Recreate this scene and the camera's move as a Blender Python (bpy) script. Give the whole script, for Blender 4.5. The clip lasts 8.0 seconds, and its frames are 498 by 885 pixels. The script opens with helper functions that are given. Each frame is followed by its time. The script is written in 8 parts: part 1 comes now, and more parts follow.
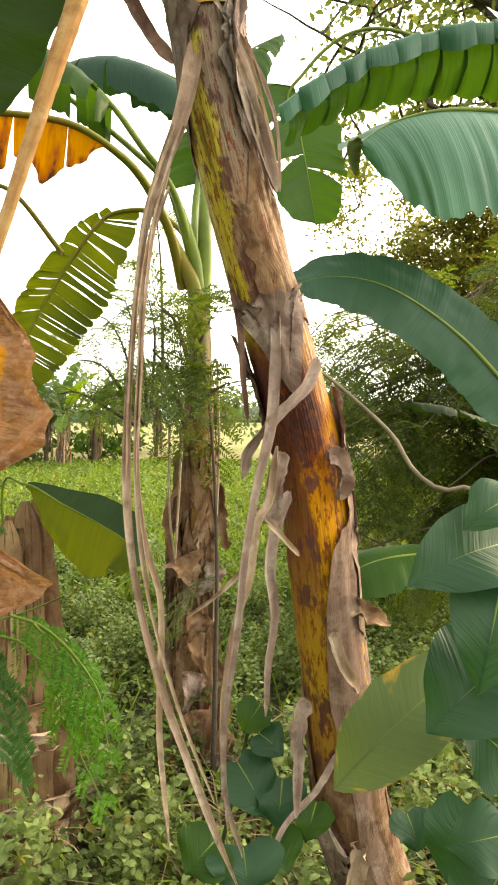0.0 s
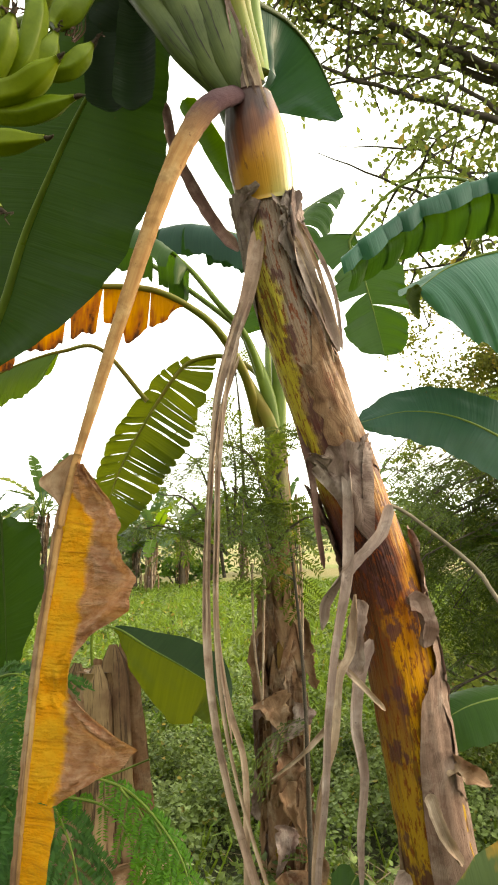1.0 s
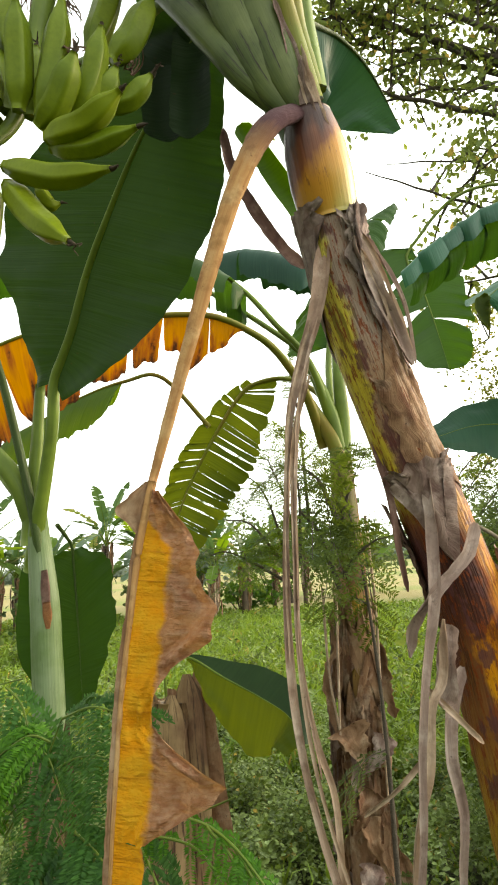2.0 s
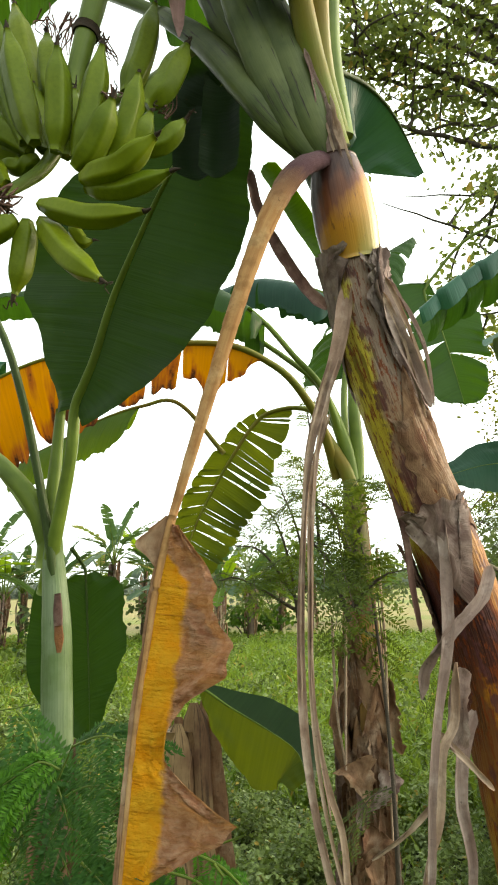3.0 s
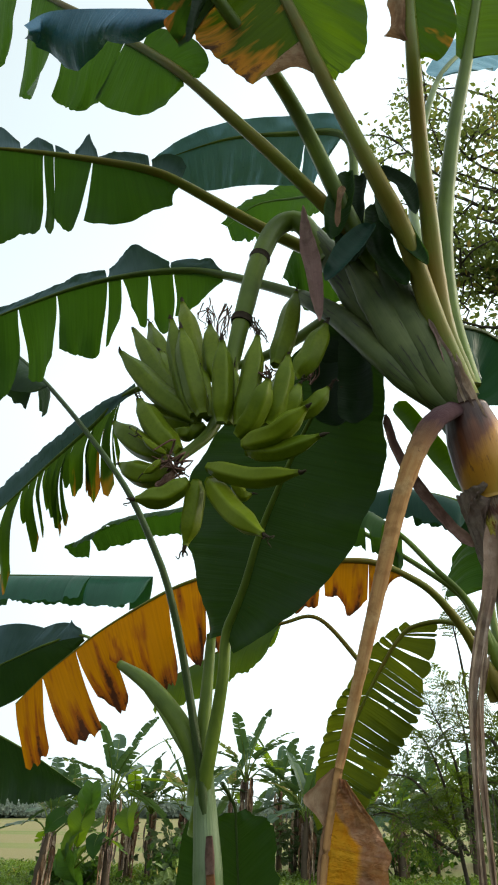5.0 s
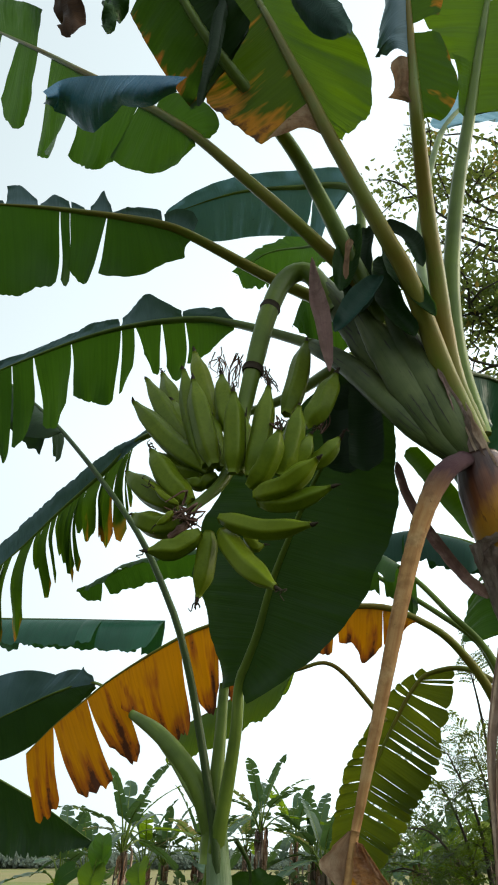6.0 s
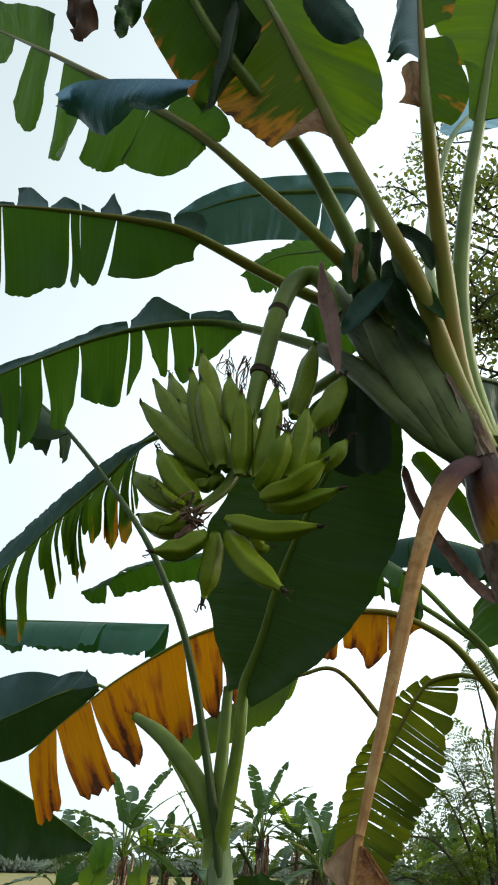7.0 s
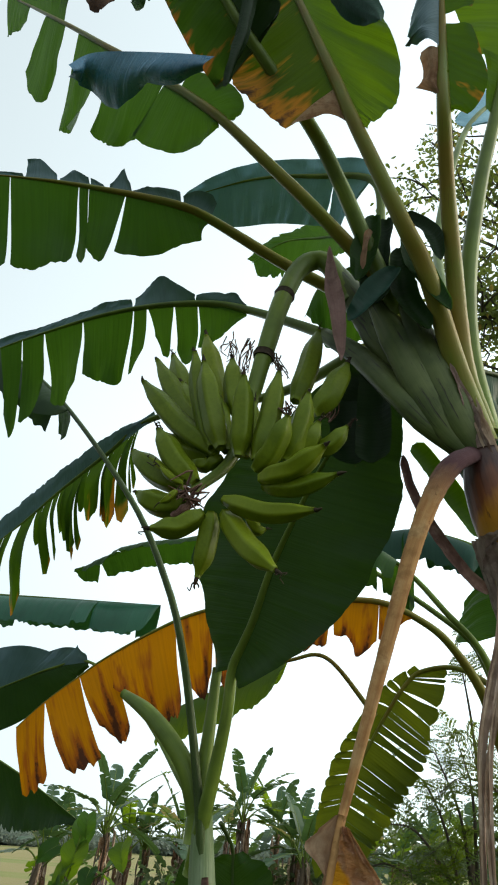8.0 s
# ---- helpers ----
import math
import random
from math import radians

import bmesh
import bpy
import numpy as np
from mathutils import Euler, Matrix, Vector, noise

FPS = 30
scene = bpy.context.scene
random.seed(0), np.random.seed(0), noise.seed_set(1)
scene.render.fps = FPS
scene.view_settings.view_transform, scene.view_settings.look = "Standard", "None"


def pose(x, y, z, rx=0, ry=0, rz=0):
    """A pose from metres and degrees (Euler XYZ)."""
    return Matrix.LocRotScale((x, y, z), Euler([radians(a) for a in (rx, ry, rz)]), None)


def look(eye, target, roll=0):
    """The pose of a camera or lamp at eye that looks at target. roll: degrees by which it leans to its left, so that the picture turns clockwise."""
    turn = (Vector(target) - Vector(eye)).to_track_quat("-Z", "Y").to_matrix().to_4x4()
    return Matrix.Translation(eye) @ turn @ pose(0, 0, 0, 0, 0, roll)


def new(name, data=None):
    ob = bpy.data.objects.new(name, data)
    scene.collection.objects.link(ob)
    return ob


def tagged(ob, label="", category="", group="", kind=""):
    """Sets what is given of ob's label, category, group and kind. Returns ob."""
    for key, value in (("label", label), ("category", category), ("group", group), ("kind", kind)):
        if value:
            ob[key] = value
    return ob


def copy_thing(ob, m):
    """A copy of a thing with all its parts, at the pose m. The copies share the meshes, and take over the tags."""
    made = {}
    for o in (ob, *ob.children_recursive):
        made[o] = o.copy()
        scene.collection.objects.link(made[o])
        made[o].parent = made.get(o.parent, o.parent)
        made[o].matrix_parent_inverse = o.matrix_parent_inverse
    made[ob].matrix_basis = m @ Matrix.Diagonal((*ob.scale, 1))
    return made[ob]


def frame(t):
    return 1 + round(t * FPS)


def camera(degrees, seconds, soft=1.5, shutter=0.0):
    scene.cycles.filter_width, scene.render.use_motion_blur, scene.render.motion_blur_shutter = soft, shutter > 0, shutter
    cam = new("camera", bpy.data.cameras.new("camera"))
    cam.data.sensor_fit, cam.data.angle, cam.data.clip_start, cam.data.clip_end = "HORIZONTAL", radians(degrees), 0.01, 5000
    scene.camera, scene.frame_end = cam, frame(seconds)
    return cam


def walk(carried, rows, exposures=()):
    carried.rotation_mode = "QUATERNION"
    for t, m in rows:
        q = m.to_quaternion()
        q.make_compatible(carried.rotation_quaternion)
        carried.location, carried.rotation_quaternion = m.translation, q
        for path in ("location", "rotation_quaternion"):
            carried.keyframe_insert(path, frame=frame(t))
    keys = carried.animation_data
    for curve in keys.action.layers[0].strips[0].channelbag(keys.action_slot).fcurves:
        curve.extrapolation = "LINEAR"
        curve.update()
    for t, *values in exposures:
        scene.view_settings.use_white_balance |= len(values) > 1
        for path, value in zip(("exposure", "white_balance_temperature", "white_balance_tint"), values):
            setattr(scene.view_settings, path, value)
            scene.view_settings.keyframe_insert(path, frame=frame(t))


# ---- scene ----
cam = camera(41.4, 8.0, 2.0)
PATH = [
    (0, (0.044, 0.04, 1.497), (-0.024, 2.038, 1.558), 0.2),
    (0.5, (0.064, 0.006, 1.545), (-0.061, 1.987, 1.793), -1.2),
    (1, (0.072, -0.015, 1.568), (-0.238, 1.917, 1.982), -1.7),
    (1.5, (0.038, -0.01, 1.576), (-0.422, 1.877, 2.053), -2.3),
    (1.7, (0.028, 0.015, 1.573), (-0.443, 1.895, 2.065), -2.9),
    (2.8, (0.028, 0.012, 1.586), (-0.441, 1.895, 2.072), -2.9),
    (3, (0.018, -0.02, 1.598), (-0.477, 1.837, 2.154), -0.8),
    (3.5, (0.004, -0.092, 1.635), (-0.717, 1.632, 2.346), 0.1),
    (4, (0.008, -0.121, 1.643), (-0.795, 1.526, 2.444), 1.0),
    (4.5, (0.013, -0.143, 1.646), (-0.811, 1.431, 2.565), 1.8),
    (5, (0.013, -0.179, 1.653), (-0.752, 1.317, 2.736), 2.1),
    (5.2, (0.016, -0.178, 1.674), (-0.748, 1.286, 2.802), 1.7),
    (6.3, (0.027, -0.213, 1.674), (-0.752, 1.197, 2.86), 2.7),
    (6.5, (0.024, -0.2, 1.665), (-0.76, 1.2, 2.86), 2.8),
    (7, (0.019, -0.203, 1.665), (-0.763, 1.202, 2.854), 3.5),
    (7.5, (0.019, -0.202, 1.664), (-0.757, 1.216, 2.842), 4.4),
    (8, (0.011, -0.194, 1.654), (-0.775, 1.234, 2.813), 5.9),
]
EXPOSURES = [(0.0, 1.22, 9300, 15), (1.0, 0.95, 8850, 14), (1.7, 0.82, 8350, 13), (2.8, 0.72, 8050, 10), (4.0, 0.2, 7400, 10), (5.0, -0.17, 7050, 10), (6.5, -0.27, 7000, 10), (8.0, -0.27, 7000, 10)]
walk(cam, [(t, look(eye, target, roll)) for t, eye, target, roll in PATH], EXPOSURES)

# ---------------------------------------------------------------- sky and sun
SUN_ELEVATION, SUN_AZIMUTH = radians(24.0), radians(60.0)   # azimuth from +y towards +x
world = bpy.data.worlds.new("sky")
scene.world = world
world.use_nodes = True
sky = world.node_tree.nodes.new("ShaderNodeTexSky")
sky.sky_type, sky.sun_disc = "NISHITA", False
sky.sun_elevation, sky.sun_rotation = SUN_ELEVATION, SUN_AZIMUTH
sky.air_density, sky.dust_density, sky.ozone_density = 1.0, 6.0, 1.0
# thin white overcast over the clear sky
veil = world.node_tree.nodes.new("ShaderNodeMix")
veil.data_type = "RGBA"
# the haze is brighter towards the low sun than away from it
ray = world.node_tree.nodes.new("ShaderNodeTexCoord")
towards = world.node_tree.nodes.new("ShaderNodeVectorMath")
towards.operation = "DOT_PRODUCT"
towards.inputs[1].default_value = (math.sin(SUN_AZIMUTH), math.cos(SUN_AZIMUTH), 0.25)
level = world.node_tree.nodes.new("ShaderNodeMapRange")
level.inputs["From Min"].default_value, level.inputs["From Max"].default_value = -1.0, 1.0
level.inputs["To Min"].default_value, level.inputs["To Max"].default_value = 0.22, 1.8
haze = world.node_tree.nodes.new("ShaderNodeVectorMath")
haze.operation = "SCALE"
haze.inputs[0].default_value = (12.8, 15.4, 16.6)
world.node_tree.links.new(ray.outputs["Generated"], towards.inputs[0])
world.node_tree.links.new(towards.outputs["Value"], level.inputs["Value"])
world.node_tree.links.new(level.outputs["Result"], haze.inputs["Scale"])
world.node_tree.links.new(haze.outputs[0], veil.inputs[7])
height = world.node_tree.nodes.new("ShaderNodeSeparateXYZ")
thin = world.node_tree.nodes.new("ShaderNodeMapRange")
thin.inputs["From Min"].default_value, thin.inputs["From Max"].default_value = 0.55, 1.0
thin.inputs["To Min"].default_value, thin.inputs["To Max"].default_value = 0.58, 0.38
world.node_tree.links.new(ray.outputs["Generated"], height.inputs[0])
world.node_tree.links.new(height.outputs[2], thin.inputs["Value"])
world.node_tree.links.new(thin.outputs["Result"], veil.inputs[0])
world.node_tree.links.new(sky.outputs["Color"], veil.inputs[6])
world.node_tree.links.new(veil.outputs[2], world.node_tree.nodes["Background"].inputs["Color"])
world.node_tree.nodes["Background"].inputs["Strength"].default_value = 0.15
sun = new("sun", bpy.data.lights.new("sun", "SUN"))
sun.data.energy, sun.data.angle, sun.data.color = 1.6, radians(25.0), (1.0, 0.9, 0.76)
sun.matrix_world = look((0, 0, 30), (-math.sin(SUN_AZIMUTH) * math.cos(SUN_ELEVATION), -math.cos(SUN_AZIMUTH) * math.cos(SUN_ELEVATION), 30 - math.sin(SUN_ELEVATION)))

# ---------------------------------------------------------------- materials
class Shade:
    """A small wrapper round a material's node tree."""

    def __init__(self, name):
        self.mat = bpy.data.materials.new(name)
        self.mat.use_nodes = True
        self.tree = self.mat.node_tree
        self.tree.nodes.clear()
        self.out = self.tree.nodes.new("ShaderNodeOutputMaterial")

    def put(self, socket, value):
        if isinstance(value, bpy.types.NodeSocket):
            self.tree.links.new(value, socket)
        elif isinstance(value, tuple) and len(value) == 3 and socket.type == "RGBA":
            socket.default_value = (*value, 1.0)
        else:
            socket.default_value = value

    def node(self, kind, **inputs):
        n = self.tree.nodes.new("ShaderNode" + kind)
        for key, value in inputs.items():
            self.put(n.inputs[key.replace("_", " ")], value)
        return n

    def coords(self, which="UV"):
        return self.node("TexCoord").outputs[which]

    def scaled(self, vector, x, y, z):
        return self.node("Mapping", Vector=vector, Scale=(x, y, z)).outputs["Vector"]

    def noise(self, vector, scale, detail=4.0, rough=0.55):
        return self.node("TexNoise", Vector=vector, Scale=scale, Detail=detail, Roughness=rough).outputs["Fac"]

    def ramp(self, fac, lo, hi, a=0.0, b=1.0):
        n = self.node("MapRange", Value=fac)
        n.inputs["From Min"].default_value, n.inputs["From Max"].default_value = lo, hi
        n.inputs["To Min"].default_value, n.inputs["To Max"].default_value = a, b
        return n.outputs["Result"]

    def mix(self, fac, a, b, blend="MIX"):
        n = self.tree.nodes.new("ShaderNodeMix")
        n.data_type, n.blend_type = "RGBA", blend
        self.put(n.inputs[0], fac)
        self.put(n.inputs[6], a)
        self.put(n.inputs[7], b)
        return n.outputs[2]

    def math(self, op, a, b=0.0):
        n = self.tree.nodes.new("ShaderNodeMath")
        n.operation = op
        self.put(n.inputs[0], a)
        self.put(n.inputs[1], b)
        return n.outputs[0]

    def bump(self, height, strength, distance):
        return self.node("Bump", Height=height, Strength=strength, Distance=distance).outputs["Normal"]

    def finish(self, colour, rough, normal=None, glow=None, share=0.0, spec=0.2, matte=False):
        if matte:
            p = self.node("BsdfDiffuse", Color=colour)
        else:
            p = self.node("BsdfPrincipled", Base_Color=colour, Roughness=rough)
            p.inputs["Specular IOR Level"].default_value = spec
        if normal is not None:
            self.put(p.inputs["Normal"], normal)
        shader = p.outputs[0]
        if share > 0:
            t = self.node("BsdfTranslucent", Color=glow)
            if normal is not None:
                self.put(t.inputs["Normal"], normal)
            m = self.node("MixShader", Fac=share)
            self.tree.links.new(shader, m.inputs[1])
            self.tree.links.new(t.outputs[0], m.inputs[2])
            shader = m.outputs[0]
        if matte:
            g = self.node("BsdfGlossy", Color=(1.0, 1.0, 1.0), Roughness=rough)
            if normal is not None:
                self.put(g.inputs["Normal"], normal)
            f = self.node("LayerWeight", Blend=0.5)
            if normal is not None:
                self.put(f.inputs["Normal"], normal)
            m = self.node("MixShader", Fac=self.math("ADD", self.math("MULTIPLY", self.math("POWER", f.outputs["Facing"], 4.0), min(0.3, spec * 0.9)), spec * 0.08))
            self.tree.links.new(shader, m.inputs[1])
            self.tree.links.new(g.outputs[0], m.inputs[2])
            shader = m.outputs[0]
        self.tree.links.new(shader, self.out.inputs["Surface"])
        return self.mat


def blade_material(name, dark, light, glow, share=0.4, rough=0.36, dead=0.0, dead_a=(0.42, 0.17, 0.03), dead_b=(0.09, 0.045, 0.025), spec=0.5):
    """A banana leaf: u runs from the midrib to the edge, v along the leaf in metres."""
    s = Shade(name)
    uv = s.coords("UV")
    sep = s.node("SeparateXYZ", Vector=uv)
    u, v = sep.outputs[0], sep.outputs[1]
    veins = s.noise(s.scaled(uv, 1.2, 160.0, 1.0), 1.0, 2.0)
    ribs = s.noise(s.scaled(uv, 0.5, 85.0, 1.0), 1.0, 2.0)
    cloud = s.noise(s.coords("Object"), 3.0, 3.0)
    spots = s.noise(s.coords("Object"), 38.0, 4.0, 0.7)
    col = s.mix(s.ramp(cloud, 0.3, 0.7), dark, light)
    col = s.mix(s.ramp(veins, 0.35, 0.65, 0.0, 0.22), col, light)
    col = s.mix(s.ramp(ribs, 0.42, 0.7, 0.0, 0.2), col, dark)
    gl = s.mix(s.ramp(ribs, 0.4, 0.65, 0.0, 0.4), glow, tuple(c * 0.6 for c in glow))
    if dead > 0:
        streak = s.noise(s.scaled(uv, 1.1, 20.0, 1.0), 1.0, 3.0, 0.55)
        edge = s.math("MULTIPLY", s.math("POWER", u, 3.0), 0.25)
        level = s.math("ADD", s.math("ADD", streak, edge), s.math("MULTIPLY", s.math("SUBTRACT", cloud, 0.5), 0.5))
        # dead: the share of the blade that has died off
        cut = 0.95 - 0.75 * dead
        patch = s.ramp(level, cut - 0.08, cut + 0.06)
        worse = s.ramp(s.math("ADD", level, s.math("MULTIPLY", s.math("SUBTRACT", spots, 0.5), 0.35)), cut + 0.08, cut + 0.2)
        brown = s.mix(worse, dead_a, dead_b)
        brown = s.mix(s.ramp(veins, 0.4, 0.7, 0.0, 0.35), brown, tuple(c * 0.45 for c in dead_a))
        col = s.mix(patch, col, brown)
        gl = s.mix(patch, gl, s.mix(worse, tuple(min(1, c * 1.5) for c in dead_a), dead_b))
    speck = s.ramp(s.noise(s.coords("Object"), 70.0, 2.0), 0.70, 0.76, 0.0, 0.55)
    col = s.mix(speck, col, (0.06, 0.035, 0.012))
    height = s.math("ADD", s.math("MULTIPLY", veins, 0.5), ribs)
    normal = s.bump(height, 0.45, 0.005)
    rr = s.ramp(spots, 0.3, 0.7, rough - 0.06, rough + 0.12)
    return s.finish(col, rr, normal, gl, share, spec, True)


def stem_material(name, colours, streak, rough=0.55, streaks=0.5, spot=(0.03, 0.012, 0.008), relief=1.0):
    """A stalk or trunk of sheaths: u round it, v along it in metres."""
    s = Shade(name)
    uv, ob = s.coords("UV"), s.coords("Object")
    fibre = s.noise(s.scaled(uv, 26.0, 1.6, 1.0), 1.0, 4.0)
    wide = s.noise(s.scaled(uv, 3.2, 1.4, 1.0), 1.0, 3.0)
    cloud = s.noise(ob, 5.0, 4.0)
    col = s.mix(s.ramp(wide, 0.34, 0.62), colours[0], colours[1])
    col = s.mix(s.ramp(cloud, 0.4, 0.62), col, colours[2])
    dash = s.noise(s.scaled(uv, 9.0, 3.6, 1.0), 1.0, 5.0, 0.68)
    col = s.mix(s.ramp(dash, 0.66 - 0.24 * streaks, 0.70 - 0.2 * streaks, 0.0, 0.9), col, streak)
    flecks = s.noise(s.scaled(uv, 34.0, 9.0, 1.0), 1.0, 4.0, 0.7)
    col = s.mix(s.ramp(flecks, 0.62, 0.68, 0.0, 0.8), col, spot)
    col = s.mix(s.ramp(fibre, 0.35, 0.7, 0.0, 0.3 * relief), col, tuple(c * 0.5 for c in colours[0]))
    normal = s.bump(s.math("ADD", fibre, s.math("MULTIPLY", dash, 0.6)), 0.45 * relief, 0.006)
    return s.finish(col, s.ramp(cloud, 0.3, 0.7, rough - 0.1, rough + 0.12), normal)


def dry_material(name, a, b, c, share=0.12, fade=None):
    """Papery dead sheath or leaf, with fibres along v."""
    s = Shade(name)
    uv, ob = s.coords("UV"), s.coords("Object")
    bent = s.node("VectorMath", Vector=uv)
    bent.operation = "ADD"
    s.put(bent.inputs[1], s.node("Mapping", Vector=s.node("TexNoise", Vector=ob, Scale=14.0).outputs["Color"], Scale=(0.12, 0.12, 0.0)).outputs["Vector"])
    fibre = s.noise(s.scaled(bent.outputs[0], 70.0, 3.0, 1.0), 1.0, 4.0, 0.6)
    wide = s.noise(s.scaled(uv, 5.0, 6.0, 1.0), 1.0, 4.0)
    cloud = s.noise(ob, 14.0, 4.0, 0.6)
    col = s.mix(s.ramp(wide, 0.34, 0.66), a, b)
    col = s.mix(s.ramp(cloud, 0.5, 0.7), col, c)
    col = s.mix(s.ramp(fibre, 0.45, 0.68, 0.0, 0.24), col, tuple(k * 0.35 for k in b))
    patch = s.noise(ob, 26.0, 4.0, 0.6)
    col = s.mix(s.ramp(patch, 0.52, 0.64, 0.0, 0.5), col, tuple(k * 0.6 for k in b))
    mould = s.noise(ob, 55.0, 3.0, 0.7)
    col = s.mix(s.ramp(mould, 0.66, 0.72, 0.0, 0.6), col, tuple(k * 0.2 for k in b))
    if fade:
        along = s.math("ADD", s.node("SeparateXYZ", Vector=uv).outputs[1], s.math("MULTIPLY", s.math("SUBTRACT", wide, 0.5), 0.12))
        col = s.mix(s.ramp(along, fade[1], fade[2]), fade[0], col)
    normal = s.bump(s.math("ADD", s.math("MULTIPLY", fibre, 0.6), s.math("ADD", cloud, patch)), 0.5, 0.008)
    return s.finish(col, 0.75, normal, s.mix(0.3, col, a), share, 0.08, True)


def plain_material(name, a, b, scale, rough=0.6, fine=None, share=0.0, glow=None, bump=0.3, depth=0.004, spec=0.2):
    s = Shade(name)
    ob = s.coords("Object")
    big, small = s.noise(ob, scale, 4.0), s.noise(ob, scale * 9.0, 4.0, 0.65)
    col = s.mix(s.ramp(big, 0.3, 0.7), a, b)
    col = s.mix(s.ramp(small, 0.45, 0.7, 0.0, 0.5), col, fine or tuple(k * 0.5 for k in a))
    return s.finish(col, s.ramp(small, 0.3, 0.7, rough - 0.08, rough + 0.1), s.bump(small, bump, depth), glow, share, spec)


def foliage_material(name, a, b, glow, share=0.4, rough=0.5, yellow=0.0, clump=0.7, depth=0.8):
    """Small leaves in their hundreds: each island its own shade."""
    s = Shade(name)
    pick = s.node("NewGeometry").outputs["Random Per Island"]
    cloud = s.noise(s.coords("Object"), clump, 3.0)
    mixv = s.node("Clamp", Value=s.math("ADD", s.math("MULTIPLY", pick, 0.65), s.math("MULTIPLY", s.math("SUBTRACT", cloud, 0.35), depth))).outputs[0]
    col = s.mix(mixv, a, b)
    gl = s.mix(mixv, tuple(k * 0.6 for k in glow), glow)
    if yellow > 0:
        sick = s.ramp(s.math("FRACT", s.math("MULTIPLY", pick, 7.31)), 1.0 - yellow, 1.0 - yellow + 0.02)
        col = s.mix(sick, col, (0.34, 0.24, 0.05))
        gl = s.mix(sick, gl, (0.5, 0.36, 0.08))
    fine = s.noise(s.coords("Object"), 60.0, 2.0)
    col = s.mix(s.ramp(fine, 0.4, 0.7, 0.0, 0.35), col, tuple(k * 0.55 for k in a))
    return s.finish(col, rough, s.bump(fine, 0.2, 0.003), gl, share, 0.12, True)


LEAF = blade_material("leaf_green", (0.012, 0.042, 0.007), (0.028, 0.075, 0.012), (0.065, 0.17, 0.01), 0.32, 0.38, spec=0.12)
LEAF_WORN = blade_material("leaf_green_worn", (0.012, 0.04, 0.005), (0.03, 0.072, 0.008), (0.075, 0.165, 0.006), 0.32, 0.36, 0.22, (0.4, 0.15, 0.012), spec=0.09)
LEAF_SICK = blade_material("leaf_green_brown", (0.016, 0.035, 0.005), (0.038, 0.068, 0.009), (0.08, 0.15, 0.006), 0.32, 0.42, 0.4, (0.33, 0.14, 0.015), (0.07, 0.035, 0.02), spec=0.08)
LEAF_STREAK = blade_material("leaf_green_streaked", (0.012, 0.036, 0.006), (0.03, 0.065, 0.01), (0.06, 0.14, 0.008), 0.3, 0.4, 0.3, (0.3, 0.1, 0.015), (0.06, 0.03, 0.02), spec=0.1)
LEAF_OLIVE = blade_material("leaf_olive", (0.022, 0.042, 0.005), (0.05, 0.075, 0.008), (0.17, 0.21, 0.01), 0.42, 0.42, spec=0.06)
LEAF_DARK = blade_material("leaf_deep_green", (0.008, 0.024, 0.007), (0.02, 0.046, 0.015), (0.028, 0.075, 0.007), 0.2, 0.36, spec=0.14)
LEAF_DEEP = blade_material("leaf_dark_green", (0.011, 0.036, 0.006), (0.024, 0.062, 0.01), (0.045, 0.11, 0.008), 0.28, 0.36, spec=0.12)
LEAF_TEAL = blade_material("leaf_blue_green", (0.012, 0.045, 0.032), (0.03, 0.085, 0.06), (0.04, 0.14, 0.015), 0.16, 0.34, spec=0.16)
# LEAF_BLUE, LEAF_STEEL and LEAF_SKY: sheen from the sky put into the base colour
LEAF_BLUE = blade_material("leaf_sky_sheen_blue", (0.03, 0.11, 0.2), (0.09, 0.26, 0.42), (0.03, 0.1, 0.02), 0.06, 0.26, spec=0.5)
LEAF_STEEL = blade_material("leaf_sky_sheen_steel", (0.055, 0.105, 0.125), (0.12, 0.2, 0.25), (0.03, 0.09, 0.015), 0.12, 0.32, spec=0.3)
# brighter copy of leaf_green, its backlight put into the colours
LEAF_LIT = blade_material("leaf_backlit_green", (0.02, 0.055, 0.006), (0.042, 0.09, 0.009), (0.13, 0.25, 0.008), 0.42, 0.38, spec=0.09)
LEAF_SKY = blade_material("leaf_sky_sheen_green", (0.16, 0.36, 0.46), (0.26, 0.5, 0.62), (0.03, 0.1, 0.02), 0.06, 0.3, spec=0.3)
LEAF_SEA = blade_material("leaf_sea_green", (0.010, 0.08, 0.045), (0.026, 0.14, 0.08), (0.05, 0.2, 0.03), 0.16, 0.34, spec=0.4)
LEAF_PALE = blade_material("leaf_pale_green", (0.04, 0.09, 0.012), (0.08, 0.15, 0.02), (0.24, 0.38, 0.015), 0.45, 0.42, spec=0.08)
LEAF_ORANGE = blade_material("leaf_dying_orange", (0.36, 0.125, 0.004), (0.54, 0.21, 0.006), (0.74, 0.27, 0.004), 0.46, 0.5, 0.46, (0.3, 0.08, 0.008), (0.07, 0.024, 0.012), spec=0.05)
DRY_LEAF = dry_material("dead_leaf_brown", (0.36, 0.22, 0.13), (0.22, 0.11, 0.06), (0.42, 0.30, 0.2), 0.2)
DRY_SHEATH = dry_material("dry_sheath_grey_brown", (0.32, 0.225, 0.185), (0.155, 0.09, 0.075), (0.46, 0.36, 0.315))
DRY_STRIP = dry_material("dry_strip_tan", (0.52, 0.38, 0.275), (0.33, 0.22, 0.15), (0.6, 0.47, 0.36))
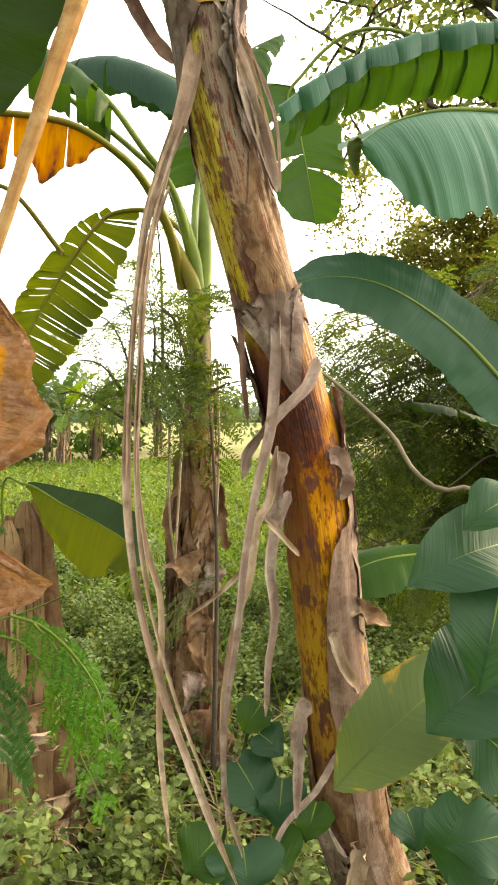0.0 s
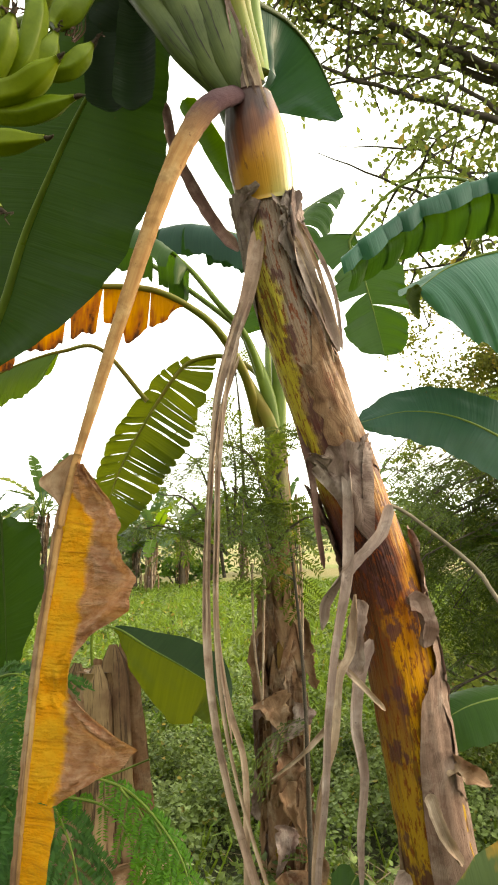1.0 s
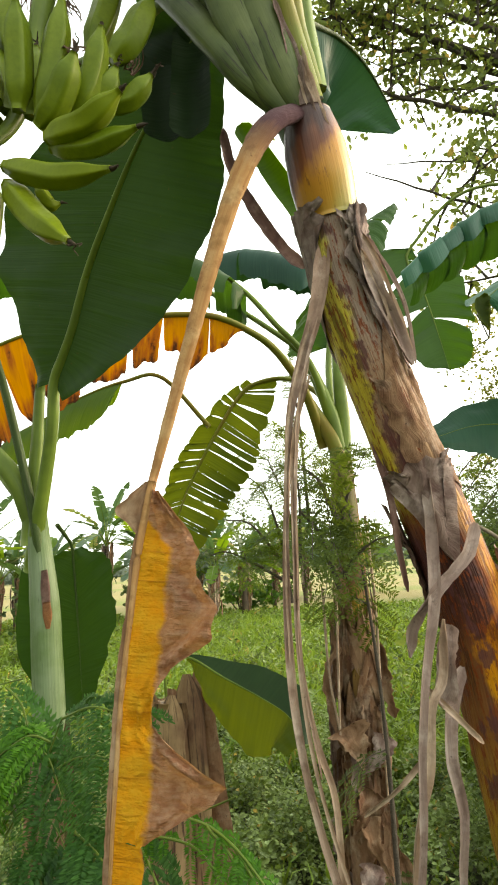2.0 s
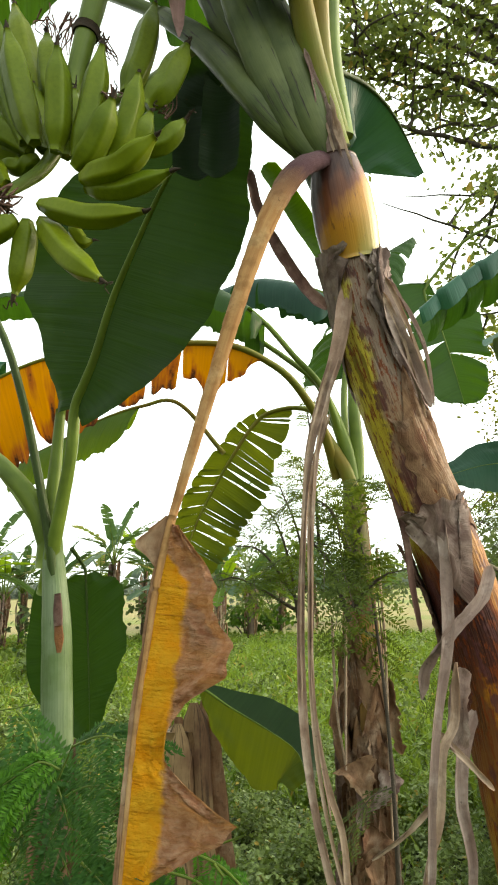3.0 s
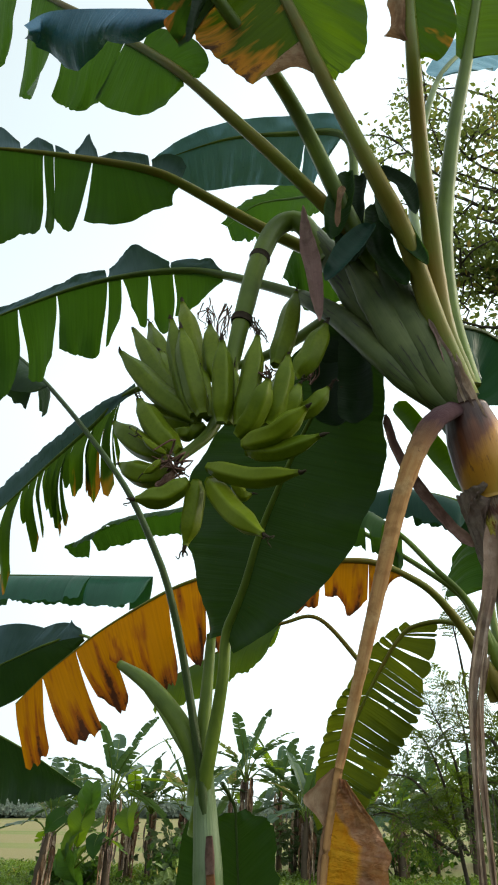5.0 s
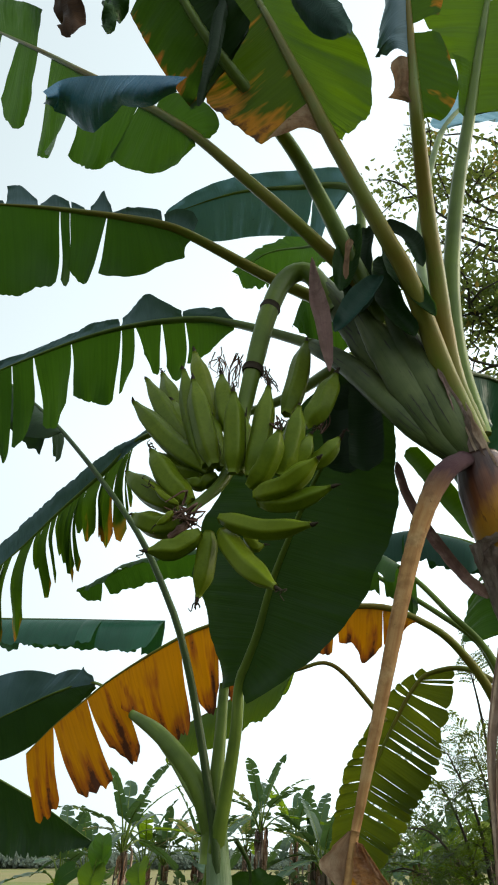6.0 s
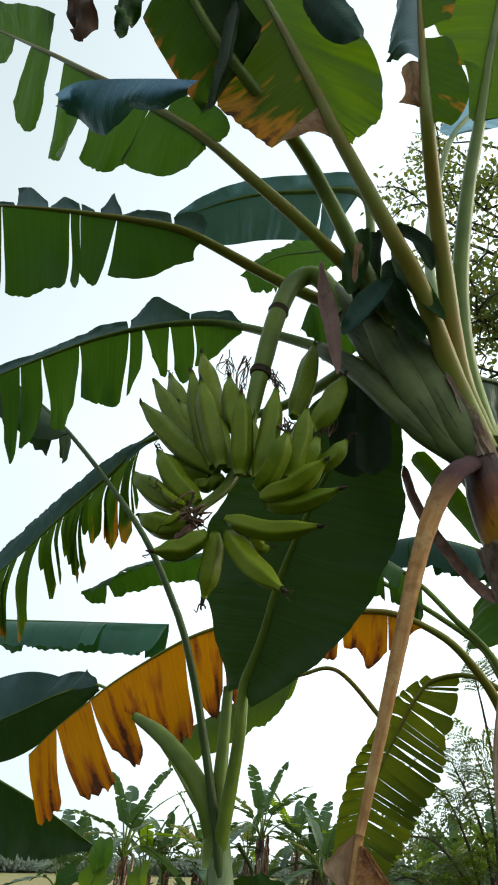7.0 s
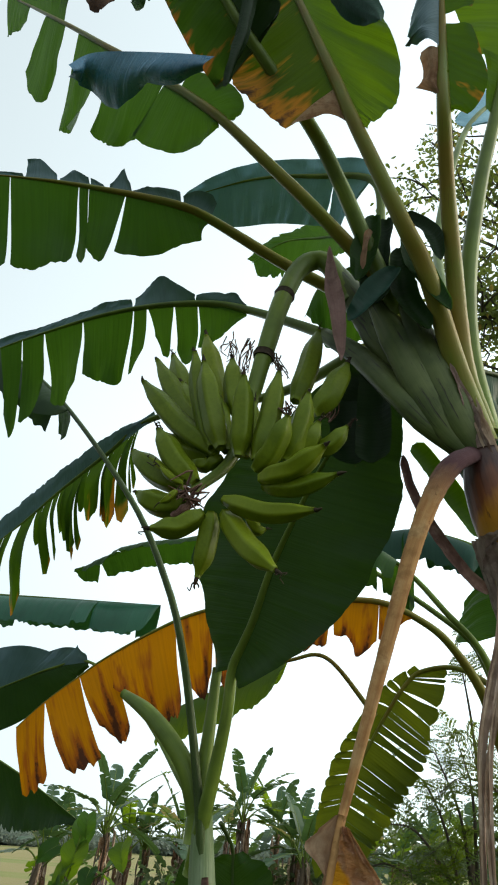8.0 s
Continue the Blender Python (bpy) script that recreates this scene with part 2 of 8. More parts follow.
DRY_BARK = dry_material("dry_sheath_brown", (0.27, 0.17, 0.13), (0.165, 0.095, 0.07), (0.34, 0.245, 0.2), 0.06)
DRY_PALE = dry_material("dry_sheath_pale", (0.36, 0.275, 0.245), (0.175, 0.11, 0.095), (0.46, 0.38, 0.34))
DRY_ROSE = dry_material("dry_strip_rosy", (0.5, 0.35, 0.265), (0.3, 0.19, 0.14), (0.58, 0.45, 0.36))
DRY_LIGHT = dry_material("dry_strip_pale", (0.42, 0.31, 0.26), (0.25, 0.165, 0.135), (0.5, 0.4, 0.345))
MOTTLED = dry_material("sheath_mottled", (0.26, 0.15, 0.085), (0.11, 0.045, 0.024), (0.34, 0.24, 0.17), 0.05)
DRY_TAN = dry_material("dry_petiole_tan", (0.52, 0.29, 0.12), (0.4, 0.2, 0.08), (0.58, 0.37, 0.18), 0.05)
BENT_TAN = dry_material("bent_petiole_tan", (0.52, 0.29, 0.12), (0.38, 0.18, 0.07), (0.58, 0.37, 0.18), 0.05, ((0.09, 0.045, 0.05), 0.1, 0.24))
FAR_TRUNK = plain_material("far_trunk", (0.12, 0.085, 0.055), (0.07, 0.05, 0.035), 5.0, 0.8)
PURPLE = dry_material("dry_sheath_purple", (0.2, 0.11, 0.085), (0.1, 0.048, 0.038), (0.28, 0.18, 0.14), 0.05)
STEM_OLIVE = stem_material("pseudostem_olive", ((0.12, 0.125, 0.03), (0.17, 0.17, 0.04), (0.1, 0.06, 0.03)), (0.045, 0.028, 0.016), 0.5, 0.55)


def old_stem_material():
    """The leaning trunk: v runs up it in metres; u is 0 on one side, 0.5 in front and 1 on the other. Orange and yellow below,
    rusty and maroon half way, tan above, with a yellow strip where a sheath has come away."""
    s = Shade("pseudostem_orange")
    uv, ob = s.coords("UV"), s.coords("Object")
    sep = s.node("SeparateXYZ", Vector=uv)
    wide = s.noise(s.scaled(uv, 3.4, 2.2, 1.0), 1.0, 4.0)
    cloud = s.noise(ob, 9.0, 4.0, 0.6)
    u = s.math("ADD", sep.outputs[0], s.math("MULTIPLY", s.math("SUBTRACT", cloud, 0.5), 0.34))
    v = s.math("ADD", sep.outputs[1], s.math("ADD", s.math("MULTIPLY", s.math("SUBTRACT", wide, 0.5), 0.34), s.math("MULTIPLY", s.math("SUBTRACT", cloud, 0.5), 0.2)))

    def along(stops):
        ramp = s.node("ValToRGB", Fac=s.math("DIVIDE", v, 2.9))
        el = ramp.color_ramp.elements
        for k, (at, colour) in enumerate(stops):
            e = el[k] if k < 2 else el.new(at / 2.9)
            e.position, e.color = at / 2.9, (*colour, 1.0)
        return ramp.outputs[0]

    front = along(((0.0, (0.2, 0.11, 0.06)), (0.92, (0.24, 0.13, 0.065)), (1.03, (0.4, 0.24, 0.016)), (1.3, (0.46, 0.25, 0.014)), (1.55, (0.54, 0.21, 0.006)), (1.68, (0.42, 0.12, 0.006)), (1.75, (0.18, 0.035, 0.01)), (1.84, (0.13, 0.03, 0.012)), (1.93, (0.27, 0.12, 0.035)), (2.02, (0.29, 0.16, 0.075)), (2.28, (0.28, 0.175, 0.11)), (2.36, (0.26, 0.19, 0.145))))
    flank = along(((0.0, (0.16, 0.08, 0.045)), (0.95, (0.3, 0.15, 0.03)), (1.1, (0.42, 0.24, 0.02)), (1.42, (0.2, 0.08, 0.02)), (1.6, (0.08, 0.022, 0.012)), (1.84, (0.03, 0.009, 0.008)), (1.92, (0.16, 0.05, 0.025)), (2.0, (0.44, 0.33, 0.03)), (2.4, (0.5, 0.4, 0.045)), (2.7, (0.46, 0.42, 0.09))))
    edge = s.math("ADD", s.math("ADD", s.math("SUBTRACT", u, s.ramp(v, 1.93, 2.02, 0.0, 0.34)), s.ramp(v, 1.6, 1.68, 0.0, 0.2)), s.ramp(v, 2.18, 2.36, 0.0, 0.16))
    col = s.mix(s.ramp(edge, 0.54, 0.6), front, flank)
    # orange-brown skin where u is low, about 1.6 to 2 m up
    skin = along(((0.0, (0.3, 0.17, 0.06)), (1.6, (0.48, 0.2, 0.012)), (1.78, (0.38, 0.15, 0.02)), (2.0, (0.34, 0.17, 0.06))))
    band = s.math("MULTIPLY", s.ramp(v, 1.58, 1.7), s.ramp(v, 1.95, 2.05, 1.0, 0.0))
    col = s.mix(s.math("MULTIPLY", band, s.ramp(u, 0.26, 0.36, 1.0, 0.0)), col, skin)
    # torn fibres that run down the trunk
    stripe = s.noise(s.scaled(uv, 7.0, 1.1, 1.0), 1.0, 4.0, 0.62)
    low = s.ramp(v, 1.45, 1.6, 0.9, 0.3)
    col = s.mix(s.math("MULTIPLY", s.ramp(stripe, 0.55, 0.62), low), col, (0.12, 0.045, 0.02))
    dash = s.noise(s.scaled(uv, 10.0, 4.0, 1.0), 1.0, 5.0, 0.7)
    col = s.mix(s.ramp(dash, 0.56, 0.6, 0.0, 0.65), col, (0.04, 0.014, 0.009))
    rust = s.noise(s.scaled(uv, 26.0, 22.0, 1.0), 1.0, 4.0, 0.75)
    col = s.mix(s.ramp(rust, 0.525, 0.58, 0.0, 0.9), col, (0.17, 0.035, 0.008))
    blot = s.noise(s.scaled(uv, 4.0, 7.0, 1.0), 1.0, 5.0, 0.62)
    col = s.mix(s.ramp(blot, 0.54, 0.58, 0.0, 0.85), col, (0.085, 0.03, 0.03))
    fibre = s.noise(s.scaled(uv, 40.0, 1.6, 1.0), 1.0, 4.0)
    col = s.mix(s.ramp(fibre, 0.45, 0.7, 0.0, 0.3), col, (0.14, 0.06, 0.03))
    normal = s.bump(s.math("ADD", fibre, s.math("MULTIPLY", dash, 0.8)), 0.6, 0.008)
    return s.finish(col, s.ramp(cloud, 0.3, 0.7, 0.38, 0.6), normal, spec=0.14)


STEM_OLD = old_stem_material()
STEM_GREEN = stem_material("pseudostem_green", ((0.075, 0.105, 0.03), (0.13, 0.155, 0.055), (0.045, 0.07, 0.022)), (0.03, 0.022, 0.02), 0.42, 0.36, (0.03, 0.025, 0.02), 0.4)
STEM_YOUNG = stem_material("pseudostem_young", ((0.13, 0.19, 0.085), (0.2, 0.255, 0.15), (0.085, 0.14, 0.04)), (0.08, 0.11, 0.04), 0.45, 0.15, (0.06, 0.07, 0.04))
STEM_BROWN = stem_material("pseudostem_brown", ((0.23, 0.105, 0.05), (0.38, 0.25, 0.03), (0.12, 0.055, 0.034)), (0.035, 0.018, 0.012), 0.6, 0.6)
STALK = stem_material("leaf_stalk_green", ((0.11, 0.17, 0.025), (0.16, 0.22, 0.035), (0.085, 0.13, 0.02)), (0.07, 0.1, 0.02), 0.36, 0.0, (0.07, 0.08, 0.03), 0.3)
STALK_GOLD = stem_material("leaf_stalk_golden", ((0.17, 0.17, 0.026), (0.15, 0.19, 0.028), (0.2, 0.15, 0.025)), (0.1, 0.07, 0.022), 0.36, 0.14, (0.07, 0.05, 0.025), 0.3)
STALK_DARK = stem_material("leaf_stalk_dark", ((0.045, 0.08, 0.016), (0.06, 0.1, 0.02), (0.035, 0.06, 0.014)), (0.03, 0.045, 0.015), 0.38, 0.1, (0.02, 0.03, 0.012))


def collar_material():
    """The smooth collar: pale yellow below on one side, gold, then dark brown above and on the other side."""
    s = Shade("sheath_gold")
    uv, ob = s.coords("UV"), s.coords("Object")
    sep = s.node("SeparateXYZ", Vector=uv)
    wide = s.noise(s.scaled(uv, 3.0, 4.0, 1.0), 1.0, 4.0)
    place = s.math("ADD", s.math("ADD", s.math("MULTIPLY", sep.outputs[1], 3.3), s.math("MULTIPLY", s.math("SUBTRACT", sep.outputs[0], 0.2), 0.6)), s.math("MULTIPLY", s.math("SUBTRACT", wide, 0.5), 0.7))
    ramp = s.node("ValToRGB", Fac=place)
    el = ramp.color_ramp.elements
    for k, (at, colour) in enumerate(((0.05, (0.3, 0.27, 0.07)), (0.32, (0.44, 0.22, 0.03)), (0.52, (0.42, 0.18, 0.02)), (0.62, (0.16, 0.05, 0.02)), (0.8, (0.045, 0.016, 0.012)))):
        e = el[k] if k < 2 else el.new(at)
        e.position, e.color = at, (*colour, 1.0)
    fleck = s.noise(s.scaled(uv, 20.0, 18.0, 1.0), 1.0, 4.0, 0.7)
    col = s.mix(s.ramp(fleck, 0.6, 0.68, 0.0, 0.7), ramp.outputs[0], (0.09, 0.03, 0.015))
    fibre = s.noise(s.scaled(uv, 26.0, 1.6, 1.0), 1.0, 4.0)
    return s.finish(col, 0.35, s.bump(fibre, 0.3, 0.004), spec=0.3)


NODE_GOLD = collar_material()
FRUIT = plain_material("banana_skin", (0.085, 0.13, 0.006), (0.135, 0.18, 0.01), 10.0, 0.4, (0.07, 0.105, 0.006), bump=0.12, depth=0.002, spec=0.15)
FRUIT_LIGHT = plain_material("banana_skin_light", (0.12, 0.165, 0.008), (0.175, 0.22, 0.013), 10.0, 0.4, (0.11, 0.15, 0.009), bump=0.12, depth=0.002, spec=0.12)
FRUIT_END = plain_material("banana_dry_end", (0.03, 0.022, 0.015), (0.06, 0.04, 0.025), 60.0, 0.8)
BARK = plain_material("bark", (0.1, 0.08, 0.06), (0.06, 0.048, 0.038), 6.0, 0.85, bump=0.6, depth=0.02)
VINE = plain_material("vine_bark", (0.24, 0.2, 0.145), (0.16, 0.13, 0.09), 20.0, 0.8)
CUT = plain_material("cut_stump_brown", (0.32, 0.13, 0.045), (0.14, 0.06, 0.03), 12.0, 0.7, bump=0.6, depth=0.01)
STUMP = stem_material("cut_stump_streaked", ((0.28, 0.165, 0.08), (0.38, 0.25, 0.13), (0.14, 0.07, 0.04)), (0.05, 0.025, 0.016), 0.65, 0.6)
TREE_LEAF = foliage_material("tree_leaves", (0.04, 0.075, 0.02), (0.13, 0.17, 0.045), (0.36, 0.44, 0.08), 0.38, 0.5, 0.05)
TREE_WARM = foliage_material("tree_leaves_warm", (0.04, 0.06, 0.012), (0.16, 0.18, 0.035), (0.42, 0.42, 0.07), 0.45, 0.5, 0.1)
FERN_LEAF = foliage_material("feather_leaves", (0.016, 0.045, 0.006), (0.09, 0.14, 0.02), (0.26, 0.37, 0.034), 0.46, 0.5)
# shaded copy of feather_leaves: the darker colours stand for shade in the shrubs
FERN_SHADED = foliage_material("feather_leaves_shaded", (0.016, 0.036, 0.008), (0.08, 0.12, 0.022), (0.2, 0.28, 0.03), 0.38, 0.5)
FERN_DEEP = foliage_material("feather_leaves_deep", (0.012, 0.055, 0.012), (0.06, 0.17, 0.035), (0.13, 0.3, 0.035), 0.36, 0.4, 0.0, 6.0, 1.4)
FERN_BRIGHT = foliage_material("feather_leaves_bright", (0.02, 0.1, 0.008), (0.1, 0.26, 0.018), (0.19, 0.46, 0.025), 0.4, 0.45)
# near-black clumps stand for shadow between the weeds, pale leaves for highlights
HERB_LEAF = foliage_material("herb_leaves", (0.004, 0.014, 0.003), (0.24, 0.32, 0.11), (0.22, 0.32, 0.04), 0.22, 0.4, 0.03, 4.5, 2.2)
WEED_LEAF = foliage_material("broad_weed_leaves", (0.018, 0.05, 0.012), (0.07, 0.15, 0.025), (0.16, 0.32, 0.03), 0.36, 0.4)
GRASS = foliage_material("grass_blades", (0.07, 0.15, 0.015), (0.24, 0.34, 0.05), (0.3, 0.42, 0.04), 0.35, 0.5, 0.03)
CLIMB_LEAF = blade_material("climber_leaf", (0.03, 0.075, 0.015), (0.06, 0.13, 0.025), (0.14, 0.3, 0.02), 0.36, 0.4, spec=0.15)
VINE_LEAF = blade_material("vine_leaf", (0.008, 0.036, 0.016), (0.02, 0.068, 0.03), (0.03, 0.12, 0.014), 0.18, 0.38, spec=0.2)
# distance haze put into the next two leaf colours as a paler tint
FAR_LEAF = foliage_material("far_leaves", (0.05, 0.08, 0.035), (0.13, 0.17, 0.08), (0.2, 0.28, 0.09), 0.35, 0.6)
HAZE_LEAF = foliage_material("haze_tinted_leaves", (0.17, 0.21, 0.18), (0.2, 0.25, 0.2), (0.2, 0.25, 0.19), 0.4, 0.8)
FAR_BLADE = blade_material("far_banana_leaf", (0.022, 0.06, 0.03), (0.06, 0.115, 0.055), (0.12, 0.22, 0.05), 0.28, 0.4, spec=0.25)
FAR_WORN = blade_material("far_banana_leaf_worn", (0.05, 0.09, 0.03), (0.12, 0.16, 0.06), (0.26, 0.34, 0.07), 0.42, 0.4, 0.35, (0.4, 0.26, 0.12), (0.25, 0.16, 0.09), spec=0.15)


# ---------------------------------------------------------------- helpers
DOWN = np.array((0.0, 0.0, -1.0))
rng = np.random.default_rng(7)


def unit(a):
    return a / np.maximum(np.linalg.norm(a, axis=-1, keepdims=True), 1e-9)


def spline(points, n):
    """A smooth curve through the points, n places evenly along it."""
    p = np.array(points, float)
    p = np.vstack((2 * p[0] - p[1], p, 2 * p[-1] - p[-2]))
    out = []
    for i in range(1, len(p) - 2):
        t = np.linspace(0, 1, 24, endpoint=False)[:, None]
        a, b, c, d = p[i - 1], p[i], p[i + 1], p[i + 2]
        out.append(0.5 * (2 * b + (c - a) * t + (2 * a - 5 * b + 4 * c - d) * t ** 2 + (3 * b - a - 3 * c + d) * t ** 3))
    out = np.vstack((*out, p[-2]))
    run = np.concatenate(((0,), np.cumsum(np.linalg.norm(np.diff(out, axis=0), axis=1))))
    want = np.linspace(0, run[-1], n)
    return np.stack([np.interp(want, run, out[:, k]) for k in range(3)], 1)


def length_of(c):
    return float(np.linalg.norm(np.diff(c, axis=0), axis=1).sum())


def frames(c, up=(0.0, 0.0, 1.0)):
    """Tangent, side and normal along a curve."""
    t = unit(np.gradient(c, axis=0))
    up = np.array(up, float)
    s = np.cross(t, up)
    bad = np.linalg.norm(s, axis=1) < 0.15
    s[bad] = np.cross(t[bad], (0.2, 1.0, 0.1))
    s = unit(s)
    return t, s, np.cross(s, t)


class Build:
    """Collects vertices, faces, texture places and material slots of one mesh."""

    def __init__(self):
        self.v, self.f, self.uv, self.m, self.n = [], [], [], [], 0

    def grid(self, pts, uv, closed=False, slot=0):
        rows, cols = pts.shape[:2]
        base = self.n
        self.v.append(pts.reshape(-1, 3))
        self.uv.append(uv.reshape(-1, 2))
        self.n += rows * cols
        for i in range(rows - 1):
            for j in range(cols if closed else cols - 1):
                k = (j + 1) % cols
                self.f.append((base + i * cols + j, base + i * cols + k, base + (i + 1) * cols + k, base + (i + 1) * cols + j))
                self.m.append(slot)
        return base

    def cap(self, first, count, slot=0, flip=False):
        loop = list(range(first, first + count))
        self.f.append(tuple(reversed(loop)) if flip else tuple(loop))
        self.m.append(slot)

    def tube(self, c, radii, sides=10, flat=1.0, up=(0, 0, 1), slot=0, wobble=0.0, caps=True, lobes=0.0, ridges=3, facet=0.0):
        t, s, n = frames(c, up)
        a = np.linspace(0, 2 * math.pi, sides, endpoint=False)
        r = np.interp(np.linspace(0, 1, len(c)), np.linspace(0, 1, len(radii)), radii)
        shape = 1 + lobes * np.cos(ridges * a)
        if facet:
            step = 2 * math.pi / ridges
            shape = 1 - facet + facet * math.cos(step / 2) / np.cos(np.mod(a, step) - step / 2)
        ring = (np.cos(a) * shape)[None, :, None] * s[:, None] + (np.sin(a) * shape * flat)[None, :, None] * n[:, None]
        pts = c[:, None] + ring * r[:, None, None]
        if wobble:
            pts = pts + ring * rng.normal(0, wobble, (len(c), sides, 1)) * r[:, None, None]
        run = np.concatenate(((0,), np.cumsum(np.linalg.norm(np.diff(c, axis=0), axis=1))))
        fold = 1 - np.abs(1 - a / math.pi)
        uv = np.stack((np.broadcast_to(fold, (len(c), sides)), np.broadcast_to(run[:, None], (len(c), sides))), 2)
        base = self.grid(pts, uv, True, slot)
        if caps:
            self.cap(base, sides, slot)
            self.cap(base + (len(c) - 1) * sides, sides, slot, True)

    def mesh(self, name, *materials, smooth=True):
        me = bpy.data.meshes.new(name)
        v = np.vstack(self.v)
        me.from_pydata(v.tolist(), [], self.f)
        uv = np.vstack(self.uv)
        layer = me.uv_layers.new(name="UVMap")
        idx = np.empty(len(me.loops), np.int32)
        me.loops.foreach_get("vertex_index", idx)
        layer.data.foreach_set("uv", uv[idx].astype(np.float32).ravel())
        for m in materials:
            me.materials.append(m)
        me.polygons.foreach_set("material_index", np.array(self.m, np.int32))
        me.polygons.foreach_set("use_smooth", np.full(len(me.polygons), smooth))
        me.update()
        return me


def thing(name, place, label, category, group="", kind=""):
    ob = new(name)
    ob.location = place
    ob.empty_display_size = 0.1
    return tagged(ob, label, category, group, kind)


def part(name, me, parent, label=""):
    ob = new(name, me)
    ob.parent = parent
    if parent is not None and parent.type == "EMPTY":
        ob.matrix_parent_inverse = Matrix.Translation(-parent.location)
    if label:
        ob["label"] = label
    return ob


def lone(name, me, label, category, group="", kind=""):
    return tagged(new(name, me), label, category, group, kind)


def half_blade(b, c, side, width, droop, lift, tears, gap, ruffle, rag, seed, up, rows=9, res=60.0, shear=0.25, curl=0.0, taper=0.55, span=(0.0, 1.0), root=0.09, shape=None, jitter=0.0, slot=0, cuts=None, metric=False, crumple=0.0):
    """One half of a banana leaf along the midrib c. lift: degrees up from flat at the midrib; droop: how far gravity takes it; curl: degrees of roll towards the edge."""
    r = np.random.default_rng(seed)
    t, s, n = frames(c, up)
    count, long = len(c), length_of(c)
    if cuts is None:
        cuts = np.sort(r.uniform(0.04, 0.96, tears)) * (span[1] - span[0]) + span[0]
    tears = len(cuts)
    ends = np.concatenate(((span[0],), cuts, (span[1],)))
    phase, waves = r.uniform(0, 6.28), r.uniform(3, 5)
    for a0, a1 in zip(ends[:-1], ends[1:]):
        if (a1 - a0) * long < 0.012:
            continue
        cols = max(3, int((a1 - a0) * long * res))
        q = np.linspace(a0, a1, cols)
        v = np.linspace(0, 1, rows)
        mid = 0.5 * (a0 + a1)
        open_v = 1 - gap * r.uniform(0.2, 1.3) * v[:, None] ** 1.3 * (0 if tears == 0 else 1)
        qq = mid + (q[None] - mid) * open_v
        rest = np.clip(q / root, 0, 1)
        prof = np.sqrt(np.clip(1 - (1 - rest) ** 2, 0, 1)) * np.clip(1 - np.clip((q - taper) / (1 - taper + 1e-6), 0, 1) ** 2.4, 0, 1) ** 0.6
        if shape:
            prof = np.interp(q, np.linspace(span[0], span[1], len(shape)), shape)
        prof = np.maximum(prof, 0.03)
        sway, own = r.normal(0, 0.16) * (tears > 0), r.uniform(0.75, 1.3) if tears else 1.0
        short = r.uniform(0.82, 1.03) if tears else 1.0
        tilt = r.normal(0, 1) * jitter
        w = width * prof * short
        if rag:
            jag = np.array([noise.noise(Vector((k * long * 30.0, seed * 1.7, 0.3))) + 0.5 * noise.noise(Vector((k * long * 90.0, seed * 2.7, 5.3))) for k in q])
            w = w * (1 - rag * np.clip(jag + 0.15, 0, 1))
        pts = np.zeros((rows, cols, 3))
        pos = np.stack([np.interp(qq[0], np.linspace(0, 1, count), c[:, k]) for k in range(3)], 1)
        pts[0] = pos
        tt = np.stack([np.interp(q, np.linspace(0, 1, count), t[:, k]) for k in range(3)], 1)
        ss = np.stack([np.interp(q, np.linspace(0, 1, count), s[:, k]) for k in range(3)], 1)
        nn = np.stack([np.interp(q, np.linspace(0, 1, count), n[:, k]) for k in range(3)], 1)
        dv = 1.0 / (rows - 1)
        for i in range(1, rows):
            x = i * dv
            ang = math.radians(lift + tilt * min(1, x * 2) + curl * x * x)
            d = math.cos(ang) * ss * side + math.sin(ang) * nn + tt * (shear + sway * x)
            d = unit(d)
            g = min(0.97, droop * own * x ** 0.6)
            d = unit(d * (1 - g) + DOWN * g)
            slide = (qq[i] - qq[i - 1]) * long
            pts[i] = pts[i - 1] + d * (w * dv)[:, None] + tt * slide[:, None]
        if ruffle:
            amp = ruffle * width * (v[:, None] ** 1.4) * (np.sin(2 * math.pi * waves * q[None] * 2 + phase + v[:, None]) + 0.6 * np.sin(2 * math.pi * waves * q[None] * 5.3 + 2 * phase))
            pts += amp[:, :, None] * nn[None]
        if crumple:
            bumps = np.array([[noise.noise(Vector((a * long * 16.0, y * width * 22.0, seed * 0.37))) + 0.25 * noise.noise(Vector((a * long * 45.0, y * width * 45.0, seed * 0.9))) for a in q] for y in v])
            pts += (crumple * bumps * v[:, None] ** 0.5)[:, :, None] * nn[None]
        across = v[:, None] * (w[None] if metric else 1.0)
        uv = np.stack((np.broadcast_to(across, (rows, cols)), np.broadcast_to(q[None] * long + side * 7.3 + seed, (rows, cols))), 2)
        b.grid(pts, uv, slot=slot)


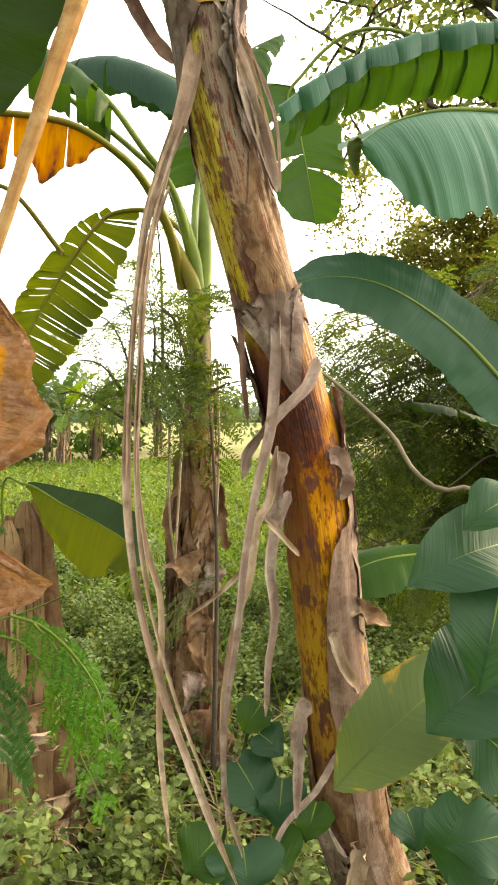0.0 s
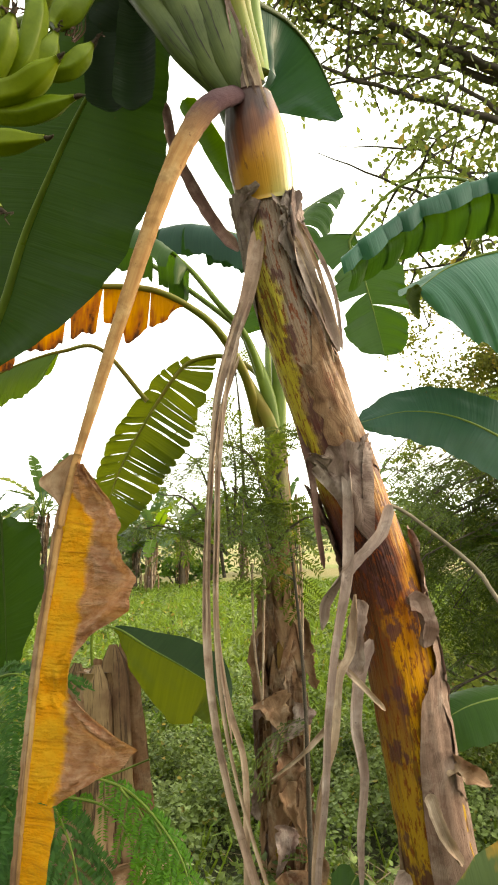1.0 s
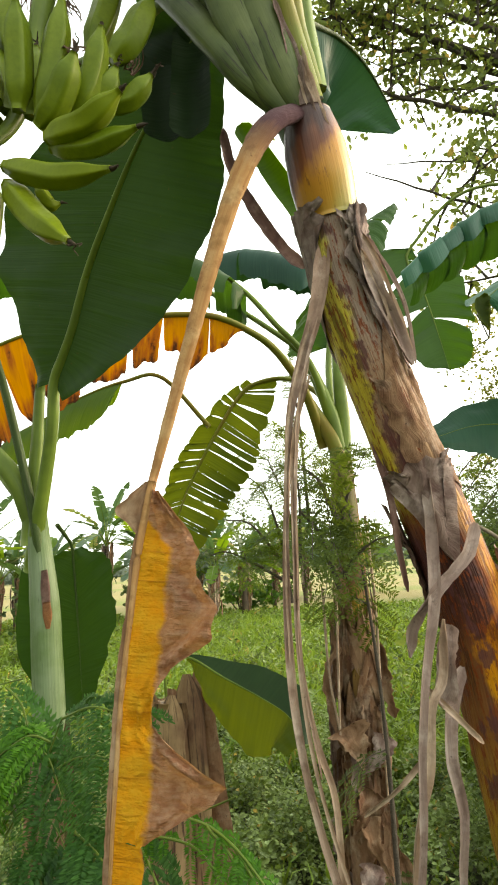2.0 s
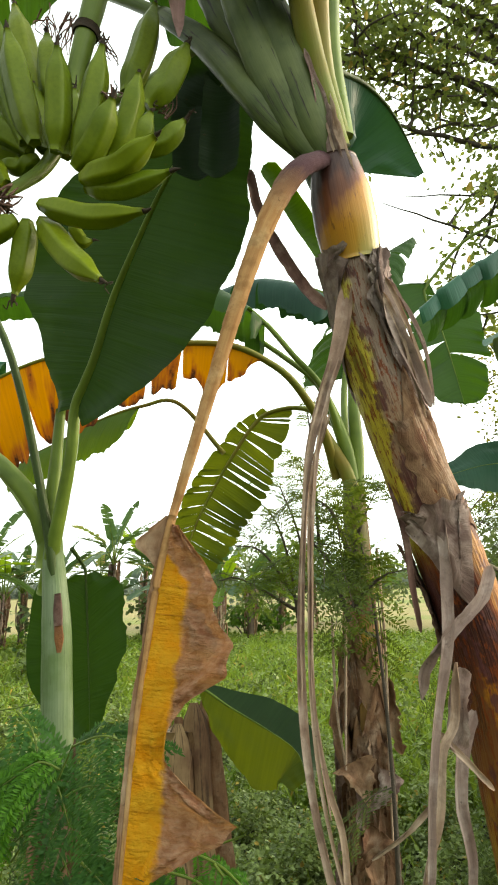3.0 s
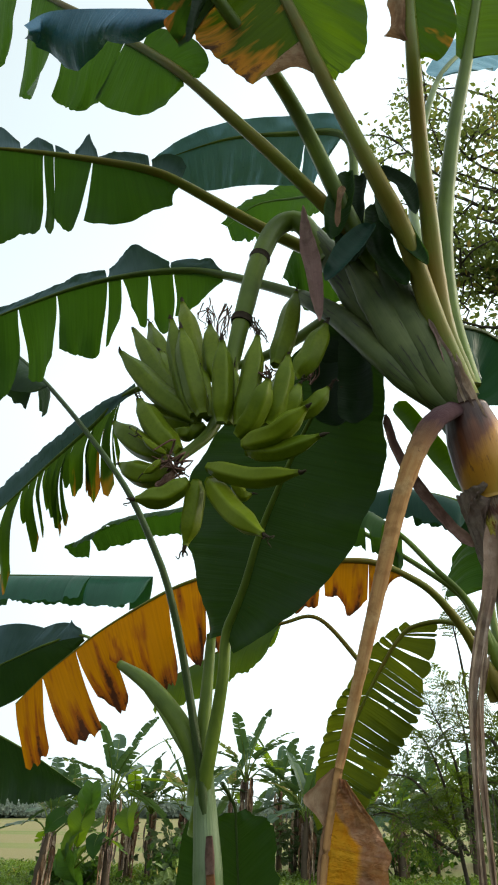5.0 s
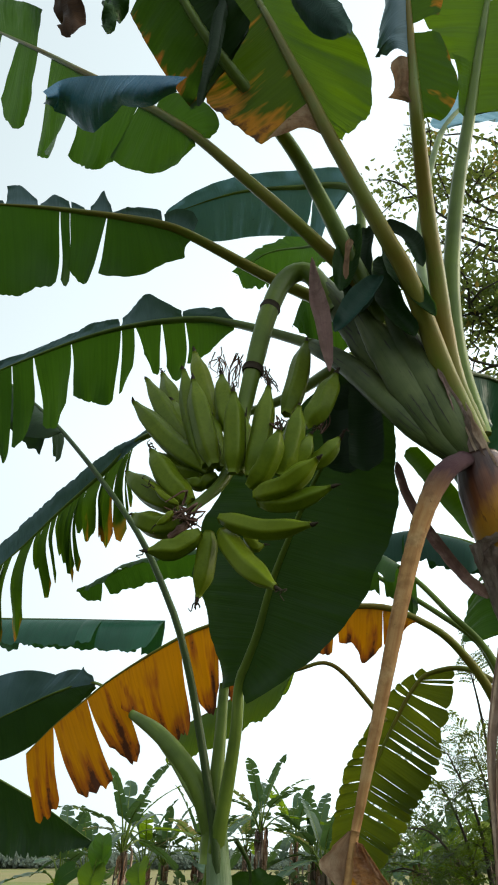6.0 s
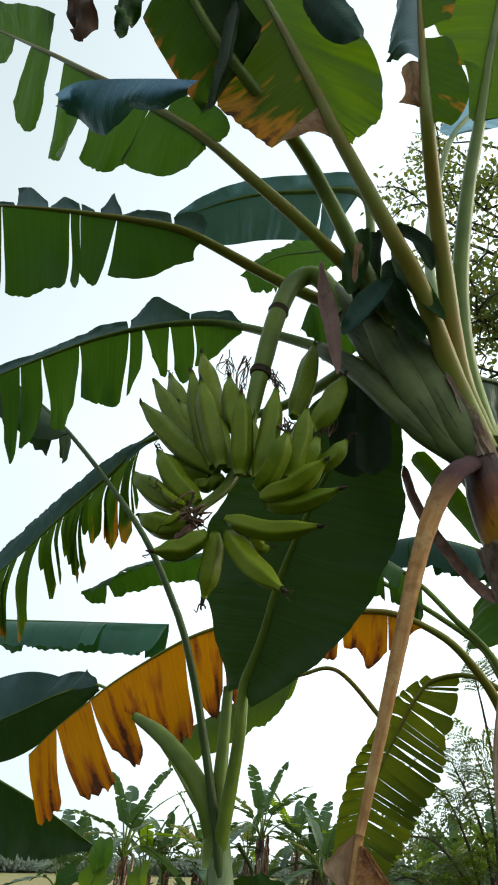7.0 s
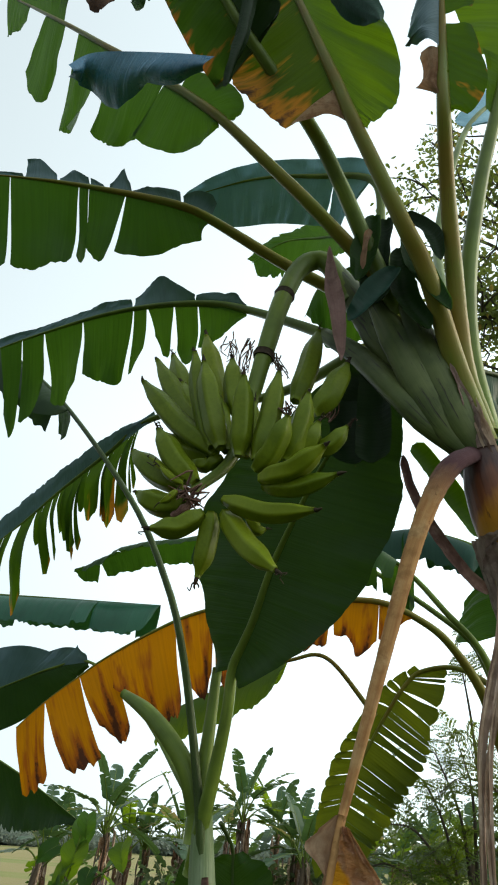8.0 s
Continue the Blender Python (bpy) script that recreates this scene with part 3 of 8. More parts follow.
def banana_leaf(parent, stalk, rib, width, seed, blade=LEAF, stalk_mat=STALK, up=(0, 0, 1), r0=0.02, left={}, right={}, tears=5, droop=0.6, lift=12.0, gap=0.12, ruffle=0.03, rag=0.0, label="", res=60.0, rows=9, taper=0.55, curl=0.0, root=0.09, jitter=9.0, other=None, crumple=0.009):
    """stalk: places from the trunk to where the blade begins; rib: on from there to the tip."""
    whole = list(stalk) + list(rib)
    c1 = spline(whole, 60)
    long = length_of(c1)
    # where the blade begins along the whole curve
    d = np.linalg.norm(c1 - np.array(rib[0]), axis=1)
    k = int(np.argmin(d)) if stalk else 0
    share = k / 59
    b = Build()
    radii = [r0 * (1.0 if x < share else max(0.10, 1 - (x - share) / max(1e-3, 1 - share))) * (1.15 - 0.35 * min(1, x / max(share, 0.05))) for x in np.linspace(0, 1, 24)]
    b.tube(c1, radii, 8, 0.85, up, wobble=0.01)
    rib_ob = part("leaf", b.mesh("leaf_stalk", stalk_mat), parent, label)
    c2 = spline(c1[k:], 80)
    b = Build()
    base = dict(width=width, droop=droop, lift=lift, tears=tears, gap=gap, ruffle=ruffle, rag=rag, rows=rows, res=res, taper=taper, curl=curl, root=root, jitter=jitter, crumple=crumple)
    for side, over in ((1, left), (-1, right)):
        o = {**base, **over}
        if other is not None and side == 1:
            o["slot"] = 1
        if o["width"] > 0:
            half_blade(b, c2, -side, seed=seed * 2 + side, up=up, **o)
    part("blade", b.mesh("leaf_blade", blade, other or blade), rib_ob)
    return rib_ob


def torn(b, c, across, pieces, seed, cup=0.0, rag=0.0, slits=0, slot=0, rows=9, res=90.0):
    """Pieces of one half of a leaf along the midrib c. Each piece: its span on the rib (0 to 1), lengths out to its edge, and
    degrees by which it leans along the rib from the direction across. slits: splits that close again towards the edge."""
    r = np.random.default_rng(seed)
    count, long = len(c), length_of(c)
    t = unit(np.gradient(c, axis=0))
    a = unit(np.array(across, float))
    x = np.linspace(0, 1, count)
    v = np.linspace(0, 1, rows)
    starts = [p[0] for p in pieces[1:]] + [2.0]
    for (s0, s1, lens, leans), following in zip(pieces, starts):
        # neighbours part from each other only a little way out from the rib
        root = following - 0.002 if 0 < following - s1 < 0.03 else s1
        ends = np.linspace(s0, s1, slits + 2)
        if slits:
            ends[1:-1] += r.normal(0, 0.34, slits) * (s1 - s0) / (slits + 1)
        swing = r.normal(0, 0.5)
        for e0, e1 in zip(ends[:-1], ends[1:]):
            cols = max(4, int((e1 - e0) * long * res))
            q = np.linspace(e0, e1, cols)
            at = (q - s0) / (s1 - s0)
            k = np.linspace(0, 1, len(lens))
            smooth = np.linspace(0, 1, 60)
            w = np.interp(at, smooth, np.convolve(np.pad(np.interp(smooth, k, lens), 6, "edge"), np.ones(13) / 13, "valid"))
            ang = np.radians(np.interp(at, np.linspace(0, 1, len(leans)), leans))
            own = np.linspace(-1, 1, cols)
            if len(pieces) > 1 or slits:
                w = w * (1 - 0.07 * np.abs(own) ** 5)
            if rag:
                jag = np.array([noise.noise(Vector((z * long * 34.0, seed * 1.7, 0.3))) + 0.5 * noise.noise(Vector((z * long * 110.0, seed * 2.7, 5.3))) for z in q])
                w = w * (1 - rag * np.clip(jag + 0.25, 0, 1.2))
            if slits:
                g = 1 - 0.34 * r.uniform(-0.2, 1.0) ** 2 * np.sin(math.pi * v) ** 1.3
                qq = (e0 + e1) / 2 + (q - (e0 + e1) / 2)[None] * g[:, None]
            else:
                qq = np.broadcast_to(q, (rows, cols))
            if e1 == s1:
                qq = qq + (root - s1) * ((q - e0) / (e1 - e0))[None] * (1 - v[:, None]) ** 2
            pos = np.stack([np.interp(qq, x, c[:, i]) for i in range(3)], 2)
            tt = np.stack([np.interp(q, x, t[:, i]) for i in range(3)], 1)
            d = a[None] * np.cos(ang)[:, None] + tt * np.sin(ang)[:, None]
            n = unit(np.cross(tt, a[None]))
            rel = np.array([[noise.noise(Vector((z * long * 9.0, y * 2.2, seed * 0.37))) for z in q] for y in v])
            fine = np.array([[noise.noise(Vector((z * long * 40.0, y * 3.0, seed * 0.7))) for z in q] for y in v])
            size = float(np.mean(w))
            off = cup * size * np.sin(math.pi * v)[:, None] + (0.07 * size * rel + 0.006 * fine) * v[:, None] ** 0.7 + 0.10 * size * (swing + 0.4 * r.normal()) * own[None] * v[:, None]
            off = off + 0.05 * size * np.clip(v - 0.8, 0, 1)[:, None] * 5 * (0.4 + rel)
            pts = pos + d[None] * (w[None] * v[:, None])[:, :, None] + n[None] * off[:, :, None]
            uv = np.stack((np.broadcast_to(v[:, None], (rows, cols)), np.broadcast_to(q[None] * long + seed, (rows, cols))), 2)
            b.grid(pts, uv, slot=slot)


def torn_leaf(parent, stalk, rib, halves, seed, stalk_mat=STALK, r0=0.02, label=""):
    """A leaf whose two halves are torn into pieces; each half is a blade of its own."""
    c1 = spline(list(stalk) + list(rib), 70)
    k = int(np.argmin(np.linalg.norm(c1 - np.array(rib[0]), axis=1)))
    share = k / 69
    radii = [r0 * (1.15 - 0.4 * min(1, x / share)) * (1.0 if x < share else max(0.14, (1 - (x - share) / (1 - share)) ** 0.85)) for x in np.linspace(0, 1, 34)]
    b = Build()
    b.tube(c1, radii, 10, 0.85, wobble=0.01)
    rib_ob = part("leaf", b.mesh("leaf_stalk", stalk_mat), parent, label)
    c = spline(rib, 160)
    for i, h in enumerate(halves):
        b = Build()
        torn(b, c, h["across"], h["pieces"], seed * 3 + i, h.get("cup", 0.0), h.get("rag", 0.0), h.get("slits", 0))
        part("blade", b.mesh("leaf_blade", h["mat"]), rib_ob)
    return rib_ob


def ribbon(points, width, twist=0.0, cup=0.25, seed=1, n=40, ends=(1.0, 0.6), ripple=0.1, up=(0, -1, 0), calm=1.0):
    """A dry strip: a cupped band along a curve, with frayed edges."""
    r = np.random.default_rng(seed)
    c = spline(points, n)
    t, s, nn = frames(c, up)
    x = np.linspace(0, 1, n)
    w = width * np.interp(x, np.linspace(0, 1, len(ends)), ends)
    jag = [1 + ripple * 0.7 * np.interp(x, np.linspace(0, 1, 24), r.normal(0, 1, 24)) for _ in (0, 1)]
    w = w * np.clip(np.minimum(x / 0.05, (1 - x) / 0.06), 0.12, 1) ** 0.6
    a = np.radians(twist) * x + np.interp(x, np.linspace(0, 1, 7), r.normal(0, 0.5, 7)) * calm
    ss = s * np.cos(a)[:, None] + nn * np.sin(a)[:, None]
    no = -s * np.sin(a)[:, None] + nn * np.cos(a)[:, None]
    cols = 7
    q = np.linspace(-1, 1, cols)
    pts = c[:, None] + ss[:, None] * (q[None] * w[:, None] / 2 * np.where(q[None] < 0, jag[0][:, None], jag[1][:, None]))[:, :, None] + no[:, None] * ((np.abs(q) ** 2 * cup - cup * 0.5 + 0.12 * calm * np.cos(q * 9))[None] * w[:, None] / 2)[:, :, None]
    run = np.concatenate(((0,), np.cumsum(np.linalg.norm(np.diff(c, axis=0), axis=1))))
    uv = np.stack((np.broadcast_to(q * width * 3 + seed, (n, cols)), np.broadcast_to(run[:, None], (n, cols))), 2)
    # a second skin just behind gives the strip its thickness
    b = Build()
    b.grid(pts, uv)
    b.grid(pts - no[:, None] * 0.0018, uv)
    return b


def sheath(axis, radius, s0, s1, a0, a1, seed, lift=0.004, flare=0.012, ragged=0.25, n=26, cols=22, point=0.0, at=0.5):
    """A piece of dead leaf sheath that clings round a trunk: axis curve, span along it (0 to 1), and angles round it in degrees."""
    r = np.random.default_rng(seed)
    cc = spline(axis, 120)
    t, s, nn = frames(cc, (0, -1, 0.2))
    rad = np.interp(np.linspace(0, 1, 120), np.linspace(0, 1, len(radius)), radius)
    q = np.linspace(s0, s1, n)
    top = np.interp(np.linspace(0, 1, cols), np.linspace(0, 1, 14), r.uniform(-1, 1, 14)) * ragged * (s1 - s0)
    e0 = np.interp(np.linspace(0, 1, n), np.linspace(0, 1, 8), r.uniform(-1, 1, 8)) * 16
    e1 = np.interp(np.linspace(0, 1, n), np.linspace(0, 1, 8), r.uniform(-1, 1, 8)) * 16
    pts = np.zeros((n, cols, 3))
    for j in range(cols):
        end = s1 + top[j]
        low = s0 + (s1 - s0) * point * min(1.0, abs(j / (cols - 1) - at) / max(at, 1 - at))
        qj = low + (q - s0) * (end - low) / (s1 - s0)
        qj = np.clip(qj, 0, 1)
        edge = abs(2 * j / (cols - 1) - 1)
        for i in range(n):
            u = j / (cols - 1)
            a = np.radians((a0 + e0[i]) * (1 - u) + (a1 + e1[i]) * u)
            k = qj[i] * 119
            i0 = min(118, int(k))
            f = k - i0
            p = cc[i0] * (1 - f) + cc[i0 + 1] * f
            wrinkle = 0.005 * noise.noise(Vector((a * 5 + seed, qj[i] * 22, seed * 0.7))) + 0.0018 * math.sin(a * 17 + seed + qj[i] * 4) + 0.003 * noise.noise(Vector((a * 22, qj[i] * 50, seed)))
            rr = (rad[i0] * (1 - f) + rad[i0 + 1] * f) + lift + flare * (edge ** 3 + (i / (n - 1)) ** 4) * r.uniform(0.7, 1.3) + wrinkle
            pts[i, j] = p + rr * (math.cos(a) * s[i0] + math.sin(a) * nn[i0])
    long = length_of(cc)
    uv = np.stack((np.broadcast_to(np.linspace(0, 1, cols) * 1.2 + seed, (n, cols)), np.broadcast_to((q * long)[:, None], (n, cols))), 2)
    b = Build()
    b.grid(pts, uv)
    mid = cc[int((s0 + s1) / 2 * 119)]
    b.grid(pts + unit(mid - pts) * 0.002, uv)
    return b


def scatter_leaves(places, size, seed, spread=0.6, long=1.6, up_bias=0.3, mould=0.35, fine=False):
    """Many small folded leaves, one at each place, in one mesh; fine: with rounded sides and a bent tip."""
    r = np.random.default_rng(seed)
    p = np.asarray(places, float)
    n = len(p)
    d = unit(r.normal(0, 1, (n, 3)) * (1, 1, spread))
    nor = unit(r.normal(0, 1, (n, 3)) + (0, 0, up_bias * 3))
    side = unit(np.cross(d, nor))
    sz = size * r.uniform(0.6, 1.3, n)[:, None]
    nor = np.cross(side, d)
    if fine:
        at = ((0.0, 0.0), (0.22, 0.4), (0.55, 0.46), (1.0, 0.0), (0.55, -0.46), (0.22, -0.4), (0.5, 0.0))
        fold = (0.0, 0.35, 0.42, -0.25, 0.42, 0.35, 0.12)
        v = np.stack([p + d * sz * long * a + side * sz * w * 1.05 + nor * sz * mould * (k * 0.9) for (a, w), k in zip(at, fold)], 1).reshape(-1, 3)
        i = np.arange(n)[:, None] * 7
        f = np.concatenate([i + np.array(t) for t in ((0, 6, 1), (1, 6, 2), (2, 6, 3), (3, 6, 4), (4, 6, 5), (5, 6, 0))], 1).reshape(-1, 3)
        return v, f
    base, tip = p, p + d * sz * long
    mid = p + d * sz * long * 0.45
    l, q = mid + side * sz * 0.5 + nor * sz * mould * 0.4, mid - side * sz * 0.5 + nor * sz * mould * 0.4
    v = np.stack((base, l, tip, q), 1).reshape(-1, 3)
    i = np.arange(n)[:, None] * 4
    f = np.concatenate((i + (0, 2, 1), i + (0, 3, 2)), 1).reshape(-1, 3)
    return v, f


def soup(name, v, f, mat):
    """A mesh straight from arrays of vertices and triangles."""
    me = bpy.data.meshes.new(name)
    me.vertices.add(len(v))
    me.vertices.foreach_set("co", np.asarray(v, np.float32).ravel())
    me.loops.add(len(f) * 3)
    me.loops.foreach_set("vertex_index", np.asarray(f, np.int32).ravel())
    me.polygons.add(len(f))
    me.polygons.foreach_set("loop_start", np.arange(0, len(f) * 3, 3, dtype=np.int32))
    me.polygons.foreach_set("use_smooth", np.zeros(len(f), bool))
    me.materials.append(mat)
    me.update(calc_edges=True)
    return me


def feather(c, up, pinna, leaflet, pairs, seed, start=0.15, per=16, double=True, sag=0.25, fat=0.16):
    """Arrays of a feathery leaf: pinnae in pairs along the stalk c, each with two rows of leaflets (double) or single leaflets."""
    r = np.random.default_rng(seed)
    t, s, n = frames(c, up)
    ps, ds, ns = [], [], []
    for q in np.linspace(start, 1.0, pairs):
        k = min(len(c) - 1, int(q * (len(c) - 1)))
        for side in (1, -1):
            d = unit(s[k] * side * 1.0 + t[k] * r.uniform(0.5, 0.9) + n[k] * r.normal(0, 0.15))
            long = pinna * (0.65 + 0.6 * math.sin(math.pi * (0.15 + 0.75 * q))) * r.uniform(0.85, 1.1)
            if double:
                x = np.linspace(0.06, 1, per)[:, None]
                line = c[k] + d * x * long + DOWN * (x ** 2) * long * sag * r.uniform(0.5, 1.5)
                across = unit(np.cross(d, n[k]))
                for z in (1, -1):
                    ps.append(line)
                    ds.append(np.broadcast_to(unit(across * z + d * 0.55), line.shape))
                    ns.append(np.broadcast_to(n[k], line.shape))
            else:
                ps.append(c[k][None])
                ds.append(d[None])
                ns.append(n[k][None])
    p, d, nn = np.vstack(ps), np.vstack(ds), np.vstack(ns)
    d = unit(d + r.normal(0, 0.12, d.shape))
    side = unit(np.cross(d, nn + r.normal(0, 0.2, d.shape)))
    sz = leaflet * r.uniform(0.8, 1.15, (len(p), 1))
    w = sz * fat
    v = np.stack((p, p + d * sz * 0.5 + side * w, p + d * sz, p + d * sz * 0.5 - side * w), 1).reshape(-1, 3)
    i = np.arange(len(p))[:, None] * 4
    f = np.concatenate((i + (0, 2, 1), i + (0, 3, 2)), 1).reshape(-1, 3)
    return v, f


def gather(pieces):
    vs, fs, n = [], [], 0
    for v, f in pieces:
        vs.append(v)
        fs.append(f + n)
        n += len(v)
    return np.vstack(vs), np.vstack(fs)


# ---------------------------------------------------------------- the leaning banana plant with the bunch
plant = thing("banana_plant", (0.5, 1.98, 0.0), "tall leaning banana plant with dry sheaths and hanging green fruit", "banana plant")
AXIS = [(0.5, 1.98, -0.05)] + [(0.287, 1.840, 0.473), (0.219, 1.760, 0.874), (0.171, 1.700, 1.243), (0.133, 1.660, 1.525), (0.059, 1.600, 1.792), (-0.023, 1.530, 2.065), (-0.091, 1.440, 2.341)] + [(-0.106, 1.370, 2.579)]
GIRTH = [0.105, 0.1, 0.092, 0.086, 0.084, 0.08, 0.076, 0.072, 0.066]
b = Build()
b.tube(spline(AXIS, 90), GIRTH, 28, 1.0, (0, -1, 0.2), wobble=0.012)
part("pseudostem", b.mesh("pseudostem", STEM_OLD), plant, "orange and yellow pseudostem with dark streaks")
b = Build()
b.tube(spline([(-0.095, 1.400, 2.451), (-0.106, 1.360, 2.556), (-0.121, 1.335, 2.689)], 24), [0.068, 0.075, 0.073, 0.056], 24, 1.0, (0, -1, 0.2))
part("sheath", b.mesh("gold_sheath", NODE_GOLD), plant, "smooth gold to brown sheath collar")
b = Build()
b.tube(spline([(-0.143, 1.360, 2.639), (-0.164, 1.345, 2.745), (-0.251, 1.330, 2.978), (-0.351, 1.310, 3.176), (-0.446, 1.280, 3.360), (-0.523, 1.250, 3.526)], 40), [0.04, 0.068, 0.08, 0.072, 0.05, 0.03], 24, 1.0, (0, -1, 0.2), wobble=0.02)
part("pseudostem", b.mesh("upper_stem", STEM_GREEN), plant, "green upper stem with dark dashes")
# bases of older leaf stalks that clasp the upper stem
for pts, radii, flat in (([(-0.130, 1.335, 2.670), (-0.185, 1.325, 2.720), (-0.258, 1.280, 2.800), (-0.317, 1.265, 2.900), (-0.458, 1.320, 3.150), (-0.600, 1.370, 3.340)], [0.02, 0.036, 0.042, 0.04, 0.035, 0.028], 0.7),
                         ([(-0.125, 1.330, 2.670), (-0.190, 1.295, 2.760), (-0.240, 1.255, 2.880), (-0.295, 1.225, 3.050), (-0.360, 1.210, 3.230)], [0.03, 0.05, 0.056, 0.052, 0.028], 0.5),
                         ([(-0.115, 1.325, 2.670), (-0.155, 1.285, 2.770), (-0.195, 1.250, 2.910), (-0.235, 1.220, 3.060), (-0.270, 1.200, 3.200)], [0.03, 0.045, 0.048, 0.042, 0.022], 0.5)):
    b = Build()
    b.tube(spline(pts, 40), radii, 20, flat, (0, -1, 0.3), wobble=0.008)
    part("leaf_base", b.mesh("leaf_base", STEM_GREEN), plant, "pale green clasping base of a leaf stalk with dark dashes")

# leaves of the crown
torn_leaf(plant, [(-0.184, 1.330, 2.741), (-0.267, 1.300, 2.906), (-0.527, 1.380, 3.283)], [(-0.97, 1.45, 3.687), (-1.212, 1.44, 3.808), (-1.491, 1.43, 3.885), (-1.732, 1.4, 3.888), (-1.976, 1.37, 3.855), (-2.175, 1.33, 3.796), (-2.412, 1.27, 3.691)],
          [dict(across=(0.0, 0.55, -0.85), pieces=((0.0, 0.172, (0.03, 0.15, 0.23), (20, 15, 12)), (0.18, 0.259, (0.3, 0.29, 0.23), (16, 14, 10)), (0.268, 0.36, (0.27, 0.24, 0.15), (17, 9, -4)), (0.368, 0.41, (0.21, 0.35), (14, 14)), (0.414, 0.586, (0.38, 0.33, 0.28), (22, 13, 6)), (0.59, 0.715, (0.31, 0.38, 0.36), (13, 8, 6)), (0.724, 0.795, (0.31, 0.38, 0.42), (11, 11, 11)), (0.799, 0.866, (0.44, 0.45, 0.34), (13, 10, 6)), (0.874, 0.992, (0.46, 0.45), (11, 4))), mat=LEAF, rag=0.03, cup=-0.03), dict(across=(0.0, -0.4, 0.9), pieces=((0.0, 0.188, (0.02, 0.09, 0.1, 0.04), (-3, -33, -52, -12)), (0.188, 0.418, (0.04, 0.1, 0.16, 0.1, 0.06), (-11, 4, 2, 8, -12)), (0.418, 0.992, (0.05, 0.09, 0.09, 0.05), (1, -57, -66, -23))), mat=LEAF_STEEL, cup=0.04, rag=0.02)],
          11, STALK, 0.026, "torn green leaf hanging in strips")
torn_leaf(plant, [(-0.327, 1.354, 3.180), (-0.479, 1.384, 3.464), (-0.720, 1.250, 3.640)], [(-0.945, 1.06, 3.778), (-1.039, 0.99, 3.818), (-1.162, 0.93, 3.858), (-1.287, 0.87, 3.889), (-1.459, 0.79, 3.928), (-1.612, 0.72, 3.953), (-1.833, 0.62, 3.979)],
          [dict(across=(0.0, 0.55, -0.85), pieces=((0.004, 0.343, (0.03, 0.12, 0.17, 0.24, 0.3), (18, -18, -5, 7, 21)), (0.351, 0.498, (0.35, 0.33, 0.27), (23, 18, 16)), (0.506, 0.54, (0.34, 0.34), (14, 11)), (0.548, 0.828, (0.35, 0.36, 0.39, 0.41), (15, 11, 7, 10)), (0.837, 0.987, (0.41, 0.41), (11, 9))), mat=LEAF, rag=0.03, cup=-0.02), dict(across=(0.0, -0.4, 0.9), pieces=((0.004, 0.109, (0.1, 0.14, 0.05), (-25, -31, 2)), (0.121, 0.326, (0.07, 0.06, 0.02), (1, 32, -2)), (0.326, 0.427, (0.05, 0.13, 0.03), (6, -11, -16)), (0.435, 0.498, (0.03, 0.04), (24, -6)), (0.502, 0.636, (0.04, 0.07, 0.02), (3, -1, -17)), (0.64, 0.774, (0.04, 0.1, 0.09), (4, -1, -10)), (0.778, 0.987, (0.02, 0.02), (18, -40))), mat=LEAF_STEEL, cup=0.08)],
          12, STALK_GOLD, 0.026, "torn green leaf with broad hanging pieces")
banana_leaf(plant, [(-0.311, 1.265, 3.270), (-0.346, 1.275, 3.648)], [(-0.364, 1.255, 3.965), (-0.602, 1.261, 4.150), (-0.902, 1.257, 4.300), (-1.297, 1.288, 4.423)], 0.3, 13, LEAF_SKY, STALK, (-0.15, 0.6, 0.8), r0=0.018,
            left=dict(droop=0.0, tears=0, lift=0, width=0.07), right=dict(droop=0.0, tears=1, lift=0, width=0.2, shear=0.1), ruffle=0.03, label="blue-green arching leaf")
torn_leaf(plant, [(-0.300, 1.340, 3.250), (-0.330, 1.430, 3.400)], [(-0.405, 1.52, 3.841), (-0.565, 1.6, 3.943), (-0.722, 1.64, 3.928), (-0.78, 1.62, 3.738)],
          [dict(across=(0.2, 0.5, -0.85), pieces=((0.029, 0.971, (0.11, 0.42, 0.35, 0.18, 0.05), (25, 24, 17, 25, -15)),), mat=LEAF, rag=0.08)], 23, STALK, 0.014, "green leaf drooping behind the fruit stalk")
torn_leaf(plant, [(-0.330, 1.350, 3.290), (-0.380, 1.500, 3.560)], [(-0.576, 1.62, 4.151), (-0.784, 1.72, 4.397), (-1.005, 1.78, 4.537), (-1.183, 1.8, 4.478)],
          [dict(across=(0, 0.5, -0.85), pieces=((0.013, 0.987, (0.06, 0.18, 0.26, 0.21, 0.08), (37, 32, 37, 18, -7)),), mat=LEAF, rag=0.25), dict(across=(0, -0.4, 0.9), pieces=((0.013, 0.987, (0.02, 0.09, 0.18, 0.17, 0.04), (22, 35, 74, 81, 41)),), mat=LEAF, rag=0.15)], 24, STALK, 0.014, "ragged green leaf behind the fruit stalk")
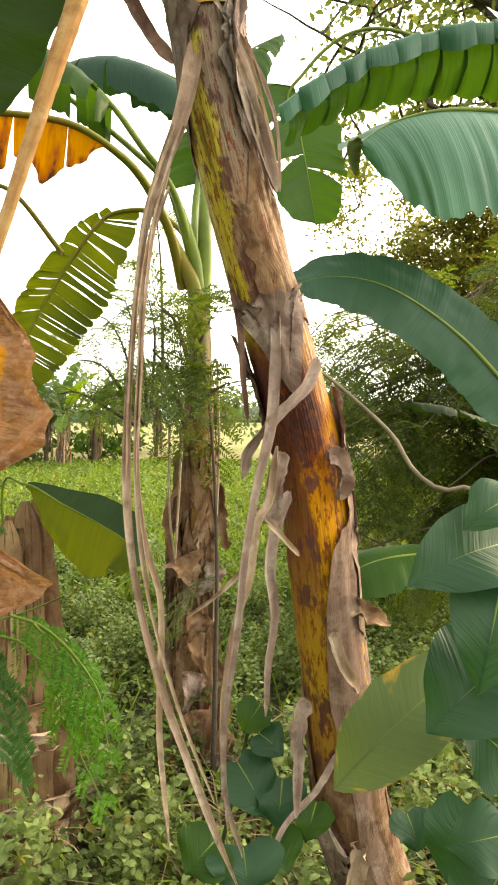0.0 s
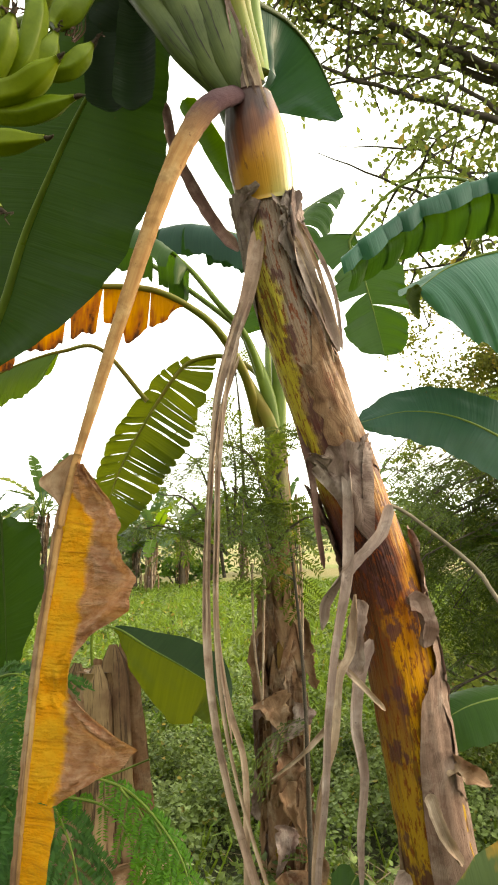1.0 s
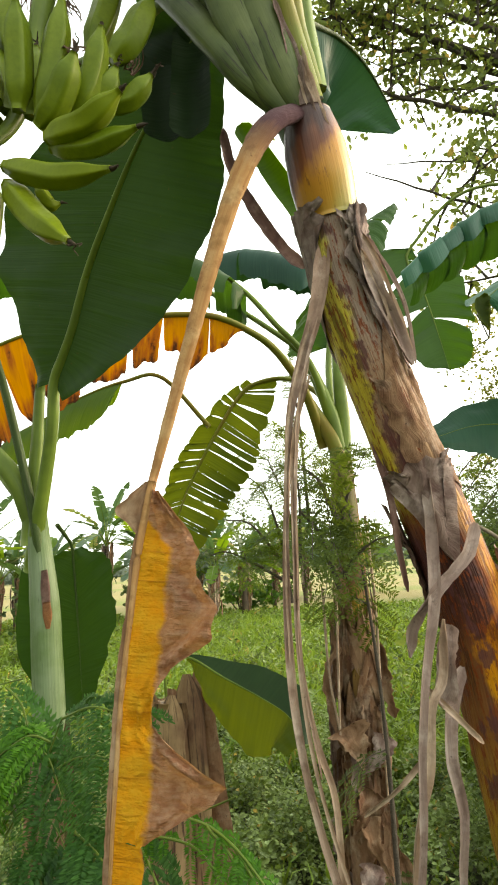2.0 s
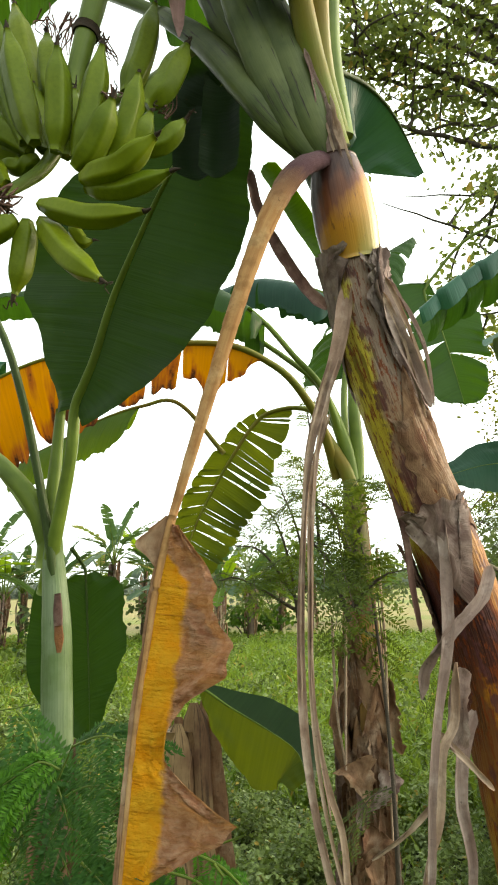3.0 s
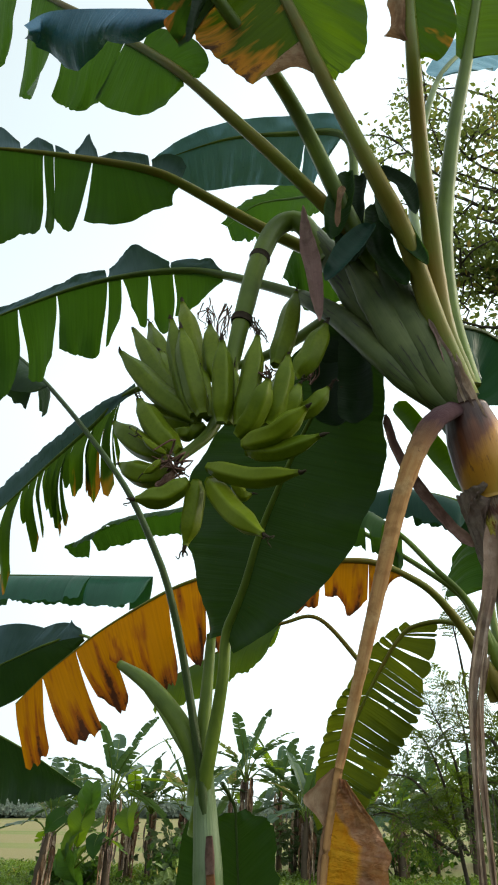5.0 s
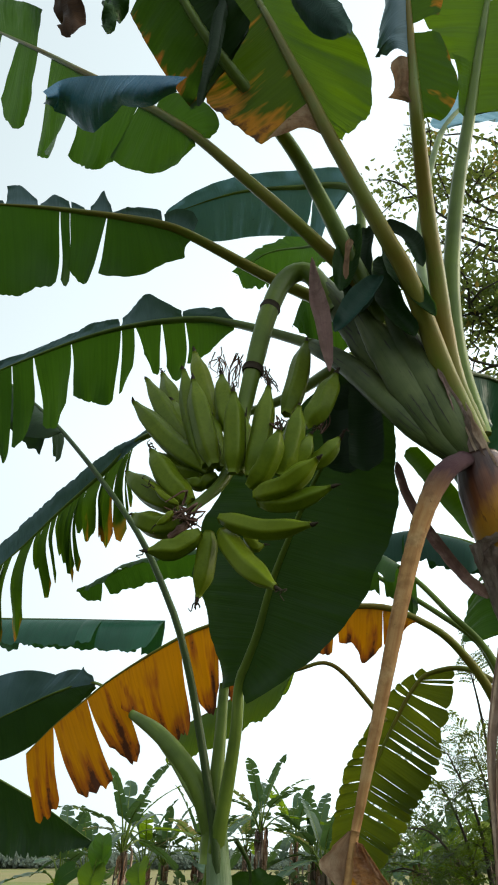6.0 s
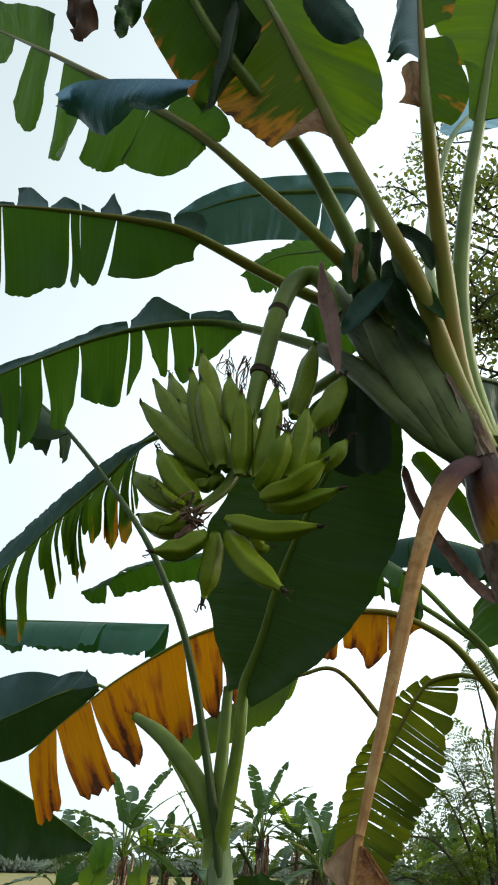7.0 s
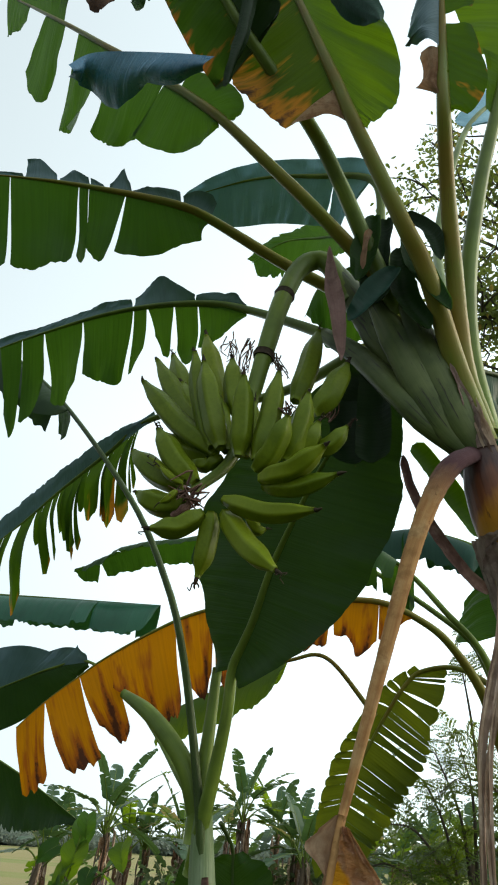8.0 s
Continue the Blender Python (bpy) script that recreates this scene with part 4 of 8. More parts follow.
leaf = torn_leaf(plant, [(-0.286, 1.304, 3.168), (-0.365, 1.160, 3.348), (-0.482, 0.976, 3.479), (-0.600, 0.850, 3.620)], [(-0.731, 0.74, 3.792), (-0.858, 0.685, 3.955), (-0.935, 0.655, 4.042), (-1.101, 0.6, 4.247), (-1.25, 0.56, 4.426), (-1.433, 0.51, 4.648), (-1.661, 0.465, 4.931), (-2.273, 0.385, 5.732)],
          [dict(across=(-0.72, 0.51, -0.47), pieces=((0.004, 0.138, (0.02, 0.12, 0.19, 0.22, 0.25), (-20, -36, -11, 5, 17)), (0.142, 0.285, (0.25, 0.31, 0.34), (10, -10, -14)), (0.305, 0.427, (0.34, 0.41), (-10, -8)), (0.481, 0.573, (0.27, 0.41, 0.28), (-29, -33, -4)), (0.665, 0.82, (0.1, 0.26), (-24, -45))), mat=LEAF, rag=0.03, cup=0.03), dict(across=(0.72, -0.51, 0.47), pieces=((0.0, 0.105, (0.05, 0.16, 0.18, 0.11, 0.07), (-71, -67, -54, -34, -2)), (0.49, 0.908, (0.19, 0.26, 0.16), (30, 60, 44))), mat=LEAF)],
          14, STALK_GOLD, 0.024, "green leaf with a rolled blue-green edge")
b = Build()
torn(b, spline([(-0.665, 0.558, 3.806), (-0.789, 0.521, 3.863), (-1.042, 0.484, 4.026), (-1.158, 0.466, 4.073), (-1.212, 0.447, 4.001)], 160), (-0.27, 0.88, -0.39), ((0.0, 1.0, (0.046, 0.1, 0.148, 0.167, 0.222, 0.2, 0.1, 0.02), (42, 28, 51, 37, 29, 35, 30, 13)),), 36, 0.25)
part("blade", b.mesh("rolled_half", LEAF_BLUE), leaf, "rolled half coloured with blue-green sky sheen")
broad = torn_leaf(plant, [(-0.110, 1.334, 2.723), (-0.151, 1.243, 2.947), (-0.181, 1.089, 3.178), (-0.216, 0.987, 3.293)], [(-0.302, 0.8, 3.6), (-0.329, 0.75, 3.722), (-0.363, 0.7, 3.861), (-0.406, 0.64, 4.044), (-0.462, 0.57, 4.266), (-0.555, 0.47, 4.637)],
          [dict(across=(0.97, -0.06, 0.22), pieces=((0.0, 0.841, (0.04, 0.22, 0.34, 0.43, 0.42, 0.43, 0.4, 0.35), (-69, -76, -69, -67, -63, -62, -61, -54)),), mat=LEAF_LIT, cup=0.04), dict(across=(-0.97, 0.06, -0.22), pieces=((0.008, 0.117, (0.02, 0.06, 0.19), (-24, -9, -14)),), mat=DRY_LEAF, rag=0.06, cup=0.1), dict(across=(-0.97, 0.06, -0.22), pieces=((0.117, 0.841, (0.19, 0.25, 0.28, 0.32, 0.26, 0.22, 0.17, 0.21, 0.29), (-14, -6, -6, -3, -4, -6, -8, 16, 54)),), mat=LEAF_SICK, cup=-0.03, rag=0.03)],
          16, STALK_GOLD, 0.029, "broad leaf with orange-brown patches")
part("blade", ribbon([(-0.637, 0.600, 3.676), (-0.581, 0.560, 3.837), (-0.542, 0.520, 4.033), (-0.499, 0.480, 4.201)], 0.045, 20, 0.9, 73, 28, (0.5, 1.0, 1.0, 0.8), 0.05, (-0.15, 0.55, 0.83)).mesh("dark_fold", LEAF_DARK), broad, "dark rolled leaf edge")
part("blade", ribbon([(-0.163, 0.620, 3.700), (-0.218, 0.600, 3.837), (-0.266, 0.570, 3.969), (-0.314, 0.550, 4.138)], 0.11, 10, 0.8, 77, 28, (0.4, 1.0, 1.0, 0.9), 0.04, (-0.15, 0.55, 0.83)).mesh("dark_fold", LEAF_TEAL), broad, "dark blue-green folded edge")
banana_leaf(plant, [(-0.289, 1.227, 3.172), (-0.350, 1.123, 3.381), (-0.404, 0.981, 3.591), (-0.462, 0.859, 3.763)], [(-0.570, 0.639, 3.944), (-0.636, 0.505, 4.080), (-0.709, 0.305, 4.321), (-0.797, 0.012, 4.648)], 0.3, 17, LEAF_STREAK, STALK, (-0.15, 0.55, 0.83), other=LEAF_DARK, r0=0.025,
            right=dict(droop=0.1, tears=1, lift=0, width=0.19, shear=-0.1), left=dict(droop=0.1, tears=1, width=0.15, lift=0, shear=-0.1), root=0.04, label="dark green leaf with browned streaks")
torn_leaf(plant, [(-0.107, 1.340, 2.764), (-0.132, 1.270, 2.962), (-0.111, 1.150, 3.209), (-0.086, 1.020, 3.400)], [(-0.049, 0.86, 3.569), (-0.026, 0.8, 3.723), (-0.003, 0.74, 3.872), (0.021, 0.68, 4.032), (0.038, 0.61, 4.19)],
          [dict(across=(0.99, 0.13, -0.09), pieces=((0.008, 0.431, (0.01, 0.12, 0.15, 0.17, 0.14, 0.09), (-32, -56, -45, -42, -38, -21)), (0.473, 0.937, (0.09, 0.12, 0.13), (-4, -21, -25))), mat=LEAF_WORN), dict(across=(-0.99, -0.13, 0.09), pieces=((0.05, 0.293, (0.02, 0.09, 0.06, 0.07), (27, 0, -26, 15)),), mat=DRY_LEAF, rag=0.15, cup=0.3), dict(across=(-0.99, -0.13, 0.09), pieces=((0.301, 1.0, (0.07, 0.14, 0.15, 0.11, 0.07), (20, -43, -50, -53, 25)),), mat=LEAF_STEEL, rag=0.1, cup=0.3)],
          18, STALK_GOLD, 0.027, "leaf with a browned curled end")
banana_leaf(plant, [(-0.100, 1.350, 2.768), (-0.113, 1.310, 3.034), (-0.082, 1.280, 3.337), (0.005, 1.240, 3.716)], [(0.094, 1.200, 4.001), (0.194, 1.120, 4.283), (0.303, 1.050, 4.591), (0.481, 0.900, 4.975)], 0.24, 19, LEAF_LIT, STALK, (0.1, 0.55, 0.83), r0=0.027,
            right=dict(droop=0.1, cuts=(0.22,), lift=0, width=0.3, shape=(0.15, 0.25, 0.6, 1.0, 1.0, 1.0, 0.8)), left=dict(droop=0.1, tears=1, lift=0), label="upright green leaf")
banana_leaf(plant, [(-0.168, 1.400, 3.234), (-0.205, 1.600, 3.853), (-0.155, 1.750, 4.452)], [(-0.012, 1.900, 5.166), (0.176, 2.050, 5.611), (0.445, 2.200, 6.000), (0.878, 2.400, 6.132)], 0.36, 20, LEAF_SKY, STALK, (0.1, 0.6, 0.8), r0=0.02,
            left=dict(droop=0.1, tears=1, lift=0, width=0.24), right=dict(droop=0.0, tears=1, lift=0, width=0.12), label="blue-green leaf behind the crown")
banana_leaf(plant, [(-0.140, 1.420, 3.123)], [(-0.114, 1.500, 3.131), (-0.039, 1.600, 3.149), (0.032, 1.700, 3.112), (0.107, 1.800, 2.964)], 0.3, 21, LEAF_TEAL, STALK_DARK, (0.1, 1.0, 0.45), r0=0.012,
            right=dict(width=0), left=dict(width=0.24, droop=0.0, lift=0, shear=0.0, shape=(0.55, 0.85, 1.0, 0.8, 0.12)), tears=0, label="drooping dark leaf behind the stem")
r = np.random.default_rng(22)
FRINGE = np.sort(r.uniform(0.04, 0.98, 24))
torn_leaf(plant, [(-0.469, 1.450, 3.294), (-0.970, 1.750, 3.460)], [(-1.693, 1.9, 3.633), (-1.963, 1.94, 3.513), (-2.247, 1.97, 3.362), (-2.488, 1.99, 3.206), (-2.759, 2.0, 3.042)],
          [dict(across=(0, -0.4, 0.9), pieces=((0.0, 0.98, (0.03, 0.1, 0.11, 0.12, 0.1), (0, 0, 0)),), mat=LEAF_STEEL, rag=0.1),
           dict(across=(0, 0.5, -0.85), pieces=tuple((a, a + (z - a) * r.uniform(0.45, 0.9), (w, w * 1.1, w * 0.9), (lean, lean + 6)) for a, z, w, lean in zip(FRINGE[:-1], FRINGE[1:], r.uniform(0.16, 0.42, 23), r.uniform(6, 26, 23))), mat=LEAF_WORN, rag=0.1, cup=0.2)],
          22, STALK, 0.022, "leaf torn to a fringe of narrow strips")
part("dead_leaf", ribbon([(-1.352, 0.430, 5.296), (-1.322, 0.470, 4.901), (-1.282, 0.500, 4.638)], 0.24, 15, 0.5, 71, 24, (1.0, 0.9, 0.3), 0.07, (-0.15, 0.55, 0.83)).mesh("browned_tip", LEAF_SICK), plant, "browned hanging leaf tip")
part("folded_leaf", ribbon([(-0.997, 0.450, 4.798), (-1.035, 0.480, 4.578), (-1.060, 0.500, 4.418)], 0.13, 10, 0.4, 74, 24, (1.0, 0.9, 0.3), 0.05, (-0.15, 0.55, 0.83)).mesh("green_tip", LEAF), plant, "dark green hanging leaf tip")
for k, (pts, w) in enumerate((([(-0.163, 1.220, 2.932), (-0.132, 1.265, 2.795), (-0.104, 1.290, 2.621)], 0.034), ([(-0.129, 1.260, 2.890), (-0.111, 1.280, 2.742), (-0.080, 1.300, 2.587)], 0.036))):
    part("dry_sheath", ribbon(pts, w, 15, 0.6, 75 + k, 20, (0.3, 1.0, 1.0), 0.15).mesh("stalk_base", DRY_STRIP if k else DRY_SHEATH), plant, "dry brown base of a leaf stalk")

# dark folded sheets and a browned strip behind the bent stalk
for pts, w, mat in (([(-0.451, 1.500, 3.240), (-0.458, 1.500, 3.024), (-0.470, 1.500, 2.848)], 0.12, LEAF_DARK), ([(-0.550, 1.520, 3.260), (-0.548, 1.520, 3.018), (-0.536, 1.520, 2.870)], 0.14, LEAF_DARK), ([(-0.385, 1.750, 3.070), (-0.285, 1.780, 2.879), (-0.198, 1.800, 2.692)], 0.07, LEAF_PALE), ([(-0.500, 1.540, 3.300), (-0.500, 1.550, 3.113), (-0.495, 1.560, 2.93)], 0.14, LEAF_DARK)):
    part("folded_leaf", ribbon(pts, w, 8, 0.4, 44 + int(w * 1000), 24, (0.9, 1.0, 0.9), 0.03, calm=0.2).mesh("folded_sheet", mat), plant, "dark folded leaf sheet")

# rags of folded young leaves in the heart of the crown
for k, (pts, w, tw, ends) in enumerate((
        ([(-0.324, 1.100, 3.529), (-0.359, 1.090, 3.349), (-0.389, 1.100, 3.242)], 0.085, 25, (0.5, 0.9, 1.0, 0.5)), ([(-0.270, 1.120, 3.270), (-0.355, 1.080, 3.115), (-0.410, 1.085, 3.060)], 0.085, 15, (0.5, 1.0, 0.9, 0.4)),
        ([(-0.226, 1.080, 3.454), (-0.152, 1.070, 3.320), (-0.135, 1.080, 3.199)], 0.05, 20, (0.7, 1.0, 1.0, 0.5)), ([(-0.237, 1.130, 3.442), (-0.198, 1.100, 3.199), (-0.131, 1.120, 3.034)], 0.075, 30, (0.4, 0.9, 1.0, 0.4)),
        ([(-0.305, 1.170, 3.591), (-0.343, 1.160, 3.393), (-0.345, 1.160, 3.190)], 0.1, 10, (0.6, 1.0, 0.9)), ([(-0.267, 1.160, 3.409), (-0.256, 1.150, 3.180), (-0.198, 1.150, 3.014)], 0.08, 20, (0.6, 1.0, 0.6)))):
    part("folded_leaf", ribbon(pts, w, tw, 0.8, 30 + k, 26, ends, 0.03, calm=0.2).mesh("folded_leaf", (LEAF, LEAF_TEAL, LEAF_DARK, LEAF, LEAF_DARK, LEAF_DEEP)[k]), plant, "rolled dark green leaf rag")
part("folded_leaf", ribbon([(-0.335, 1.070, 3.424), (-0.349, 1.060, 3.323), (-0.360, 1.070, 3.247)], 0.025, 20, 0.5, 41, 12).mesh("dead_rag", DRY_LEAF), plant, "brown dried leaf rag")

# dead leaf that hangs by its bent stalk
def two_tone():
    """Yellow by the rib, dead and brown outwards and at the top; u in metres from the rib."""
    s = Shade("dead_leaf_yellow_brown")
    uv, ob = s.coords("UV"), s.coords("Object")
    sep = s.node("SeparateXYZ", Vector=uv)
    rough = s.noise(s.scaled(uv, 14.0, 26.0, 1.0), 1.0, 4.0)
    ribs = s.noise(s.scaled(uv, 3.0, 110.0, 1.0), 1.0, 2.0)
    wave = s.noise(ob, 22.0, 4.0, 0.6)
    crease = s.noise(s.scaled(ob, 1.0, 1.0, 2.2), 48.0, 3.0, 0.6)
    yellow = s.mix(s.ramp(wave, 0.35, 0.65), (0.6, 0.23, 0.008), (0.55, 0.29, 0.02))
    bands = s.noise(s.scaled(uv, 2.0, 42.0, 1.0), 1.0, 3.0)
    yellow = s.mix(s.ramp(bands, 0.5, 0.68, 0.0, 0.55), yellow, (0.4, 0.15, 0.008))
    yellow = s.mix(s.ramp(ribs, 0.62, 0.7, 0.0, 0.5), yellow, (0.3, 0.1, 0.01))
    brown = s.mix(s.ramp(wave, 0.35, 0.65), (0.36, 0.17, 0.09), (0.2, 0.08, 0.042))
    brown = s.mix(s.ramp(crease, 0.4, 0.68, 0.0, 0.6), brown, (0.44, 0.28, 0.18))
    brown = s.mix(s.ramp(ribs, 0.5, 0.7, 0.0, 0.25), brown, (0.12, 0.055, 0.03))
    edge = s.math("ADD", sep.outputs[0], s.math("MULTIPLY", s.math("SUBTRACT", rough, 0.5), 0.05))
    top = s.ramp(s.math("ADD", sep.outputs[1], s.math("MULTIPLY", rough, 0.08)), 43.80, 43.86, 0.08, 0.0)
    dead = s.ramp(s.math("ADD", edge, top), 0.058, 0.07)
    col = s.mix(dead, yellow, brown)
    return s.finish(col, 0.65, s.bump(s.math("ADD", s.math("MULTIPLY", ribs, 0.5), s.math("ADD", wave, s.math("MULTIPLY", crease, 0.8))), 0.9, 0.014), s.mix(0.3, col, (0.6, 0.3, 0.05)), 0.25, 0.1)


c = spline([(-0.140, 1.285, 2.667), (-0.188, 1.235, 2.610), (-0.235, 1.210, 2.523), (-0.292, 1.190, 2.369), (-0.372, 1.170, 2.091), (-0.455, 1.170, 1.820)], 60)
b = Build()
b.tube(c, [0.027, 0.031, 0.026, 0.022, 0.02, 0.018, 0.016, 0.014, 0.012, 0.009], 12, 0.6, (0, -1, 0), wobble=0.03)
hanging = part("dead_leaf", b.mesh("dead_stalk", BENT_TAN), plant, "dead yellow leaf hanging from a bent tan stalk")
rib = spline([(-0.455, 1.170, 1.820), (-0.483, 1.170, 1.701), (-0.499, 1.165, 1.576), (-0.515, 1.160, 1.437), (-0.529, 1.160, 1.268), (-0.543, 1.170, 1.123), (-0.564, 1.200, 0.990)], 80)
b = Build()
b.tube(rib, [0.009, 0.006, 0.0045, 0.003], 7)
part("rib", b.mesh("dead_rib", DRY_TAN), hanging)
b = Build()
half_blade(b, rib, -1, 0.215, 0.0, 12, 0, 0.0, 0.05, 0.05, 51, (0.25, -1, 0), rows=18, crumple=0.036, span=(0.02, 0.52), curl=25, metric=True, shear=0.0, res=140, shape=(0.10, 0.4, 0.62, 0.6, 0.82, 0.80, 0.45, 0.3, 0.3))
half_blade(b, rib, -1, 0.215, 0.0, 12, 0, 0.0, 0.05, 0.04, 51, (0.25, -1, 0), rows=18, crumple=0.036, span=(0.52, 0.74), curl=25, metric=True, shear=0.0, res=140, shape=(0.3, 0.6, 1.0, 0.85, 0.5, 0.3))
half_blade(b, rib, -1, 0.215, 0.0, 12, 0, 0.0, 0.03, 0.1, 51, (0.25, -1, 0), span=(0.74, 1.0), curl=25, metric=True, shear=0.0, res=140, shape=(0.3, 0.3, 0.25, 0.2))
part("blade", b.mesh("yellow_blade", two_tone()), hanging, "yellow blade with brown papery flaps")
b = Build()
half_blade(b, rib, 1, 0.07, 0.0, 12, 0, 0.0, 0.05, 0.3, 54, (0.2, -1, 0), span=(0.0, 0.12), curl=30, shape=(0.2, 1.0, 0.15), res=140)
half_blade(b, rib, 1, 0.014, 0.0, 12, 0, 0.0, 0.05, 0.3, 55, (0.2, -1, 0), span=(0.1, 1.0), curl=30, shape=(1, 1, 1), res=100)
part("brown_flap", b.mesh("brown_flap", DRY_LEAF), hanging, "brown papery flap")

# the fruit stalk with its tiers of bananas
stalk_c = spline([(-0.459, 1.270, 3.342), (-0.540, 1.240, 3.548), (-0.621, 1.210, 3.531), (-0.673, 1.180, 3.349), (-0.718, 1.170, 3.097), (-0.760, 1.180, 2.889), (-0.778, 1.140, 2.685), (-0.835, 1.060, 2.547)], 60)
b = Build()
b.tube(stalk_c, [0.034, 0.036, 0.034, 0.032, 0.031, 0.026, 0.022, 0.018, 0.012], 14, wobble=0.01)
bunch = part("fruit_stalk", b.mesh("fruit_stalk", STALK), plant, "bunch of thick green unripe bananas")
for k in (22, 34):
    b = Build()
    ring = stalk_c[k - 1:k + 1] + 0
    b.tube(np.array([ring[0], ring[0] * 0.5 + ring[1] * 0.5, ring[1]]), [0.034, 0.037, 0.033], 14)
    part("ring", b.mesh("scar_ring", FRUIT_END), bunch, "dark leaf scar ring")


def banana(base, tip, thick, bend, mat, seed):
    r = np.random.default_rng(seed)
    a, z = np.array(base), np.array(tip)
    mid = (a + z) / 2 + np.array(bend)
    c = spline([a, a * 0.55 + mid * 0.45 + np.array(bend) * 0.1, mid, mid * 0.45 + z * 0.55 + np.array(bend) * 0.1, z], 20)
    b = Build()
    b.tube(c, np.array([0.45, 0.62, 0.86, 0.97, 1.0, 1.0, 1.0, 1.0, 1.0, 0.99, 0.95, 0.84, 0.62, 0.38, 0.26]) * thick, 25, 1.0, r.normal(0, 1, 3), ridges=5, facet=1.0, wobble=0.004)
    d = unit(z - mid)
    e = spline([z - d * 0.004, z + d * 0.008, z + d * 0.02 + r.normal(0, 0.005, 3)], 6)
    b.tube(e, [0.19 * thick, 0.16 * thick, 0.04 * thick], 7, slot=1, wobble=0.25)
    for k in range(int(r.integers(0, 4))):
        o = z + d * 0.014
        w = unit(d + r.normal(0, 0.9, 3))
        b.tube(spline([o, o + w * 0.007 + r.normal(0, 0.003, 3), o + w * 0.013 + r.normal(0, 0.005, 3), o + w * 0.017 + r.normal(0, 0.006, 3)], 9), [0.0022, 0.0016, 0.001], 5, slot=1)
    part("banana", b.mesh("banana", mat, FRUIT_END), bunch)


UPPER = [((-0.7, 1.05, 2.625), (-0.684, 1.0, 2.861), 0.033), ((-0.653, 1.06, 2.607), (-0.596, 1.04, 2.881), 0.032), ((-0.651, 1.05, 2.573), (-0.546, 1.01, 2.693), 0.032), ((-0.576, 1.08, 2.602), (-0.513, 1.06, 2.798), 0.03), ((-0.624, 1.22, 2.921), (-0.566, 1.25, 3.23), 0.047), ((-0.545, 1.17, 2.817), (-0.449, 1.19, 2.995), 0.042), ((-0.595, 1.11, 2.622), (-0.497, 1.1, 2.725), 0.033), ((-0.802, 1.1, 2.691), (-1.085, 1.06, 3.006), 0.05), ((-0.846, 1.13, 2.745), (-1.117, 1.14, 3.18), 0.054), ((-0.933, 1.19, 2.872), (-1.108, 1.21, 3.26), 0.041), ((-0.802, 1.08, 2.697), (-0.899, 1.05, 3.063), 0.038), ((-0.77, 1.07, 2.682), (-0.837, 1.02, 2.977), 0.037), ((-0.857, 1.19, 2.937), (-0.987, 1.22, 3.326), 0.052), ((-0.776, 1.14, 2.854), (-0.821, 1.15, 3.095), 0.037)]
LOWER = [((-0.538, 1.14, 2.66), (-0.432, 1.14, 2.723), 0.026), ((-0.636, 1.06, 2.548), (-0.449, 1.02, 2.583), 0.032), ((-0.636, 1.08, 2.539), (-0.427, 1.05, 2.514), 0.026), ((-0.735, 1.06, 2.505), (-0.47, 1.02, 2.408), 0.028), ((-0.741, 1.08, 2.478), (-0.562, 1.03, 2.275), 0.031), ((-0.693, 1.12, 2.484), (-0.648, 1.14, 2.449), 0.017), ((-0.778, 1.08, 2.486), (-0.808, 1.1, 2.317), 0.029), ((-0.786, 1.05, 2.472), (-0.903, 1.0, 2.418), 0.03), ((-0.844, 1.06, 2.514), (-1.0, 1.04, 2.563), 0.036), ((-0.879, 1.08, 2.588), (-1.08, 1.08, 2.747), 0.04), ((-0.829, 1.06, 2.574), (-0.955, 1.02, 2.754), 0.038), ((-0.791, 1.12, 2.688), (-0.879, 1.1, 2.681), 0.023), ((-0.836, 1.12, 2.697), (-1.008, 1.12, 2.822), 0.028), ((-0.724, 1.13, 2.68), (-0.715, 1.13, 2.873), 0.032), ((-0.788, 1.13, 2.713), (-0.834, 1.13, 2.922), 0.031), ((-0.652, 1.14, 2.659), (-0.589, 1.15, 2.801), 0.032), ((-0.88, 1.16, 2.798), (-1.016, 1.17, 3.07), 0.038)]
for k, (base, tip, thick) in enumerate(UPPER):
    banana(base, tip, min(thick, 0.037), (0, 0.006, -0.022), FRUIT_LIGHT if k in (12,) else FRUIT, 100 + k)
for k, (base, tip, thick) in enumerate(LOWER):
    banana(base, tip, min(thick, 0.037), (0, 0.002, -0.02), FRUIT_LIGHT if k in (1, 3, 4, 5) else FRUIT, 140 + k)
for k, (base, tip) in enumerate((((-0.852, 1.04, 2.575), (-0.968, 1.02, 2.661)), ((-0.847, 1.03, 2.556), (-0.909, 1.0, 2.604)), ((-0.849, 1.01, 2.525), (-0.888, 1.0, 2.489)))):
    banana(base, tip, 0.011, (0, 0, -0.006), FRUIT_LIGHT, 170 + k)
